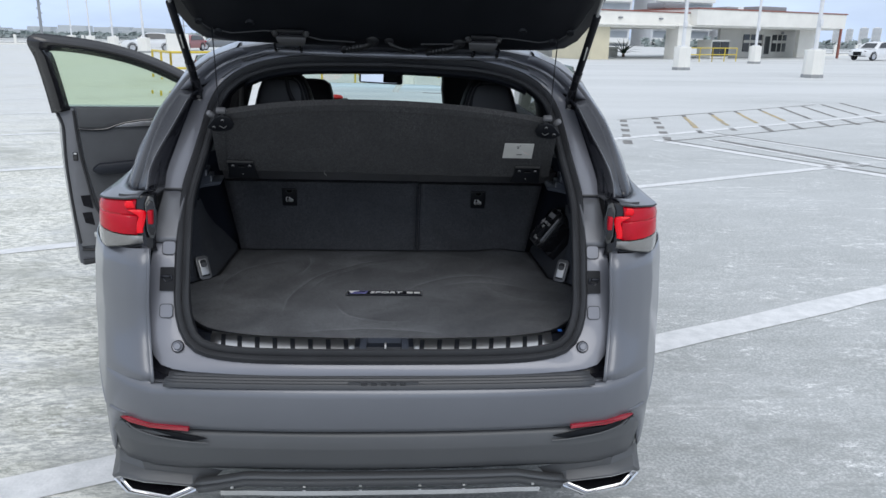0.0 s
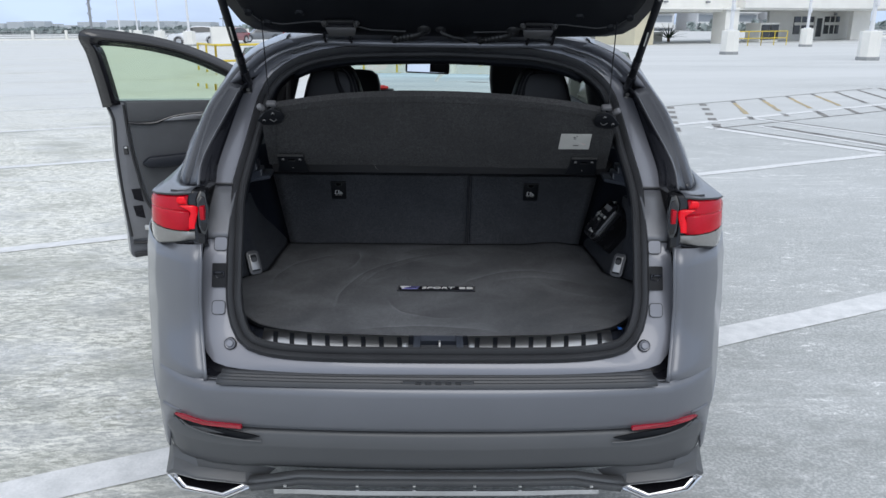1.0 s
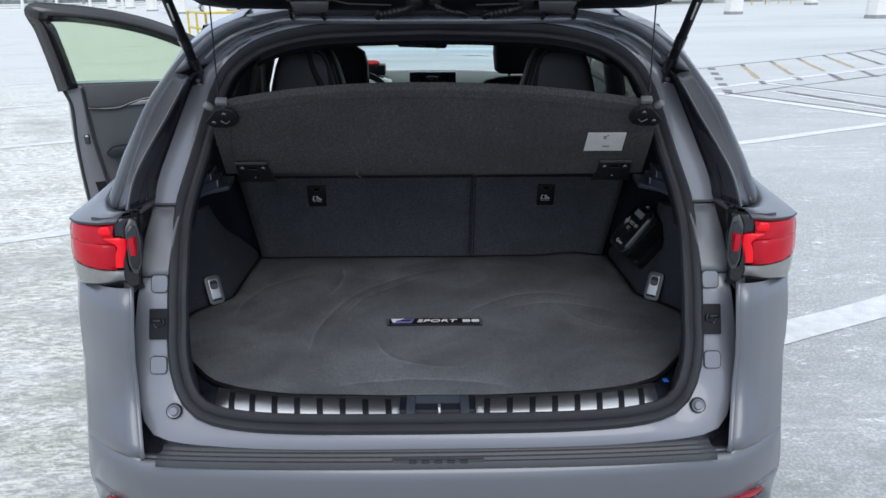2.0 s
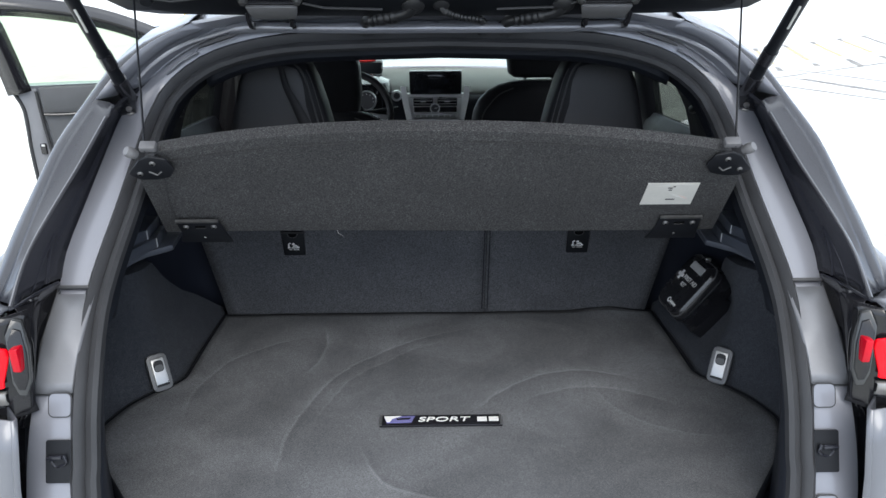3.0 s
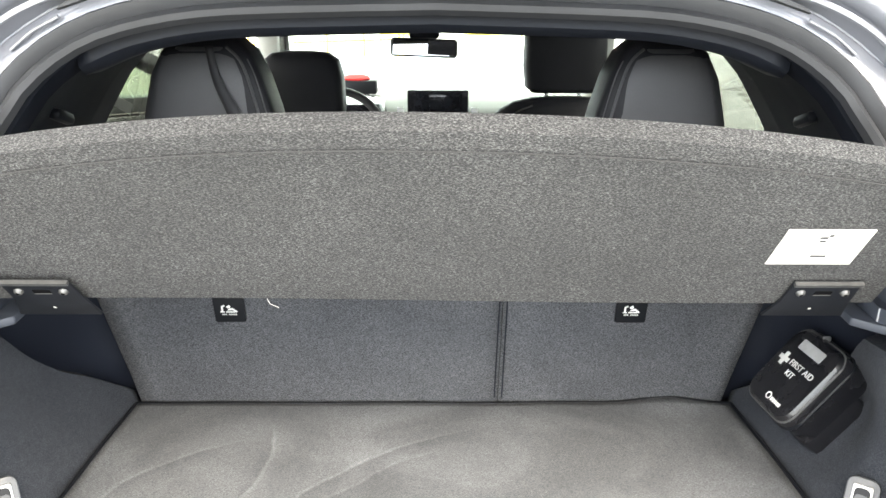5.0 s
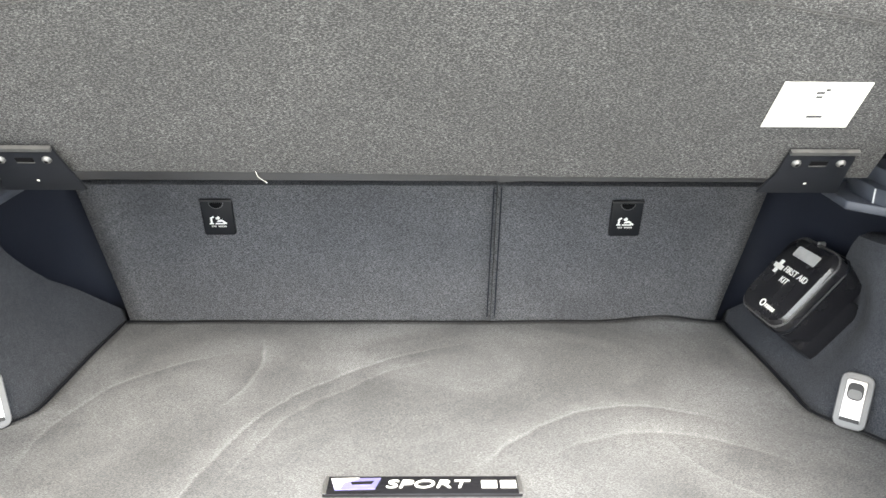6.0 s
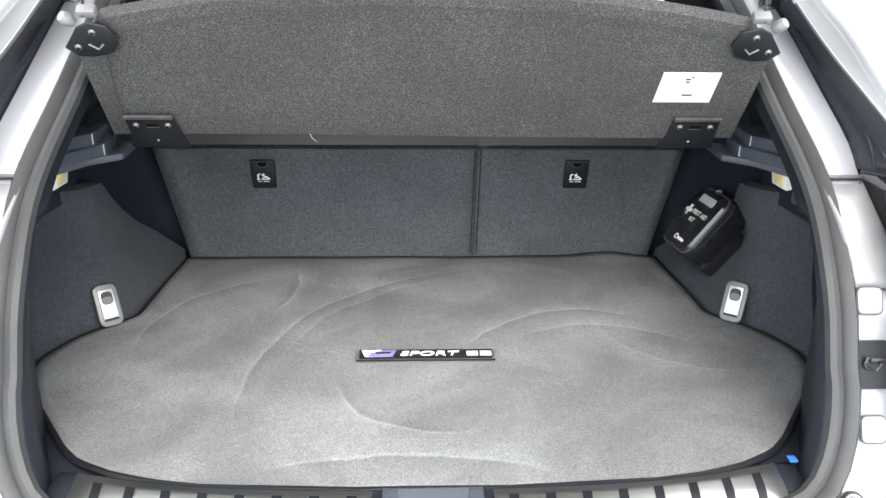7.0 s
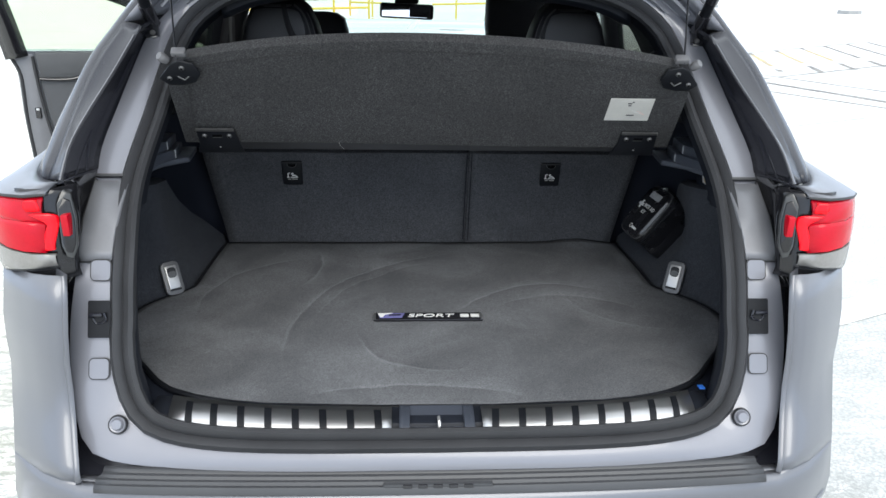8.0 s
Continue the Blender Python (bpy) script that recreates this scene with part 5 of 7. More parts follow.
part("seat_belt", sheet([[Vector(q) for q in smooth_line([(-.362, .958, 1.382), (-.352, .950, 1.33), (-.336, .948, 1.286), (-.306, .947, 1.205), (-.262, .945, 1.08)])], [Vector(q) for q in smooth_line([(-.350, .958, 1.382), (-.337, .950, 1.33), (-.315, .948, 1.286), (-.273, .947, 1.205), (-.222, .945, 1.08)])]]),
     surface("belt_webbing", (.02, .02, .022), .8, 0, .2, 40, .0004, 600), car, "black seat belt across the rear seat", solid=.0015)
for s in SIDES:
    x = s * .385
    back_y, up = (1.90, 0.0) if s < 0 else (2.0, .085)          # the driver's seat is set lower and further back
    levels = [(.50, .25, .07), (.70, .258, .075), (.90, .258, .075), (.985, .243, .072), (1.02, .226, .066), (1.055, .190, .058), (1.075, .152, .048), (1.088, .10, .034), (1.092, .05, .016)]
    seat = part("front_seat_back", cushion([(x, back_y - .10 * max(0, 1 - z / 1.05), z + (up if z > .8 else 0), w, d) for z, w, d in levels], 2.8, 36), LEATHER, car, "black leather front seat back")
    part("front_head_restraint", cushion([(x, back_y + .03, z + up * 1.35, w, d) for z, w, d in ((1.072, .096, .040), (1.085, .114, .055), (1.15, .122, .060), (1.24, .120, .058), (1.285, .108, .050), (1.305, .08, .034), (1.31, .04, .014))], 5.0, 36), LEATHER, seat)
    for k in (-1, 1):
        part("post", tube([(x + k * .05, back_y + .025, 1.04 + up), (x + k * .05, back_y + .03, 1.10 + up)], .006, 8), CHROME, seat)
    part("seat_cushion", cushion([(x, 2.05, .46, .25, .27), (x, 2.06, .55, .26, .28), (x, 2.06, .60, .23, .25)]), LEATHER, seat)
    for k in (-1, 1):
        part("seat_piping", tube(smooth_line([(x + k * a, back_y - b, z + up) for a, b, z in ((.226, .072, .86), (.212, .068, .97), (.186, .064, 1.015), (.150, .056, 1.050), (.10, .046, 1.070))]), .003, 6), STITCH, seat)
# floor and bench of the rear seat
part("rear_bench", cushion([(0, 1.25, .40, .62, .26), (0, 1.25, .52, .63, .27), (0, 1.25, .58, .58, .22)], 5), LEATHER, car, "black leather rear bench")
part("rear_backrest", cushion([(0, 1.10, .50, .50, .07), (0, 1.07, .80, .51, .075), (0, 1.035, 1.02, .54, .07), (0, 1.02, 1.075, .54, .05)], 6), LEATHER, car, "black leather rear backrest")
part("cabin_floor", box((0, 2.0, .36), (1.5, 2.3, .03), .01), SHELL_IN, car, "black cabin floor")

# dashboard
SILVER_MATT = surface("matt_silver_paint", (.78, .78, .78), .4, .15, .05, 12)
# sky reflected in the dash top is put into its paler grey
rows = [[Vector((.72 * k / 12, y + b * (k / 12) ** 2, z)) for k in range(-12, 13)] for y, z, b in ((2.755, .998, -.04), (2.765, 1.012, -.04), (2.80, 1.03, -.04), (2.95, 1.048, -.03), (3.15, 1.050, -.06), (3.30, 1.045, -.1), (3.32, 1.0, -.1))]
dash = part("dashboard", sheet(rows), DASH_TOP, car, "grey dashboard", solid=.004)
rows = [[Vector((.72 * k / 12, y + b * (k / 12) ** 2, z)) for k in range(-12, 13)] for y, z, b in ((2.78, .72, -.02), (2.74, .86, -.02), (2.735, .96, -.03), (2.748, .996, -.04))]
part("lower_fascia", sheet(rows), NAVY_PLASTIC, dash, "charcoal lower fascia", solid=.004)
scr = part("display", box((.008, 2.735, 1.056), (.244, .030, .108), .006), GLOSS_BLACK, dash, "wide black centre display")
part("display_panel", box((.008, 2.7185, 1.056), (.190, .002, .088), .001), surface("display_glass", (.012, .013, .016), .08, 0, .1, 30), scr)
stack = [(-.135, 2.728, 1.005), (.148, 2.728, 1.005), (.118, 2.70, .872), (-.105, 2.70, .872)]
centre = part("centre_fascia", plate(stack, .03, (0, 1, 0), bevel=.004), SILVER_MATT, dash, "silver centre fascia")
for s in SIDES:
    part("stack_trim", sweep([(.006 + s * .148, 2.722, 1.040), (.006 + s * .143, 2.715, .985), (.006 + s * .118, 2.695, .870), (.006 + s * .124, 2.68, .76)], [(-.013, -.004), (.013, -.004), (.013, .005), (-.013, .005)], ref=(0, -1, .2)), SILVER_MATT, centre)
    vent = part("air_vent", box((.006 + s * .056, 2.705, .970), (.092, .016, .036), .003), GLOSS_BLACK, centre, "air vent")
    for k in (-1, 1):
        part("vane", box((.006 + s * .056, 2.696, .970 + k * .007), (.086, .004, .003), .0005), SILVER, vent)
    part("vent_tab", box((.006 + s * .056, 2.694, .973), (.026, .004, .004), .001), WHITE_PLASTIC, vent)
part("stack_line", box((.006, 2.705, .992), (.240, .008, .004), .001), SILVER, centre)
part("control_row", box((.006, 2.700, .936), (.200, .010, .024), .003), GLOSS_BLACK, centre)
clock = part("dash_clock", lathe([(0, .004), (.018, .004), (.0185, .012), (.0225, .012), (.025, .0)], (.004, 2.698, .942), (0, -1, .15), 24), SILVER, centre, "round analogue clock")
part("clock_face", lathe([(0, .0065), (.018, .006)], (.004, 2.698, .942), (0, -1, .15), 24), INK, clock)
part("clock_hand", box((.009, 2.6905, .944), (.014, .001, .002), 0, Matrix.Rotation(radians(-20), 3, "Y")), WHITE_PLASTIC, clock)
part("button_bank", box((.006, 2.692, .908), (.200, .014, .024), .003), SILVER, centre, "silver button bank")
for k in range(7):
    part("stack_button", box((-.076 + k * .0275, 2.684, .908), (.020, .003, .010), .001), DASH, centre)
slot = part("disc_panel", box((.006, 2.688, .885), (.210, .014, .020), .003), SILVER, centre)
part("disc_slot", box((.006, 2.680, .886), (.090, .004, .008), .001), INK, slot)
part("console", box((.010, 2.45, .68), (.23, .60, .22), .02), GLOSS_BLACK, car, "black centre console")
for s in SIDES:
    part("console_rail", tube(smooth_line([(.008 + s * .128, 2.69, .86), (.008 + s * .120, 2.66, .80), (.008 + s * .118, 2.45, .775), (.008 + s * .11, 2.2, .77)]), .008, 8), SILVER, car)
start = part("start_button", lathe([(0, .010), (.017, .010), (.019, .006), (.023, .008), (.026, 0)], (-.175, 2.735, .995), (0.1, -1, .1), 22), SILVER, dash, "round start button")
part("start_cap", lathe([(0, .0115), (.015, .011)], (-.175, 2.735, .995), (.1, -1, .1), 20), INK, start)
part("instrument_hood", cushion([(-.38, 2.82, .90, .19, .14), (-.38, 2.80, 1.00, .19, .13), (-.38, 2.80, 1.055, .17, .11), (-.38, 2.82, 1.075, .11, .07)], 3), GLOSS_BLACK, dash, "black instrument hood")
for x in (-.31, -.45):
    dial = part("gauge", lathe([(0, .004), (.040, .004), (.043, .008), (.047, 0)], (x, 2.664, .985), (0, -1, .3), 26), SILVER, dash, "instrument gauge")
    part("gauge_face", lathe([(0, .0055), (.039, .005)], (x, 2.664, .985), (0, -1, .3), 26), INK, dial)
    for k in range(9):
        a = radians(-40 + k * 32)
        part("tick", box((x + .032 * math.cos(a), 2.6575, .985 + .031 * math.sin(a)), (.004, .001, .004)), WHITE_PLASTIC, dial)
wc, wn_axis = Vector((-.375, 2.50, .955)), Vector((0, -.92, .38)).normalized()
wu = Vector((1, 0, 0))
wv = wn_axis.cross(wu)
wheel = part("steering_wheel", tube([wc + (wu * math.cos(a) + wv * math.sin(a)) * .182 for a in np.linspace(0, 2 * math.pi, 41)[:-1]], .0155, 12, closed=True), LEATHER, car, "black leather steering wheel")
part("wheel_hub", lathe([(0, .03), (.05, .028), (.066, .015), (.07, -.02)], wc, wn_axis, 22), BLACK_PLASTIC, wheel)
for a in (-8, 188, 270):
    d = wu * math.cos(radians(a)) + wv * math.sin(radians(a))
    part("spoke", sweep([wc + d * .05, wc + d * .12, wc + d * .175], [(-.02, -.006), (.02, -.006), (.018, .008), (-.018, .008)], ref=wn_axis), SILVER if a != 270 else BLACK_PLASTIC, wheel)
part("badge", lathe([(0, .034), (.018, .033), (.02, .03)], wc, wn_axis, 18), SILVER, wheel)
part("stalk", tube([(-.30, 2.56, .955), (-.16, 2.57, .97)], .007, 8), BLACK_PLASTIC, car, "black control stalk")

# windscreen, pillars, visors, mirror
rows = [[Vector((w * k / 10, y - .10 * (k / 10) ** 2, z)) for k in range(-10, 11)] for y, z, w in ((3.36, 1.05, .70), (3.05, 1.22, .66), (2.80, 1.36, .61), (2.66, 1.445, .56))]
screen = part("windscreen", sheet(rows), GLASS, car, "clear windscreen", solid=.004)
screen.visible_shadow = False
for s in SIDES:
    part("front_pillar", sweep(flip([(.745, 3.22, 1.03), (.70, 2.95, 1.20), (.65, 2.72, 1.34), (.60, 2.58, 1.43)], s), ring(.045, 10, .03), ref=(0, .6, .8)), DASH, car, "front roof pillar")
    visor = part("sun_visor", box((s * .32 - .02, 2.62, 1.412), (.36, .16, .016), .006, Matrix.Rotation(radians(-28), 3, "X")), BLACK_PLASTIC, car, "folded dark sun visor")
    part("visor_clip", box((s * .115 - .02, 2.66, 1.385), (.030, .016, .016), .004), WHITE_PLASTIC, visor)
    part("visor_label", box((s * .41 - .02, 2.548, 1.372), (.10, .003, .016), 0, Matrix.Rotation(radians(-28), 3, "X")), LABEL, visor)
    part("side_rail", sweep(flip([(.56, .98, 1.44), (.60, 1.4, 1.45), (.61, 2.0, 1.465), (.59, 2.6, 1.42)], s), ring(.04, 8, .028), ref=(0, 0, 1)), HEADLINER, car, "roof side lining")
console = part("overhead_console", box((-.02, 2.58, 1.42), (.20, .20, .04), .012, Matrix.Rotation(radians(-20), 3, "X")), DASH, car, "overhead console")
mc = Vector((-.043, 2.50, 1.285))
mirror = part("rear_view_mirror", box(mc, (.242, .030, .066), .014, Matrix.Rotation(radians(2), 3, "Y"), segments=3), BLACK_PLASTIC, car, "black interior mirror")
part("mirror_glass", box(mc + Vector((-.01, -.0170, 0)), (.200, .002, .048), .0, Matrix.Rotation(radians(-3.5), 3, "X") @ Matrix.Rotation(radians(2), 3, "Y")), surface("mirror_silver", (.85, .86, .86), .02, 1.0, .01, 5, rough_vary=0), mirror, "mirror glass")
part("mirror_display", box(mc + Vector((.062, -.0195, 0)), (.098, .002, .050), .0, Matrix.Rotation(radians(2), 3, "Y")), GLOSS_BLACK, mirror, "dark half of the mirror")
part("mirror_stem", box(mc + Vector((0, .07, .055)), (.11, .10, .05), .01), BLACK_PLASTIC, mirror)

# doors, sides and side windows
for s in SIDES:
    doors = [(1.02, 1.98)] + ([(2.06, 3.10)] if s > 0 else [])
    for y0, y1 in doors:
        belt = lambda y, z: z - (.075 * (y - 1.40) + .008 if z > 1.0 and y < 2.0 else 0)
        outer = [[Vector((s * body_width(y, w), y, belt(y, z))) for y in np.linspace(y0, y1, 8)] for z, w in ((.30, .90), (.45, .925), (.70, .935), (.95, .922), (1.06, .86), (1.10, .83))]
        door = part("door", sheet(outer), PAINT, car, "grey painted side door", solid=.004)
        inner = [[Vector((s * x, y, belt(y, z))) for y in np.linspace(y0, y1, 8)] for z, x in ((.35, .80), (.60, .77), (.75, .735), (.80, .74), (1.0, .775), (1.08, .785), (1.112, .80), (1.116, .82))]
        part("door_lining", sheet(inner), NAVY_PLASTIC, door, "dark door lining", solid=.004)
        part("lining_strip", tube([(s * .752, y0 + .05, .93), (s * .748, y1 - .05, .95)], .010, 8), SILVER, door)
        g = part("side_window", sheet([[Vector((s * .810, y0 + .03, belt(y0 + .03, 1.10) - .004)), Vector((s * .810, y1 - .02, belt(y1 - .02, 1.10) - .004))], [Vector((s * .735, y0 + (.26 if y0 < 1.5 else .03), 1.43)), Vector((s * .735, y1 - (.02 if y0 < 1.5 else .42), 1.43))]]), GLASS_TINT, door, "tinted side window glass", smooth=False, solid=.004)
        g.visible_shadow = False
    sill = [[Vector((s * w, y, z)) for y in (.95, 1.6, 2.4, 3.2)] for z, w in ((.24, .84), (.30, .89), (.36, .90), (.38, .84))]
    part("side_sill", sheet(sill), VALANCE, car, "dark body sill", solid=.01)
    part("centre_pillar", sweep(flip([(.84, 2.02, .36), (.85, 2.02, .90), (.80, 2.02, 1.12), (.735, 2.02, 1.43)], s), ring(.085, 10, .04), ref=(1, 0, 0)), BLACK_PLASTIC, car, "black centre pillar")
    if s < 0:
        trim = part("belt_trim", sweep([(-.79, 2.0, .60), (-.785, 2.0, .95), (-.745, 2.0, 1.12), (-.700, 2.0, 1.28), (-.655, 2.0, 1.43)], ring(.062, 12, .045), ref=(1, 0, 0)), LEATHER, car, "black centre pillar trim with the belt slot")
        part("belt", tube([(-.70, 1.94, 1.30), (-.715, 1.95, 1.0), (-.73, 1.96, .70)], .012, 6), RUBBER, trim, "black seat belt")
    quarter = [[Vector((s * body_width(y, w), y, z)) for y in np.linspace(.78, 1.03, 5)] for z, w in ((.42, .92), (.70, .935), (.93, .928))]
    part("quarter_panel", sheet(quarter), PAINT, car, "grey painted quarter panel", solid=.004)
    rows = []
    for z in (.91, .94, .97, 1.0, 1.04, 1.08, 1.105, 1.122, 1.128):
        near_x = min(.888, .79 + .11 * (1 - (z - .955) / .163) - .004)
        far_x = float(np.interp(z, [.91, 1.0, 1.06, 1.10, 1.122, 1.128], [.928, .905, .86, .83, .80, .775]))
        rows.append([Vector((s * (near_x + (far_x - near_x) * (k / 6)), .60 + .43 * k / 6, z)) for k in range(7)])
    part("shoulder_panel", sheet(rows), PAINT, car, "grey painted shoulder ahead of the lamp", solid=.004)
    fender = [[Vector((s * body_width(y, w), y, z)) for y in np.linspace(3.12, 4.45, 8)] for z, w in ((.40, .90), (.70, .93), (.90, .92), (.98, .86))]
    part("front_wing", sheet(fender), PAINT, car, "grey painted front wing", solid=.004)
    for y in (.98, 3.62):
        wheel = part("wheel", lathe([(.20, -.11), (.30, -.11), (.345, -.09), (.352, 0), (.345, .09), (.30, .11), (.20, .11)], (s * .80, y, .35 + ground_z(s * .8, y)), (1, 0, 0), 32), RUBBER, car, "black tyre on an alloy rim")
        part("rim", lathe([(0, s * .05), (.06, s * .06), (.20, s * .085), (.235, s * .10), (.24, s * .06)], (s * .80, y, .35 + ground_z(s * .8, y)), (1, 0, 0), 30), SILVER, wheel)
hood = [[Vector((.80 * k / 8, y, z - .07 * (k / 8) ** 2)) for k in range(-8, 9)] for y, z in ((3.30, 1.045), (3.6, 1.03), (4.1, .97), (4.45, .86), (4.55, .70), (4.58, .35))]
part("bonnet", sheet(hood), PAINT, car, "grey painted bonnet and nose", solid=.004)

# ---------------------------------------------------------------- open front door
HINGE, FREE = Vector((-.905, 3.00, 0)), Vector((-1.82, 2.50, 0))
DOOR_U = (FREE - HINGE).normalized()
DOOR_N = Vector((-DOOR_U.y, DOOR_U.x, 0))
if DOOR_N.y > 0:
    DOOR_N = -DOOR_N
def at_door(u, z, n=0.0):
    """A point of the open door: along from its hinges, up, and out of its inner face."""
    lean = .10 * max(0, (z - 1.08)) / .37
    return HINGE + DOOR_U * u + DOOR_N * (n + lean) + Vector((0, 0, z))


EDGE_GREY = surface("grey_painted_door_edge", (.20, .205, .22), .45, .3, .08, 9)
outline = [(.0, .40), (.02, .28), (.10, .205), (.98, .162), (1.002, .18), (1.004, .30), (1.010, .42), (1.02, .60), (1.025, .80), (1.02, .98), (1.035, 1.04), (1.052, 1.085), (.0, 1.05)]
shell = part("open_door", plate([at_door(u, z) for u, z in outline], .10, -DOOR_N), PAINT, car, "open grey front door")
edge_panel = [(.86, .28), (.985, .28), (.998, .42), (1.01, .60), (1.015, .80), (1.010, .98), (1.03, 1.07), (.952, 1.07), (.947, .95), (.935, .80), (.917, .67), (.89, .52), (.83, .40)]
part("door_edge_panel", plate([at_door(u, z, .002) for u, z in edge_panel], .012, DOOR_N, bevel=.004), EDGE_GREY, shell, "grey inner metal of the door edge")
part("door_seal", tube(smooth_line([at_door(u, z, .016) for u, z in ((.78, .34), (.84, .41), (.895, .52), (.922, .67), (.940, .80), (.951, .95), (.955, 1.06))]), .007, 8), RUBBER, shell, "black door seal")
part("outer_seal", tube(smooth_line([at_door(u, z, .014) for u, z in ((.99, .30), (1.004, .45), (1.014, .62), (1.018, .80), (1.013, .97), (1.035, 1.05), (1.050, 1.09))]), .008, 8), RUBBER, shell, "black outer door seal")
DOOR_TRIM = surface("grey_door_trim", (.058, .061, .067), .5, 0, .12, 14, .0002, 600)
liner = [(.02, .42), (.76, .38), (.82, .42), (.880, .53), (.908, .67), (.927, .80), (.938, .95), (.942, 1.06), (.02, 1.055)]
part("door_trim", plate([at_door(u, z, .004) for u, z in liner], .03, DOOR_N, bevel=.010), DOOR_TRIM, shell, "dark charcoal door trim")
part("trim_cap", plate([at_door(u, z, .030) for u, z in ((.02, 1.060), (.945, 1.078), (.940, .966), (.81, .958), (.765, .970), (.50, .998), (.02, 1.01))], .018, DOOR_N, bevel=.008), surface("charcoal_soft_trim", (.062, .065, .070), .6, 0, .1, 20, .0003, 500), shell)
part("trim_crease", tube(smooth_line([at_door(u, z, .046) for u, z in ((.943, .962), (.87, .955), (.80, .956), (.74, .975), (.66, .992), (.50, 1.002), (.30, 1.005))]), .006, 8), GLOSS_BLACK, shell)
part("silver_inlay", plate([at_door(u, z, .044) for u, z in ((.765, .964), (.70, .982), (.60, .993), (.10, 1.0), (.10, .970), (.55, .964))], .008, DOOR_N, bevel=.003), SILVER, shell, "satin silver door inlay")
part("armrest", plate([at_door(u, z, .03) for u, z in ((.02, .80), (.86, .765), (.90, .73), (.86, .70), (.02, .70))], .05, DOOR_N, bevel=.015), NAVY_PLASTIC, shell, "dark armrest")
part("latch", box(at_door(.968, .805, .012), (.026, .018, .050), .005), GLOSS_BLACK, shell, "black door latch")
part("latch_claw", box(at_door(.968, .822, .019), (.016, .012, .010), .003), STEEL, shell)
part("door_buffer", box(at_door(.90, .345, .02), (.03, .02, .03), .006), STEEL, shell)
for k in range(2):
    part("edge_recess", plate([at_door(u, z + k * .10, .014) for u, z in ((.905, .40), (.955, .42), (.965, .48), (.915, .48))], .004, DOOR_N), GLOSS_BLACK, shell)
part("lower_strip", plate([at_door(u, z, .006) for u, z in ((.05, .190), (.985, .170), (.988, .200), (.05, .222))], .02, DOOR_N, bevel=.005), RUBBER, shell, "black lower door strip")
part("lower_seal", tube([at_door(u, z, .012) for u, z in ((.05, .275), (.60, .262), (.93, .252), (.985, .262))], .008, 8), RUBBER, shell)
outer_arc = smooth_line([at_door(u, z) for u, z in ((1.050, 1.06), (1.072, 1.20), (1.105, 1.36), (1.132, 1.452), (1.03, 1.452), (.80, 1.420), (.60, 1.365), (.40, 1.275), (.20, 1.16), (.04, 1.06))], 5)
inner_arc = smooth_line([at_door(u, z) for u, z in ((.985, 1.07), (1.008, 1.20), (1.036, 1.33), (1.054, 1.393), (.97, 1.402), (.78, 1.372), (.59, 1.318), (.40, 1.232), (.22, 1.13), (.10, 1.07))], 5)
mid_arc = [a.lerp(b, .5) + DOOR_N * .015 for a, b in zip(outer_arc, inner_arc)]
part("window_frame", sheet([outer_arc, mid_arc, inner_arc]), GLOSS_BLACK, shell, "black window frame", solid=.035)
part("frame_seal", tube(mid_arc, .009, 8), RUBBER, shell)
pane_pts = [at_door(u, z, -.02) for u, z in ((.98, 1.06), (1.003, 1.20), (1.030, 1.33), (1.046, 1.396), (.78, 1.38), (.59, 1.325), (.40, 1.24), (.22, 1.14), (.10, 1.06))]
pane = part("window_glass", plate(pane_pts, .004, -DOOR_N), GLASS_GREEN, shell, "green tinted window glass", smooth=False)
pane.visible_shadow = False

# ---------------------------------------------------------------- loose things in the load space
# parcel shelf: felt-covered panel, hinged at its lower edge and pulled up by two cords
shelf = thing("parcel_shelf", "grey felt parcel shelf, tilted up and hung from two cords", "parcel shelf", at=(0, .55, 1.12))
def put(ob_parent):
    """Makes parts in place under a thing that does not stand at the origin."""
    for o in [o for o in scene.objects if o.parent == ob_parent]:
        o.matrix_parent_inverse = Matrix.Translation(ob_parent.location).inverted()


S_O, S_UP = Vector((0, .552, 1.122)), Vector((0, -.62, .785)).normalized()
S_N = Vector((0, -.785, -.62)).normalized()
def on_shelf(x, v, n=0.0):
    return S_O + Vector((x, 0, 0)) + S_UP * v + S_N * n


xs = [(-1 + 2 * k / 48) for k in range(49)]
front, rear = [], []
for j in range(15):
    f = j / 14
    row = []
    for q in xs:
        x = q * float(np.interp(f, [0, .65, .78, .84, .92, 1.0], [.510, .503, .500, .494, .474, .452]))
        top = .288 - .050 * (abs(x) / .45) ** 2.2
        v = top * f
        lip = -.002 * max(0, (f - .93) / .07) ** 2
        row.append(on_shelf(x, v, .003 * math.sin(x * 5) + lip))
    front.append(row)
rear = [[p - S_N * .022 for p in row] for row in front]
bm = sheet(front)
sheet(rear, bm=bm)
ring_front = front[0] + [r[-1] for r in front[1:]] + front[-1][::-1][1:] + [r[0] for r in front[::-1][1:-1]]
ring_rear = rear[0] + [r[-1] for r in rear[1:]] + rear[-1][::-1][1:] + [r[0] for r in rear[::-1][1:-1]]
sheet([ring_front, ring_rear], closed=True, bm=bm)
bmesh.ops.remove_doubles(bm, verts=bm.verts, dist=1e-5)
part("panel", bm, FELT, shelf, "grey flecked felt panel")
seam = surface("felt_seam", (.022, .022, .023), .95)
for s in SIDES:
    part("edge_seam", tube([on_shelf(s * .478, .012, .0015), on_shelf(s * .474, .10, .0015), on_shelf(s * .455, .195, .0015)], .0008, 6), seam, shelf)
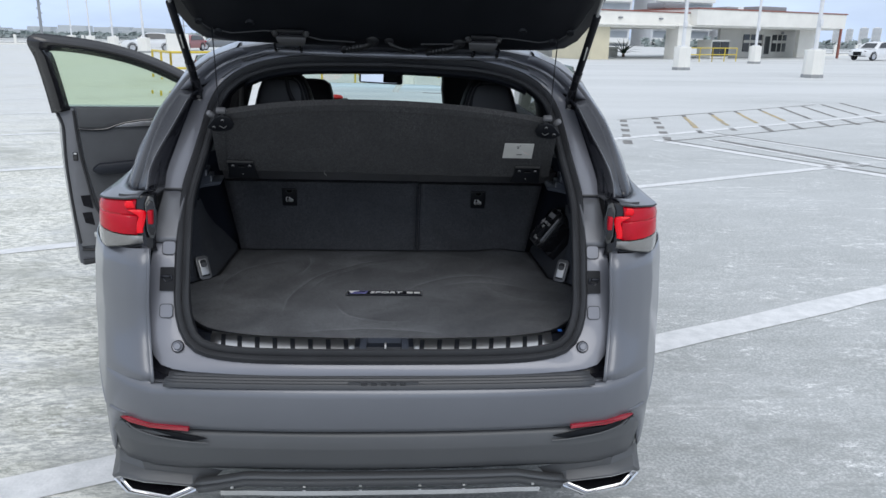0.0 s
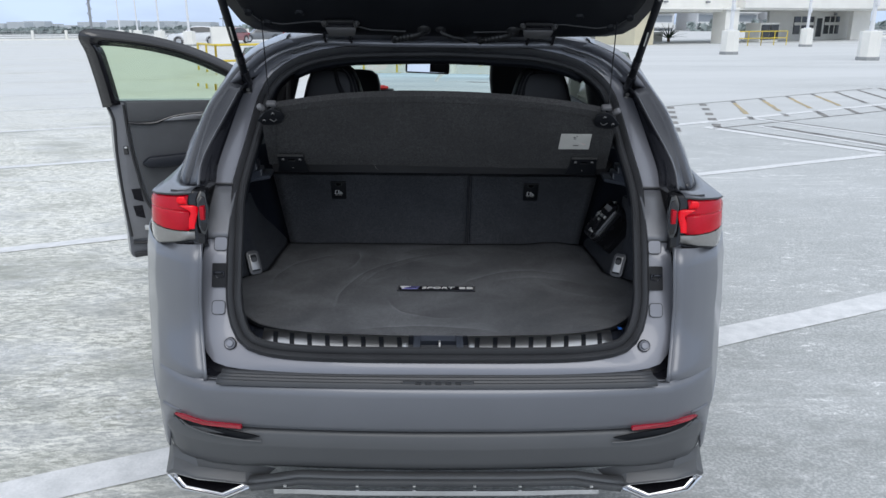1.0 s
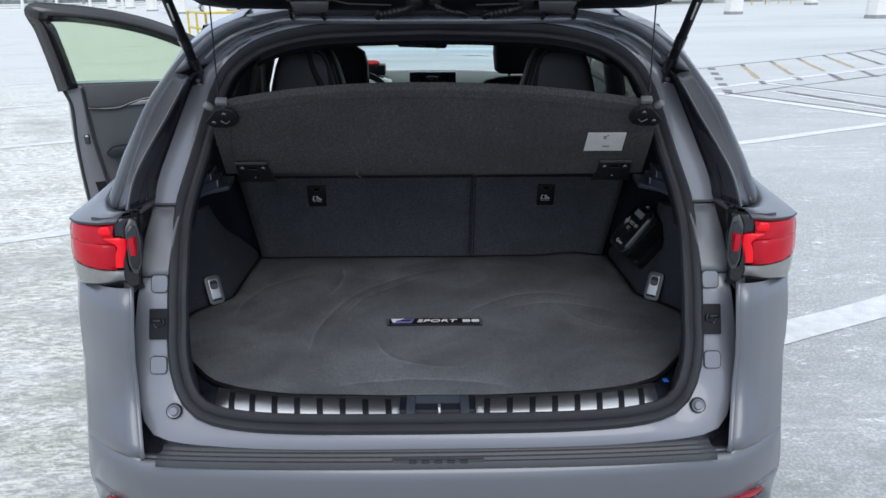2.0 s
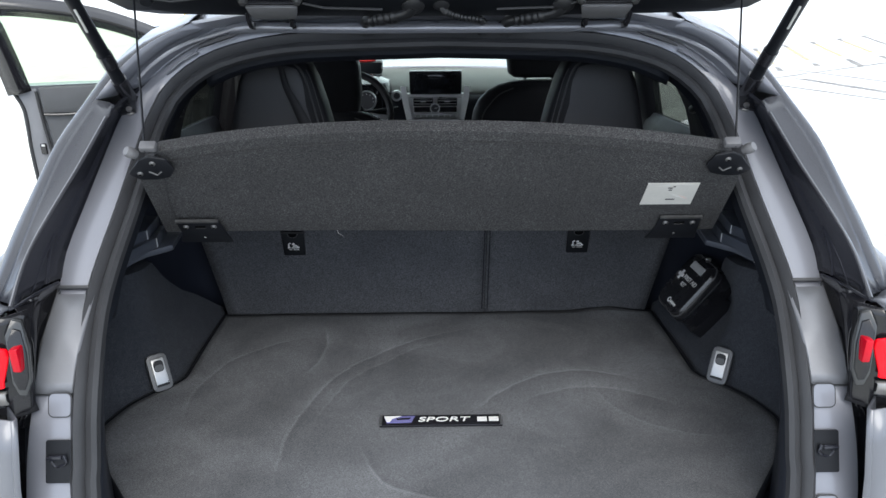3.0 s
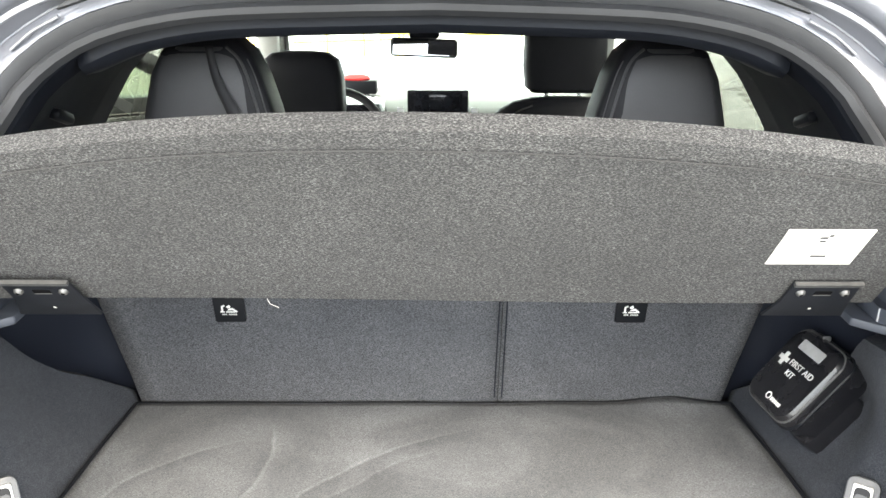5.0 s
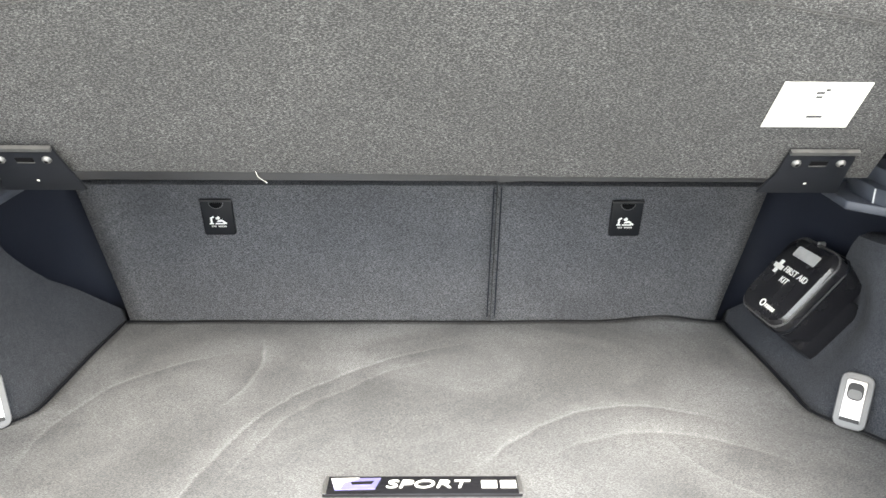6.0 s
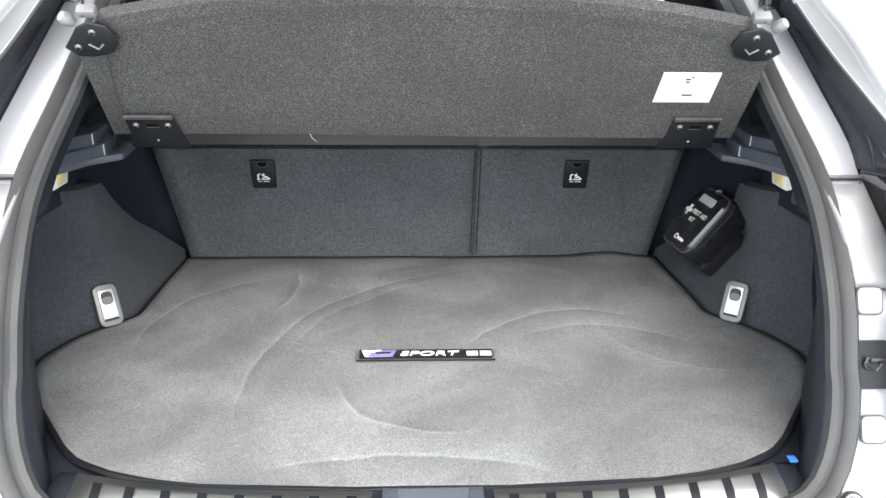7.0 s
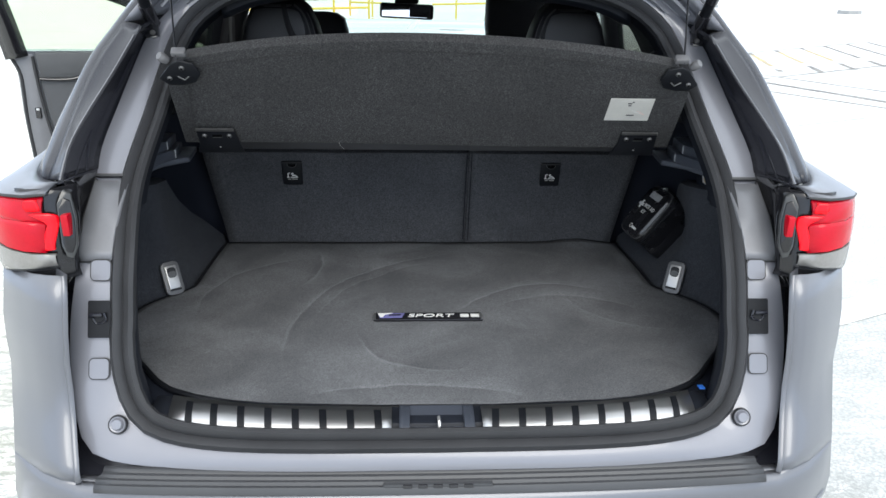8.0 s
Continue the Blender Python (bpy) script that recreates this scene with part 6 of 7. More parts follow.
part("edge_seam", tube([on_shelf(x, .288 - .050 * (abs(x) / .45) ** 2.2 - .021, .0022 + .003 * math.sin(x * 5)) for x in np.linspace(-.44, .44, 30)], .0008, 6), seam, shelf)
for s in SIDES:
    hx = s * .437
    hinge = part("hinge_plate", plate([on_shelf(hx + a, b + .008, .004) for a, b in ((-.040, .046), (.036, .046), (.036, .040), (.040, .005), (.046, -.030), (-.050, -.030), (-.040, .005))], .004, S_N, bevel=.001), BLACK_PLASTIC, shelf, "black hinge plate")
    part("plate_lip", plate([on_shelf(hx + a, b + .008, .006) for a, b in ((-.040, .042), (.036, .042), (.036, .047), (-.040, .047))], .005, S_N), surface("worn_black_steel", (.10, .10, .10), .35, .6, .2, 60), hinge)
    for a in (-.026, .024):
        part("screw", lathe([(0, .003), (.003, .003), (.005, .001), (.0055, -.001)], on_shelf(hx + a, .034, .009), S_N, 12), SCREW_STEEL, hinge)
        part("screw_socket", lathe([(0, .0005), (.0022, .0005), (.0022, -.001)], on_shelf(hx + a, .034, .0117), S_N, 8), HOLE, hinge)
    part("plate_window", plate([on_shelf(hx + a, b + .008, .0078) for a, b in ((-.010, .022), (.009, .022), (.009, .029), (-.010, .029))], .001, S_N), HOLE, hinge)
    part("window_rim", plate([on_shelf(hx + a, b + .008, .0078) for a, b in ((-.010, .0205), (.009, .0205), (.009, .022), (-.010, .022))], .0014, S_N), SCREW_STEEL, hinge)
    part("plate_dot", lathe([(0, .001), (.002, .001)], on_shelf(hx - .001, -.002, .008), S_N, 8), LABEL, hinge)
    corner = part("cord_anchor", plate([on_shelf(s * x, v, .005) for x, v in ((.508, .198), (.480, .234), (.462, .244), (.437, .236), (.430, .210), (.442, .190), (.467, .182), (.494, .182))], .005, S_N, bevel=.002), BLACK_PLASTIC, shelf, "black corner plate of the cord")
    for x, v in ((.460, .227), (.488, .200)):
        part("screw", lathe([(0, .003), (.003, .003), (.005, .001), (.0055, -.002)], on_shelf(s * x, v, .010), S_N, 12), SCREW_STEEL, corner)
        part("screw_socket", lathe([(0, .0005), (.0022, .0005), (.0022, -.001)], on_shelf(s * x, v, .0127), S_N, 8), HOLE, corner)
    part("corner_mark", tube([on_shelf(s * .452, .206, .0105), on_shelf(s * .461, .197, .0105), on_shelf(s * .472, .206, .0105)], .0014, 6), DARK_STEEL, corner)
    part("anchor_block", box(on_shelf(s * .462, .250, -.006), (.026, .016, .012), .003, Matrix.Rotation(radians(40), 3, "X")), surface("grey_nylon", (.11, .11, .115), .5, 0, .1, 40), corner, "grey nylon cord block")
    part("anchor_knob", lathe([(0, .011), (.007, .011), (.009, .007), (.009, 0), (.007, -.008)], on_shelf(s * .492, .236, -.004), (s * .5, -.6, .5), 14), surface("grey_nylon_knob", (.13, .13, .135), .5, 0, .1, 40), corner)
    part("cord", tube([on_shelf(s * .466, .248, .002), Vector((s * .520, .598, 1.580))], .0018, 6), BLACK_PLASTIC, shelf, "thin black cord")
o = on_shelf(.392, .128, .0035)
card = part("label", plate([on_shelf(.392 + a, .128 + b, .0035) for a, b in ((-.041, -.039), (.049, -.039), (.047, .025), (-.041, .025))], .0012, S_N), LABEL, shelf, "white instruction label")
for a, b, w in ((-.004, .010, .008), (-.002, .004, .006), (.004, .014, .004), (.000, -.024, .016)):
    part("label_print", plate([on_shelf(.392 + a, .128 + b, .0048), on_shelf(.392 + a + w, .128 + b, .0048), on_shelf(.392 + a + w, .128 + b + .003, .0048), on_shelf(.392 + a, .128 + b + .003, .0048)], .0004, S_N), INK, card)
GREY_INK = surface("pale_grey_print", (.55, .55, .53), .6)
RED_INK = surface("pale_red_print", (.62, .42, .38), .6)
for k in range(5):
    part("label_drawing", tube([on_shelf(.392 + .002 + k * .006, .128 - .004 - k * .002, .0048), on_shelf(.392 + .012 + k * .006, .128 - .012 - k * .002, .0048), on_shelf(.392 + .026 + k * .003, .128 - .018 - .001 * k, .0048)], .0004, 4), RED_INK if k > 2 else GREY_INK, card)
part("label_drawing", tube([on_shelf(.392 - .026, .128 + .016, .0048), on_shelf(.392 + .010, .128 + .022, .0048), on_shelf(.392 + .040, .128 + .020, .0048)], .0004, 4), GREY_INK, card)
part("rear_board", box((0, .75, 1.122), (1.00, .30, .014), .006), FELT, shelf, "flat rear part of the shelf")
part("stray_thread", tube(smooth_line([on_shelf(-.192, .010, .004), on_shelf(-.190, .002, .006), on_shelf(-.187, -.006, .004), on_shelf(-.183, -.013, .003)], 5), .00035, 5), LABEL, shelf, "loose white thread")
put(shelf)

# mat
STROKES = [(.20, .38, .50, -.19, .62, .42, 1.0), (.20, .38, .462, -.14, .66, .26, .6), (.295, .41, .243, .22, .63, .24, 1.0), (-.241, .555, .278, -.45, .687, .24, .8), (-.50, .78, .235, -.268, .76, .13, .9),
           (.307, .35, .239, .33, .56, .20, .7), (.021, .421, .174, -.062, .30, .16, .9), (-.043, -.362, .56, -.037, .185, .24, .9), (.52, .62, .20, .40, .45, .2, .5)]


def mat_material():
    """Short-pile carpet with brushed arcs where the pile leans another way."""
    m = fibres("brushed_pile_carpet", (.073, .0755, .0815), (.207, .213, .224), 950, (.42, .70), .0010, .0)
    n, l = m.node_tree.nodes, m.node_tree.links
    b = n["Principled BSDF"]
    value = b.inputs["Base Color"].links[0].from_socket
    tc = n.new("ShaderNodeTexCoord")
    wob = n.new("ShaderNodeTexNoise")
    wob.inputs["Scale"].default_value, wob.inputs["Detail"].default_value = 9.0, 3.0
    l.new(tc.outputs["Object"], wob.inputs["Vector"])
    soft = n.new("ShaderNodeVectorMath")
    soft.operation = "MULTIPLY_ADD"
    soft.inputs[1].default_value = (.03, .03, 0)
    l.new(wob.outputs["Color"], soft.inputs[0])
    l.new(tc.outputs["Object"], soft.inputs[2])
    flat = n.new("ShaderNodeVectorMath")
    flat.operation = "MULTIPLY"
    flat.inputs[1].default_value = (1, 1, 0)
    l.new(soft.outputs[0], flat.inputs[0])

    def far_from(x, y):
        d = n.new("ShaderNodeVectorMath")
        d.operation = "DISTANCE"
        d.inputs[1].default_value = (x + .015, y + .015, 0)
        l.new(flat.outputs[0], d.inputs[0])
        return d.outputs["Value"]

    def ranged(v, a, z, lo=0.0, hi=1.0):
        r = n.new("ShaderNodeMapRange")
        r.interpolation_type = "SMOOTHSTEP"
        for key, x in (("From Min", a), ("From Max", z), ("To Min", lo), ("To Max", hi)):
            r.inputs[key].default_value = x
        l.new(v, r.inputs["Value"])
        return r.outputs["Result"]

    def multiply(colour, amount, other):
        nonlocal value
        mul = n.new("ShaderNodeMix")
        mul.data_type, mul.blend_type = "RGBA", "MULTIPLY"
        l.new(value, mul.inputs[6])
        l.new(colour, mul.inputs[7])
        if other is None:
            mul.inputs["Factor"].default_value = amount
        else:
            l.new(other, mul.inputs["Factor"])
        value = mul.outputs[2]

    for cx, cy, r, mx, my, reach, gain in STROKES:
        ramp = n.new("ShaderNodeValToRGB")
        els = ramp.color_ramp.elements
        els[0].position, els[1].position = 0.0, 1.0
        els[0].color = els[1].color = (1, 1, 1, 1)
        for pos, c in ((.25, .94), (.44, .84), (.50, 1.38), (.57, 1.12), (.80, 1.04)):
            els.new(pos).color = (c, c, c, 1)
        l.new(ranged(far_from(cx, cy), r - .06, r + .06), ramp.inputs["Fac"])
        multiply(ramp.outputs["Color"], 1.0, ranged(far_from(mx, my), reach, reach * .4, 0.0, gain))
    broad = n.new("ShaderNodeTexNoise")
    broad.inputs["Scale"].default_value, broad.inputs["Detail"].default_value, broad.inputs["Distortion"].default_value = 4.0, 3.0, 1.2
    l.new(tc.outputs["Object"], broad.inputs["Vector"])
    multiply(ranged(broad.outputs["Fac"], .3, .7, .80, 1.16), 1.0, None)
    l.new(value, b.inputs["Base Color"])
    return m


PILE = mat_material()
mat = thing("cargo_mat", "dark grey carpet mat with a small badge in the load space", "mat", at=(0, .55, .745))
MAT_Y = [.128, .132, .140, .165, .195, .226, .34, .376, .44, .475, .52, .55, .60, .625, .65, .80, .90, .972]
MAT_X = [.10, .20, .33, .42, .480, .512, .600, .625, .655, .660, .645, .632, .594, .566, .552, .549, .546, .544]
rows = []
for y in np.r_[np.linspace(.128, .24, 12), np.linspace(.27, .949, 46)]:
    w = float(np.interp(y, MAT_Y, MAT_X))
    rows.append([Vector((w * k / 30, y + (.006 * math.exp(-((w * k / 30 - .42) / .05) ** 2) if y > .935 else 0), .7525 + .0022 * noise.noise(Vector((w * k / 30 * 6, y * 6, 1))) + (.010 * math.exp(-((w * k / 30 - .43) / .07) ** 2) * max(0, (y - .91) / .039)))) for k in range(-30, 31)])
edge_loop = rows[0] + [r[-1] for r in rows[1:]] + rows[-1][::-1][1:] + [r[0] for r in rows[::-1][1:-1]]
part("carpet", sheet(rows), PILE, mat, "brushed dark grey pile", solid=.010)
part("binding", tube([p + Vector((0, 0, -.004)) for p in edge_loop], .0055, 8, closed=True), BLACK_PLASTIC, mat, "black bound edge")
badge = part("badge", box((-.003, .484, .7585), (.238, .034, .005), .001), GLOSS_BLACK, mat, "black badge plate")
for s in SIDES:
    part("badge_end", box((-.003 + s * .1165, .484, .7615), (.004, .033, .0015), 0), SILVER, badge)
flag = [(-.114, .494, .7612), (-.054, .496, .7612), (-.060, .476, .7612), (-.108, .474, .7612)]
part("badge_emblem", plate(flag, .0012, (0, 0, 1)), surface("violet_chrome", (.34, .33, .72), .25, .6, .1, 40), badge, "plain violet emblem")
part("emblem_wedge", plate([(-.114, .494, .7625), (-.080, .495, .7625), (-.098, .486, .7625), (-.102, .475, .7625), (-.108, .475, .7625)], .0006, (0, 0, 1)), WHITE_PLASTIC, badge)
part("emblem_wedge", plate([(-.090, .487, .7625), (-.062, .489, .7625), (-.065, .483, .7625), (-.088, .482, .7625)], .0006, (0, 0, 1)), GLOSS_BLACK, badge)
letters("SPORT", .0215, (.003, .484, .7618), (1, 0, 0), (0.28, 1, 0), WHITE_PLASTIC, "badge_word", badge, .0005, wide=1.55)
for x, w in ((.077, .019), (.100, .019)):
    part("badge_block", box((x, .484, .7618), (w, .013, .0012), 0), WHITE_PLASTIC, badge)
put(mat)
badge.location += Vector((0, -.013, -.002))

# first aid kit leaning in the corner
kit = thing("first_aid_kit", "black zipped first aid kit leaning on the side lining", "first aid kit", at=(.56, .77, .86))
K_O = Vector((.570, .790, .894))
K_A, K_U = Vector((.06, -1, .02)).normalized(), Vector((.60, .02, .80)).normalized()
K_N = K_A.cross(K_U)
if K_N.x > 0:
    K_N = -K_N
def on_kit(a, u, n=0.0):
    return K_O + K_A * a + K_U * u + K_N * n


KIT_BLACK = surface("black_leatherette", (.010, .010, .012), .26, 0, .2, 25, .0003, 500.0, coat=.45)
body = bmesh.new()
loops = []
for n, sc in ((-.058, .90), (-.050, .98), (-.020, 1.0), (-.006, 1.0), (.004, .965), (.010, .90), (.012, .70), (.012, .3)):
    loops.append([on_kit(a * sc, u * sc, n) for a, u in rounded(.130, .146, .026, 6)])
sheet(loops, closed=True, bm=body)
bmesh.ops.holes_fill(body, edges=body.edges[:], sides=40)
part("case", body, KIT_BLACK, kit, "black leatherette case")
part("zip", tube([on_kit(a * 1.01, u * 1.01, -.012) for a, u in rounded(.130, .146, .026, 6)], .0025, 6, closed=True), BLACK_PLASTIC, kit)
part("piping", tube([on_kit(a * .975, u * .975, .003) for a, u in rounded(.130, .146, .026, 6)], .0018, 6, closed=True), surface("grey_piping", (.06, .06, .062), .4), kit)
part("zip_pull", box(on_kit(-.010, .074, .0), (.012, .006, .008), .002), STEEL, kit)
part("window", plate(on_plane(rounded(.060, .018, .003), on_kit(.001, .045, .0118), K_A, K_U), .0012, K_N), surface("grey_window", (.42, .42, .42), .3, 0, .15, 60), kit, "grey label window")
cross = bmesh.new()
plate(on_plane([(-.004, .012), (.004, .012), (.004, .004), (.012, .004), (.012, -.004), (.004, -.004), (.004, -.012), (-.004, -.012), (-.004, -.004), (-.012, -.004), (-.012, .004), (-.004, .004)], on_kit(-.035, .010, .0119), K_A, K_U), .001, K_N, bm=cross)
part("white_cross", cross, WHITE_PLASTIC, kit, "white cross")
letters("FIRST AID", .0145, on_kit(.013, .012, .0122), K_A, K_U, WHITE_PLASTIC, "kit_lettering", kit, .0004)
letters("KIT", .0145, on_kit(.001, -.005, .0122), K_A, K_U, WHITE_PLASTIC, "kit_lettering", kit, .0004)
part("maker_mark", lathe([(.004, .0), (.006, .0006), (.0065, 0)], on_kit(.000, -.050, .0122), K_N, 16), WHITE_PLASTIC, kit)
for k in range(5):
    part("maker_bar", plate(on_plane([(-.002, -.003), (.002, -.003), (.002, .003), (-.002, .003)], on_kit(.011 + k * .0055, -.051, .0122), K_A, K_U), .0006, K_N), WHITE_PLASTIC, kit)
part("pouch", box(on_kit(.012, -.022, -.066), (.10, .11, .05), .012, Matrix((K_A, K_U, K_N)).transposed()), KIT_BLACK, kit, "lower strap pouch")
put(kit)

# black case with a red cloth on the dashboard
case = thing("dash_case", "small black case with a red cloth lying on the dashboard", "case", at=(-.325, 3.02, 1.06))
part("case_body", box((-.325, 3.03, 1.088), (.14, .09, .058), .008), BLACK_PLASTIC, case, "black case")
part("red_cloth", cushion([(-.35, 3.03, 1.114, .06, .04), (-.35, 3.03, 1.124, .065, .045), (-.345, 3.03, 1.134, .05, .035), (-.34, 3.03, 1.138, .03, .02)], 2.4), surface("red_cloth", (.62, .03, .03), .8, 0, .15, 40, .0005, 400), case, "red cloth")
put(case)

# ---------------------------------------------------------------- the rest of the deck
WHITE_WALL = surface("white_painted_concrete", (.78, .77, .72), .75, 0, .08, .8, .002, 30.0)
CREAM_WALL = surface("cream_wall", (.62, .57, .42), .75, 0, .08, .8)
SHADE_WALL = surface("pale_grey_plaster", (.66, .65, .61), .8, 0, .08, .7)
RUST_TRIM = surface("red_brown_fascia_trim", (.27, .10, .075), .6, 0, .15, 2.0)
YELLOW_PAINT = surface("yellow_painted_steel", (.62, .47, .05), .5, 0, .12, 6.0)
GREY_STEEL = surface("grey_steel", (.28, .29, .30), .5, .4, .1, 4.0)
POLE_WHITE = surface("white_painted_steel", (.70, .71, .72), .45, .1, .06, 2.0)
BASE_GREY = surface("grey_plinth", (.30, .31, .31), .8, 0, .1, 3.0)
DARK_GLASS = surface("dark_window_glass", (.035, .04, .045), .08, 0, .2, 1.0)
# tower walls and panes kept pale, with distance haze in their colours
TOWER_WHITE = surface("pale_tower_concrete", (.78, .78, .76), .8, 0, .06, .2)
TOWER_PANE = surface("hazed_tower_glazing", (.34, .37, .40), .3, 0, .1, .3)
TOWER_GREY = surface("grey_tower_concrete", (.72, .73, .74), .8, 0, .06, .2)


def place(ob, m):
    ob.matrix_world = m
    return ob


def post_lamp(x, y, turn=0, height=9.0, size=1.0, lamp=True):
    """A light pole on a white concrete pedestal."""
    top = thing("deck_lamp", "white light pole on a white octagonal concrete pedestal", "lamp post", "lamp posts on the deck")
    r = .54 * size
    pedestal = part("pedestal", lathe([(r * 1.03, .0), (r * 1.03, .12), (r, .13), (r * .98, 1.16), (r * .95, 1.20), (0, 1.22)], (0, 0, 0), (0, 0, 1), 8), WHITE_WALL, top, "white concrete pedestal", smooth=False)
    part("plinth", lathe([(r * 1.06, .0), (r * 1.06, .13), (r * 1.0, .15)], (0, 0, 0), (0, 0, 1), 8), BASE_GREY, pedestal, smooth=False)
    pole = part("pole", lathe([(.095, 1.2), (.09, 3.0), (.07, height)], (0, 0, 0), (0, 0, 1), 14), POLE_WHITE, top, "white steel pole")
    part("base_flange", box((0, 0, 1.23), (.34, .34, .05), .01), POLE_WHITE, pole)
    part("junction", box((0, -.12, 2.35), (.14, .10, .28), .02), POLE_WHITE, pole)
    if lamp:
        part("arm", box((.5, 0, height), (1.1, .08, .08), .02), POLE_WHITE, pole)
        part("lantern", box((1.1, 0, height), (.62, .34, .14), .04), GREY_STEEL, pole)
    return place(top, on_deck(x, y, turn))


for x, y, t, sz in ((15.6, 38.1, 5, .86), (25.7, 50.5, 20, .76), (18.76, 30.8, 12, .80), (-20.4, 63.4, 40, 1.0), (-27.2, 75.7, 30, 1.0), (-36.3, 94.0, 25, 1.0), (-41.3, 101.0, 60, 1.0), (.36, 19.9, 10, .70)):
    post_lamp(x, y, t, 7.5 if y > 100 else 9.0, sz)


def yellow_railing(points, height=1.0, label="yellow painted steel guard rail on the deck"):
    top = thing("guard_rail", label, "guard rail", "yellow guard rails")
    for a, b in zip(points, points[1:]):
        a, b = Vector((*a, 0)), Vector((*b, 0))
        count = max(1, round((b - a).length / 1.2))
        for k in range(count + 1):
            p = a.lerp(b, k / count)
            p.z = ground_z(p.x, p.y)
            part("post", tube([p, p + Vector((0, 0, height))], .035, 8), YELLOW_PAINT, top)
        for h in (height, height * .52):
            part("rail", tube([Vector((q.x, q.y, ground_z(q.x, q.y) + h)) for q in (a, b)], .035, 8), YELLOW_PAINT, top)
    return top


yellow_railing([(-8.0, 24.6), (-6.7, 22.1), (-1.2, 24.6)])
yellow_railing([(-2.2, 30.2), (.6, 27.2), (3.2, 28.4)])
yellow_railing([(21.6, 52.6), (24.0, 53.7), (26.4, 54.9)])

# ---- pavilion: a white canopy on piers with a recessed lobby
pav = thing("pavilion", "white rooftop lobby pavilion with red-brown fascia trim", "building")
def pbox(name, u0, u1, d0, d1, z0, z1, material, owner=None, label="", bevel=.02):
    return part(name, box(((u0 + u1) / 2, (d0 + d1) / 2, (z0 + z1) / 2), (u1 - u0, d1 - d0, z1 - z0), bevel), material, owner or pav, label, smooth=False)


fascia = pbox("fascia", 9.0, 29.4, -.6, 10, 2.75, 4.05, WHITE_WALL, label="white canopy fascia")
pbox("fascia_trim", 8.95, 29.5, -.68, 10.05, 4.05, 4.15, RUST_TRIM, fascia)
low_fascia = pbox("fascia", -2.0, 9.0, .2, 9, 2.45, 3.70, WHITE_WALL, label="white canopy fascia")
pbox("fascia_trim", -2.05, 9.0, .12, 9.05, 3.70, 3.78, RUST_TRIM, low_fascia)
pbox("pier", 7.4, 8.9, -.2, 1.2, 0, 2.8, WHITE_WALL, label="white pier")
pbox("pier", -1.6, .3, .2, 5.0, 0, 2.5, CREAM_WALL, label="cream end wall")
pbox("end_wall", 26.3, 28.9, 2.0, 2.4, 0, 2.8, WHITE_WALL, label="white end wall")
pbox("corner_strip", 28.90, 29.10, -.58, -.40, 0, 4.05, RUST_TRIM, label="red-brown corner strip")
pbox("soffit", -1.9, 29.2, -.4, 8.8, 2.62, 2.74, WHITE_WALL, label="white soffit")
back_wall = pbox("lobby_wall", 17.4, 28.9, 4.0, 4.3, 0, 2.65, SHADE_WALL, label="pale lobby wall")
for u0, u1 in ((20.7, 23.4), (24.95, 27.1)):
    w = pbox("window", u0, u1, 3.93, 4.02, .55, 2.15, DARK_GLASS, back_wall, "dark lobby window")
    for k in (1, 2):
        pbox("mullion", u0 + (u1 - u0) * k / 3 - .04, u0 + (u1 - u0) * k / 3 + .04, 3.88, 3.96, .55, 2.15, WHITE_WALL, w)
    pbox("blind", u0, u1, 3.86, 3.94, 1.35, 1.62, SHADE_WALL, w)
lobby_door = pbox("lobby_door", 23.5, 24.85, 3.9, 4.02, 0, 2.2, SHADE_WALL, back_wall, "pale lobby door")
pbox("door_pane", 23.8, 24.5, 3.84, 3.92, .3, 2.0, DARK_GLASS, lobby_door)
part("wall_lamp", box((26.2, 3.8, 2.35), (.25, .25, .22), .05), GREY_STEEL, pav)
enclosure = pbox("lift_enclosure", 12.9, 15.2, 1.0, 2.6, 0, 1.60, WHITE_WALL, label="pale glazed enclosure")
for k in range(2):
    pbox("enclosure_pane", 13.0 + k * 1.1, 14.0 + k * 1.1, .92, 1.02, .2, 1.45, DARK_GLASS, enclosure)
for u in (1.6, 3.6, 5.6):
    pbox("parapet_post", u, u + .16, 8.6, 8.8, 0, 1.2, WHITE_WALL, label="white parapet post")
pbox("parapet", -2.0, 9.2, 8.8, 9.0, 0, .85, SHADE_WALL, label="grey parapet wall")
for k in range(3):
    part("wall_lamp", box((1.2 + k * 4.4, .1, 3.2), (.35, .2, .14), .03), GREY_STEEL, pav)
for u, w, h in ((10.5, 2.4, .5), (24.0, 3.6, .55), (18.0, 1.6, .35)):
    part("roof_plant", box((u, 4.5, 4.2 + h / 2), (w, 2.2, h), .05), GREY_STEEL, pav, "grey rooftop plant")
place(pav, on_deck(17.1, 57.4, math.degrees(math.atan2(.438, .899))))

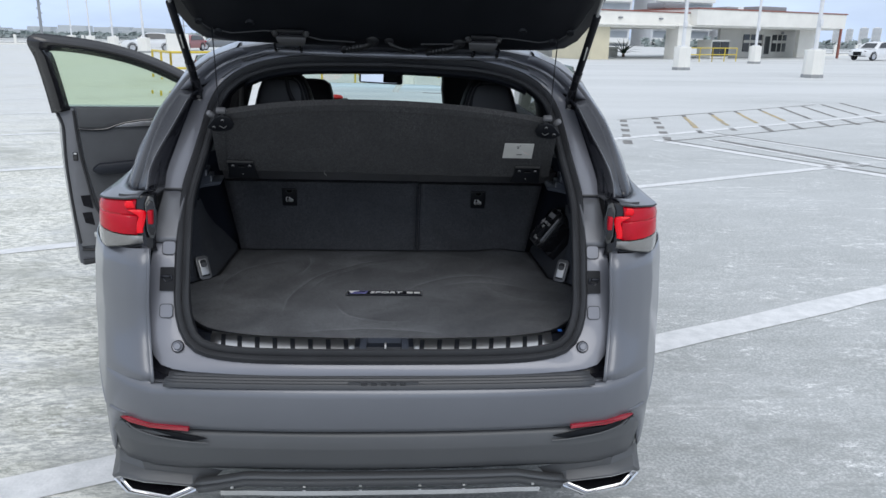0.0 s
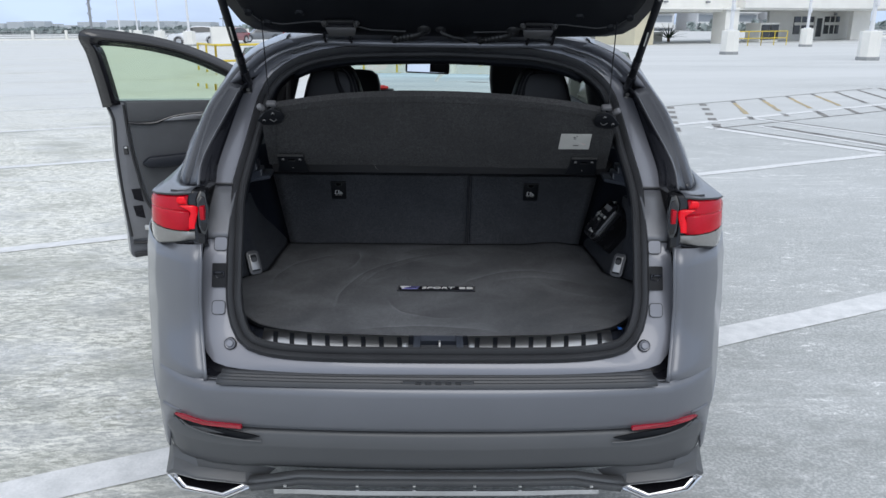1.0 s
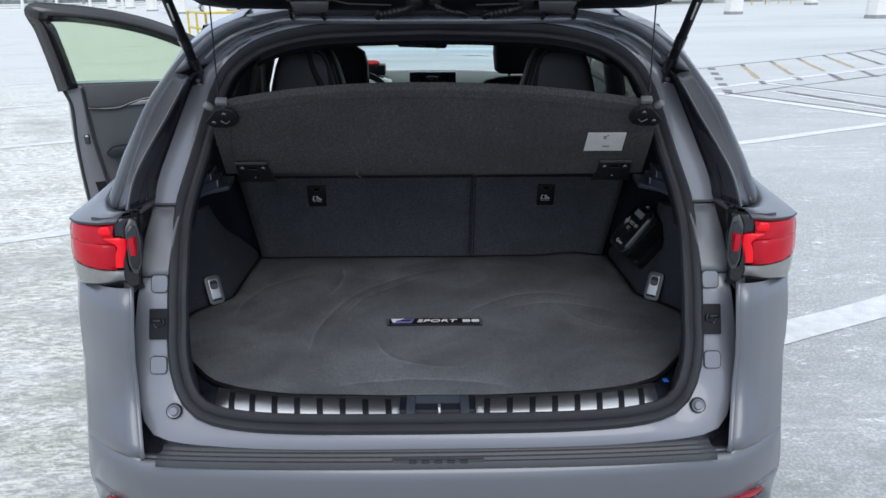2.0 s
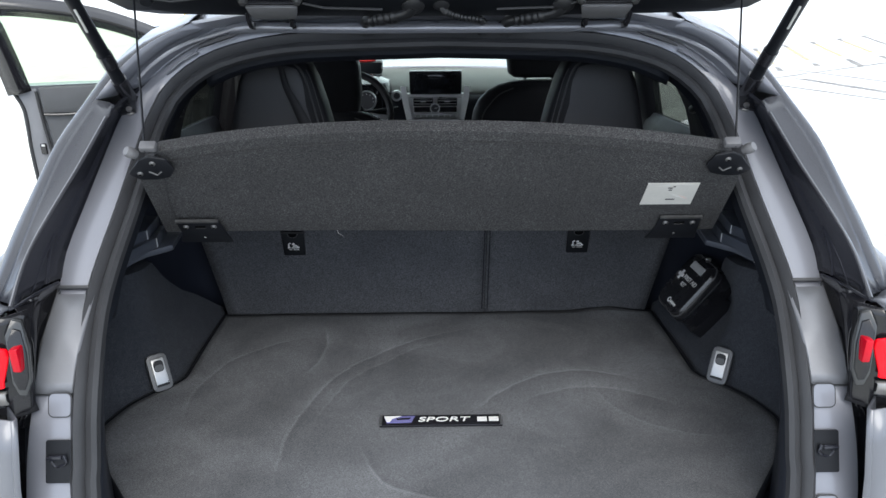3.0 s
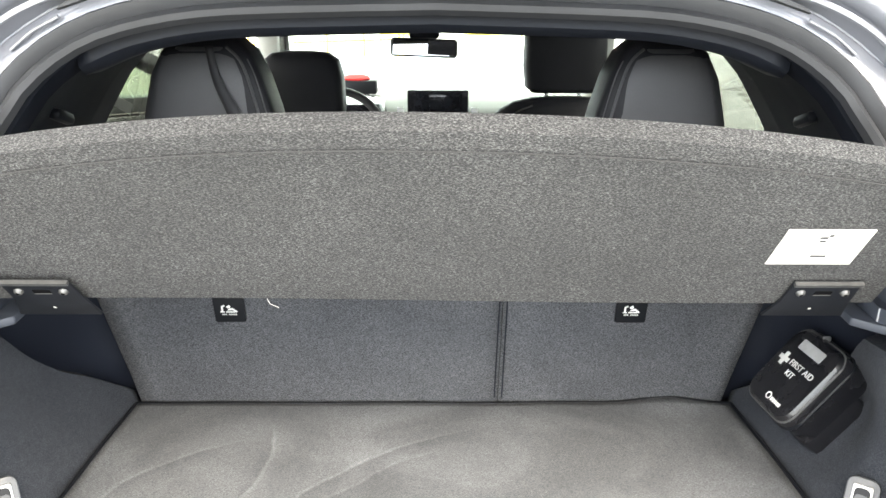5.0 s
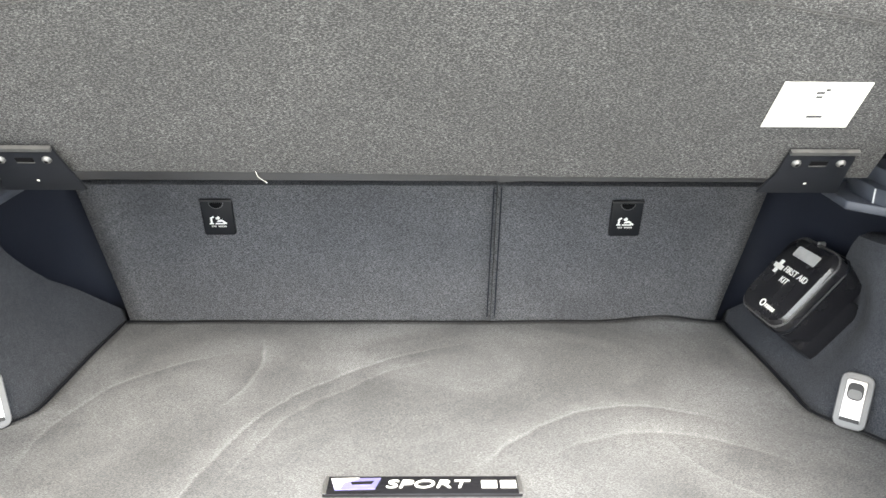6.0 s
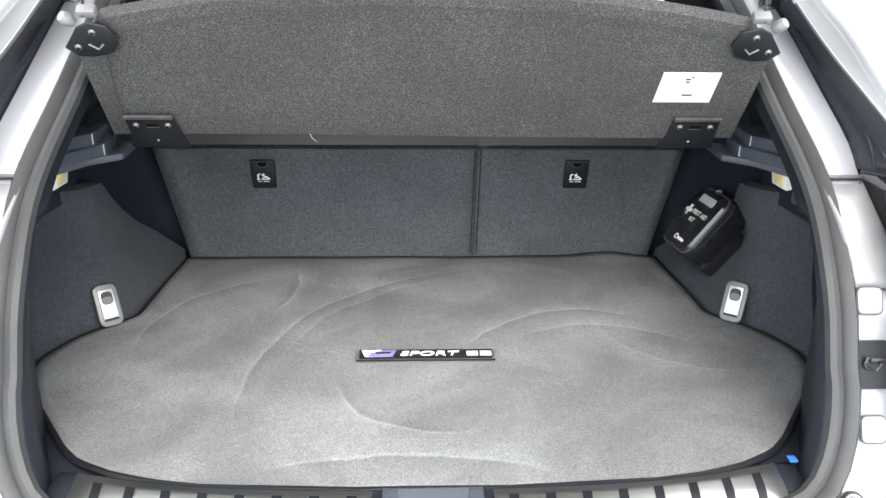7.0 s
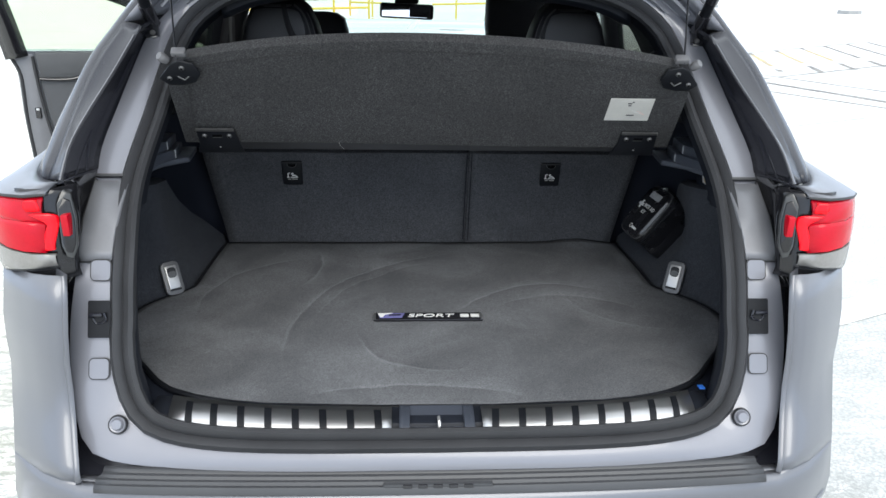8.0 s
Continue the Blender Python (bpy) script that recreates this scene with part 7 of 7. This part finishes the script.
# ---- parked cars
def far_car(name, label, x, y, turn, paint, length=4.7, height=1.62):
    top_thing = thing(name, label, "car", "parked cars")
    k = height / 1.60
    stations = [-.5, -.497, -.485, -.46, -.42, -.36, -.30, -.25, -.215, -.16, -.10, -.04, .02, .10, .20, .30, .36, .42, .455, .48, .495, .5]
    tops = lambda px: float(np.interp(px, [-.5, -.497, -.485, -.46, -.42, -.30, -.215, -.10, -.04, .02, .16, .30, .36, .42, .455, .48, .495, .5], [.60, .70, .80, .87, .92, 1.00, 1.06, 1.46, 1.56, 1.60, 1.61, 1.56, 1.48, 1.30, 1.14, 1.02, .92, .70]))
    inset = lambda z: .93 - .24 * max(0, z - 1.05) / .55
    rows = []
    for px in stations:
        top, taper = tops(px), 1 - .16 * abs(2 * px) ** 7
        waist = min(.97, top - .02)
        half = [(.90, .30 + .12 * abs(2 * px) ** 8), (.945, .50), (.93, .70 if top > .8 else top - .03), (.92, waist), (inset(max(waist, top - .07)) - (.02 if top > 1.1 else .06), max(waist, top - .05)), (.55, top - .008), (0, top)]
        rows.append([Vector((px * length, -y * taper, z * k)) for y, z in half] + [Vector((px * length, y * taper, z * k)) for y, z in half[-2::-1]])
    body = sheet(rows)
    body.verts.ensure_lookup_table()
    count = len(rows[0])
    body.faces.new(body.verts[:count])
    body.faces.new(body.verts[len(body.verts) - count:])
    shell = part("body", body, paint, top_thing, smooth=True)
    for s in SIDES:
        side = [(-.17, 1.06), (-.075, 1.44), (.01, 1.52), (.16, 1.53), (.28, 1.48), (.36, 1.28), (.36, 1.10)]
        part("side_glass", plate([Vector((px * length, s * (.935 - .24 * (z - 1.05) / .55), z * k)) for px, z in side], .02, (0, s, .3)), DARK_GLASS, top_thing)
        for px in (-.30, .30):
            tyre = part("wheel", lathe([(.20, -.11), (.34, -.10), (.36, 0), (.34, .10), (.20, .11)], (px * length, s * .84, .36), (0, 1, 0), 24), RUBBER, top_thing)
            part("rim", lathe([(0, s * .10), (.10, s * .11), (.23, s * .125), (.24, s * .08)], (px * length, s * .84, .36), (0, 1, 0), 18), SILVER, tyre)
            part("arch", tube([Vector((px * length + .40 * math.cos(a), s * .935, .36 + .40 * math.sin(a))) for a in np.linspace(0, math.pi, 13)], .025, 6), BLACK_PLASTIC, top_thing)
    part("windscreen", plate([Vector((-.215 * length, -.62, 1.05 * k)), Vector((-.215 * length, .62, 1.05 * k)), Vector((-.108 * length, .54, 1.46 * k)), Vector((-.108 * length, -.54, 1.46 * k))], .015, (-1, 0, .6)), DARK_GLASS, top_thing)
    part("rear_window", plate([Vector((.468 * length, -.58, 1.10 * k)), Vector((.468 * length, .58, 1.10 * k)), Vector((.42 * length, .52, 1.36 * k)), Vector((.42 * length, -.52, 1.36 * k))], .015, (1, 0, .5)), DARK_GLASS, top_thing)
    part("grille", box((-.494 * length, 0, .58 * k), (.06, .80, .34), .03), BLACK_PLASTIC, top_thing)
    for s in SIDES:
        part("head_lamp", box((-.472 * length, s * .62, .78 * k), (.14, .34, .09), .03, Matrix.Rotation(radians(s * 18), 3, "Z")), CLEAR_LENS, top_thing)
        part("rear_lamp", box((.492 * length, s * .72, .95 * k), (.10, .34, .14), .03), RED_LENS, top_thing)
    return place(top_thing, on_deck(x, y, turn))


CAR_WHITE = surface("white_car_paint", (.72, .73, .74), .25, 0, .03, 2.0, coat=.8)
CAR_RED = surface("dull_red_car_paint", (.25, .07, .07), .3, 0, .06, 2.0, coat=.8)
CAR_GREY = surface("grey_car_paint", (.16, .17, .18), .3, .3, .06, 2.0, coat=.8)
far_car("parked_car", "white sport utility car parked on the deck", 42.8, 63.2, 24, CAR_WHITE)
far_car("parked_car", "white crossover car parked by the pedestals", -21.0, 66.8, 15, CAR_WHITE, 4.5, 1.62)
far_car("parked_car", "dull red car parked nose out", -19.2, 72.0, 75, CAR_RED, 4.4, 1.5)
far_car("parked_car", "dark grey car parked behind the white one", -17.6, 78.0, 20, CAR_GREY, 4.5, 1.5)
far_car("parked_car", "white car parked ahead on the open deck", -7.5, 52.0, 190, CAR_WHITE, 4.6, 1.6)
block = thing("concrete_block", "plain white concrete block behind the yellow rail", "block")
part("block_body", box((0, 0, .78), (1.7, 1.2, 1.56), .03), WHITE_WALL, block, smooth=False)
place(block, on_deck(-17.3, 62.0, 20))

# ---- parapet rail round the deck
def rail_run(a, b, posts):
    top = thing("parapet_rail", "white parapet rail along the edge of the deck", "railing", "deck edge rails")
    a, b = Vector((*a, 0)), Vector((*b, 0))
    at = lambda f: Vector((a.lerp(b, f).x, a.lerp(b, f).y, ground_z(a.lerp(b, f).x, a.lerp(b, f).y)))
    for k in range(posts + 1):
        part("post", box(at(k / posts) + Vector((0, 0, .62)), (.30, .30, 1.24), .03), WHITE_WALL, top, smooth=False)
    for h in (.25, .55, .85, 1.12):
        part("rail", tube([at(0) + Vector((0, 0, h)), at(1) + Vector((0, 0, h))], .04, 6), GREY_STEEL, top)
    wall = [[at(0), at(1)], [at(0) + Vector((0, 0, .22)), at(1) + Vector((0, 0, .22))]]
    part("kerb_wall", sheet(wall), WHITE_WALL, top, solid=.2, smooth=False)


rail_run((-95, 80), (-30, 108), 18)
rail_run((-30, 108), (20, 129), 14)
rail_run((44, 80), (95, 104), 14)

# ---- far things beyond the deck
def tower(x, y, w, d, floors, turn, wall, label, floor_h=3.2):
    top = thing("apartment_tower", label, "building", "distant towers")
    core = part("wall", box((0, 0, floors * floor_h / 2), (w, d, floors * floor_h), .05), wall, top, smooth=False)
    for f in range(floors):
        part("balcony", box((0, -d / 2 - .8, f * floor_h + .6), (w * .92, 1.6, 1.1), .03), TOWER_WHITE, top, smooth=False)
        part("window", box((0, -d / 2 - .06, f * floor_h + 2.1), (w * .88, .12, 1.5), 0), TOWER_PANE, top, smooth=False)
    part("roof", box((0, 0, floors * floor_h + 1.2), (w * .5, d * .5, 2.4), .05), TOWER_GREY, top, smooth=False)
    m = Matrix.Translation((x, y, ground_z(x, y) - 12)) @ pose(0, 0, 0, 0, 0, turn)
    return place(top, m)


for x, y, w, fl, t in ((55, 191, 9, 14, -8), (66, 187, 7, 14, 2), (46, 196, 9, 15, 0), (74, 190, 8, 14, 6), (84, 186, 8, 6, 6)):
    tower(x, y, w, 14, fl, t, TOWER_GREY, "pale apartment tower with stacked balconies beyond the deck")
for x, y, w, fl in ((1236, 2052, 22, 16), (1262, 2036, 18, 15), (1291, 2018, 22, 16), (1317, 2001, 22, 16), (1410, 1960, 30, 11)):
    tower(x, y, w, 16, fl, -30, TOWER_GREY, "hazy white tower far beyond the deck")

mast = thing("antenna_mast", "grey lattice antenna mast beyond the parapet", "mast")
part("mast_pole", lathe([(.30, -12), (.24, 10), (.20, 26)], (0, 0, 0), (0, 0, 1), 10), GREY_STEEL, mast)
for h in (5.4, 7.4, 9.4, 11.4, 13.4, 15.4):
    part("platform", lathe([(.4, h), (1.6, h + .03), (1.6, h + .12), (.4, h + .15)], (0, 0, 0), (0, 0, 1), 9), GREY_STEEL, mast, smooth=False)
    for k in range(9):
        a = 2 * math.pi * k / 9
        part("antenna", box((1.75 * math.cos(a), 1.75 * math.sin(a), h + .3 + .3 * math.sin(3 * a)), (.30, .22, 1.5), .04, Matrix.Rotation(a, 3, "Z")), BASE_GREY if k % 2 else GREY_STEEL, mast)
for k in range(24):
    part("brace", tube([(-.5, 0, k * .9), (.5, 0, k * .9 + .9)] if k % 2 else [(.5, 0, k * .9), (-.5, 0, k * .9 + .9)], .05, 5), GREY_STEEL, mast)
place(mast, Matrix.Translation((-70, 158, 0)) @ pose(0, 0, 0, 0, 0, 10))
pylon = thing("lattice_pylon", "thin grey lattice pylon on the skyline", "pylon")
for k in (-1, 1):
    part("leg", tube([(k * 2.0, 0, -10), (k * .3, 0, 22)], .25, 5), GREY_STEEL, pylon)
for h in (4, 9, 14, 18):
    part("cross_arm", box((0, 0, h), (7 - h * .2, .4, .4), .05), GREY_STEEL, pylon)
place(pylon, Matrix.Translation((-112, 420, -6)))

# far leaves are greyed: distance haze is put into the colour
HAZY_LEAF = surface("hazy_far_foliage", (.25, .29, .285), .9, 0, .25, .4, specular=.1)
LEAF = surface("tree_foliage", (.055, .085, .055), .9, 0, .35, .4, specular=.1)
rng = random.Random(4)
def woods(name, x0, x1, y0, count, low, high, label):
    """A far belt of trees: many ragged clumps of leaf tufts."""
    verts, faces = [], []
    for _ in range(count):
        x = rng.uniform(x0, x1)
        y = y0 + rng.uniform(-14, 14)
        h = rng.uniform(low, high)
        base = ground_z(x, y) - 9
        for _ in range(26):
            a, r = rng.uniform(0, 6.283), rng.uniform(.3, 3.2)
            c = Vector((x + r * math.cos(a), y + r * math.sin(a), base + 9 + h * rng.uniform(-1.5, 1.0)))
            for _ in range(3):
                u = Vector((rng.uniform(-1, 1), rng.uniform(-1, 1), rng.uniform(-1, 1))).normalized() * rng.uniform(.5, 1.2)
                w = u.orthogonal().normalized() * rng.uniform(.5, 1.1)
                i = len(verts)
                verts += [c - u, c + w, c + u, c - w]
                faces.append((i, i + 1, i + 2, i + 3))
    me = bpy.data.meshes.new(name)
    me.from_pydata([tuple(v) for v in verts], [], faces)
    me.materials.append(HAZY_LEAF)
    return tagged(new(name, me), label, "trees", kind="stuff")


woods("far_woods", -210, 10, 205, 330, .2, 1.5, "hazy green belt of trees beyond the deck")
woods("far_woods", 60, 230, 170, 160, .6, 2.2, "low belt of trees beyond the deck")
# pale blue-grey of the town blocks carries the haze of distance
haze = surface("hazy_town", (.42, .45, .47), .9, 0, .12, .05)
town = bmesh.new()
for _ in range(70):
    x, y = rng.uniform(-420, 60), rng.uniform(420, 520)
    box((x, y, ground_z(x, y) + rng.uniform(-2, 1.2)), (rng.uniform(6, 22), 10, rng.uniform(6, 11)), 0, bm=town)
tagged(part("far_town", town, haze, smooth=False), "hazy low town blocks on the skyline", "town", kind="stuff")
palm = thing("palm_shrub", "spiky green palm shrub behind the pavilion", "plant")
for k in range(26):
    a, e = rng.uniform(0, 6.283), rng.uniform(.2, 1.3)
    d = Vector((math.cos(a) * math.cos(e), math.sin(a) * math.cos(e), math.sin(e)))
    part("frond", sweep([Vector((0, 0, .3)), d * .9 + Vector((0, 0, .3)), d * 1.7 + Vector((0, 0, .05))], [(-.09, 0), (0, .02), (.09, 0), (0, -.01)], ref=(.1, .2, 1), scale=lambda f: 1 - .85 * f), LEAF, palm)
part("stem", lathe([(.14, 0), (.12, .5), (0, .55)], (0, 0, 0), (0, 0, 1), 8), surface("palm_stem", (.16, .11, .07), .9), palm)
place(palm, on_deck(21.5, 67.5))
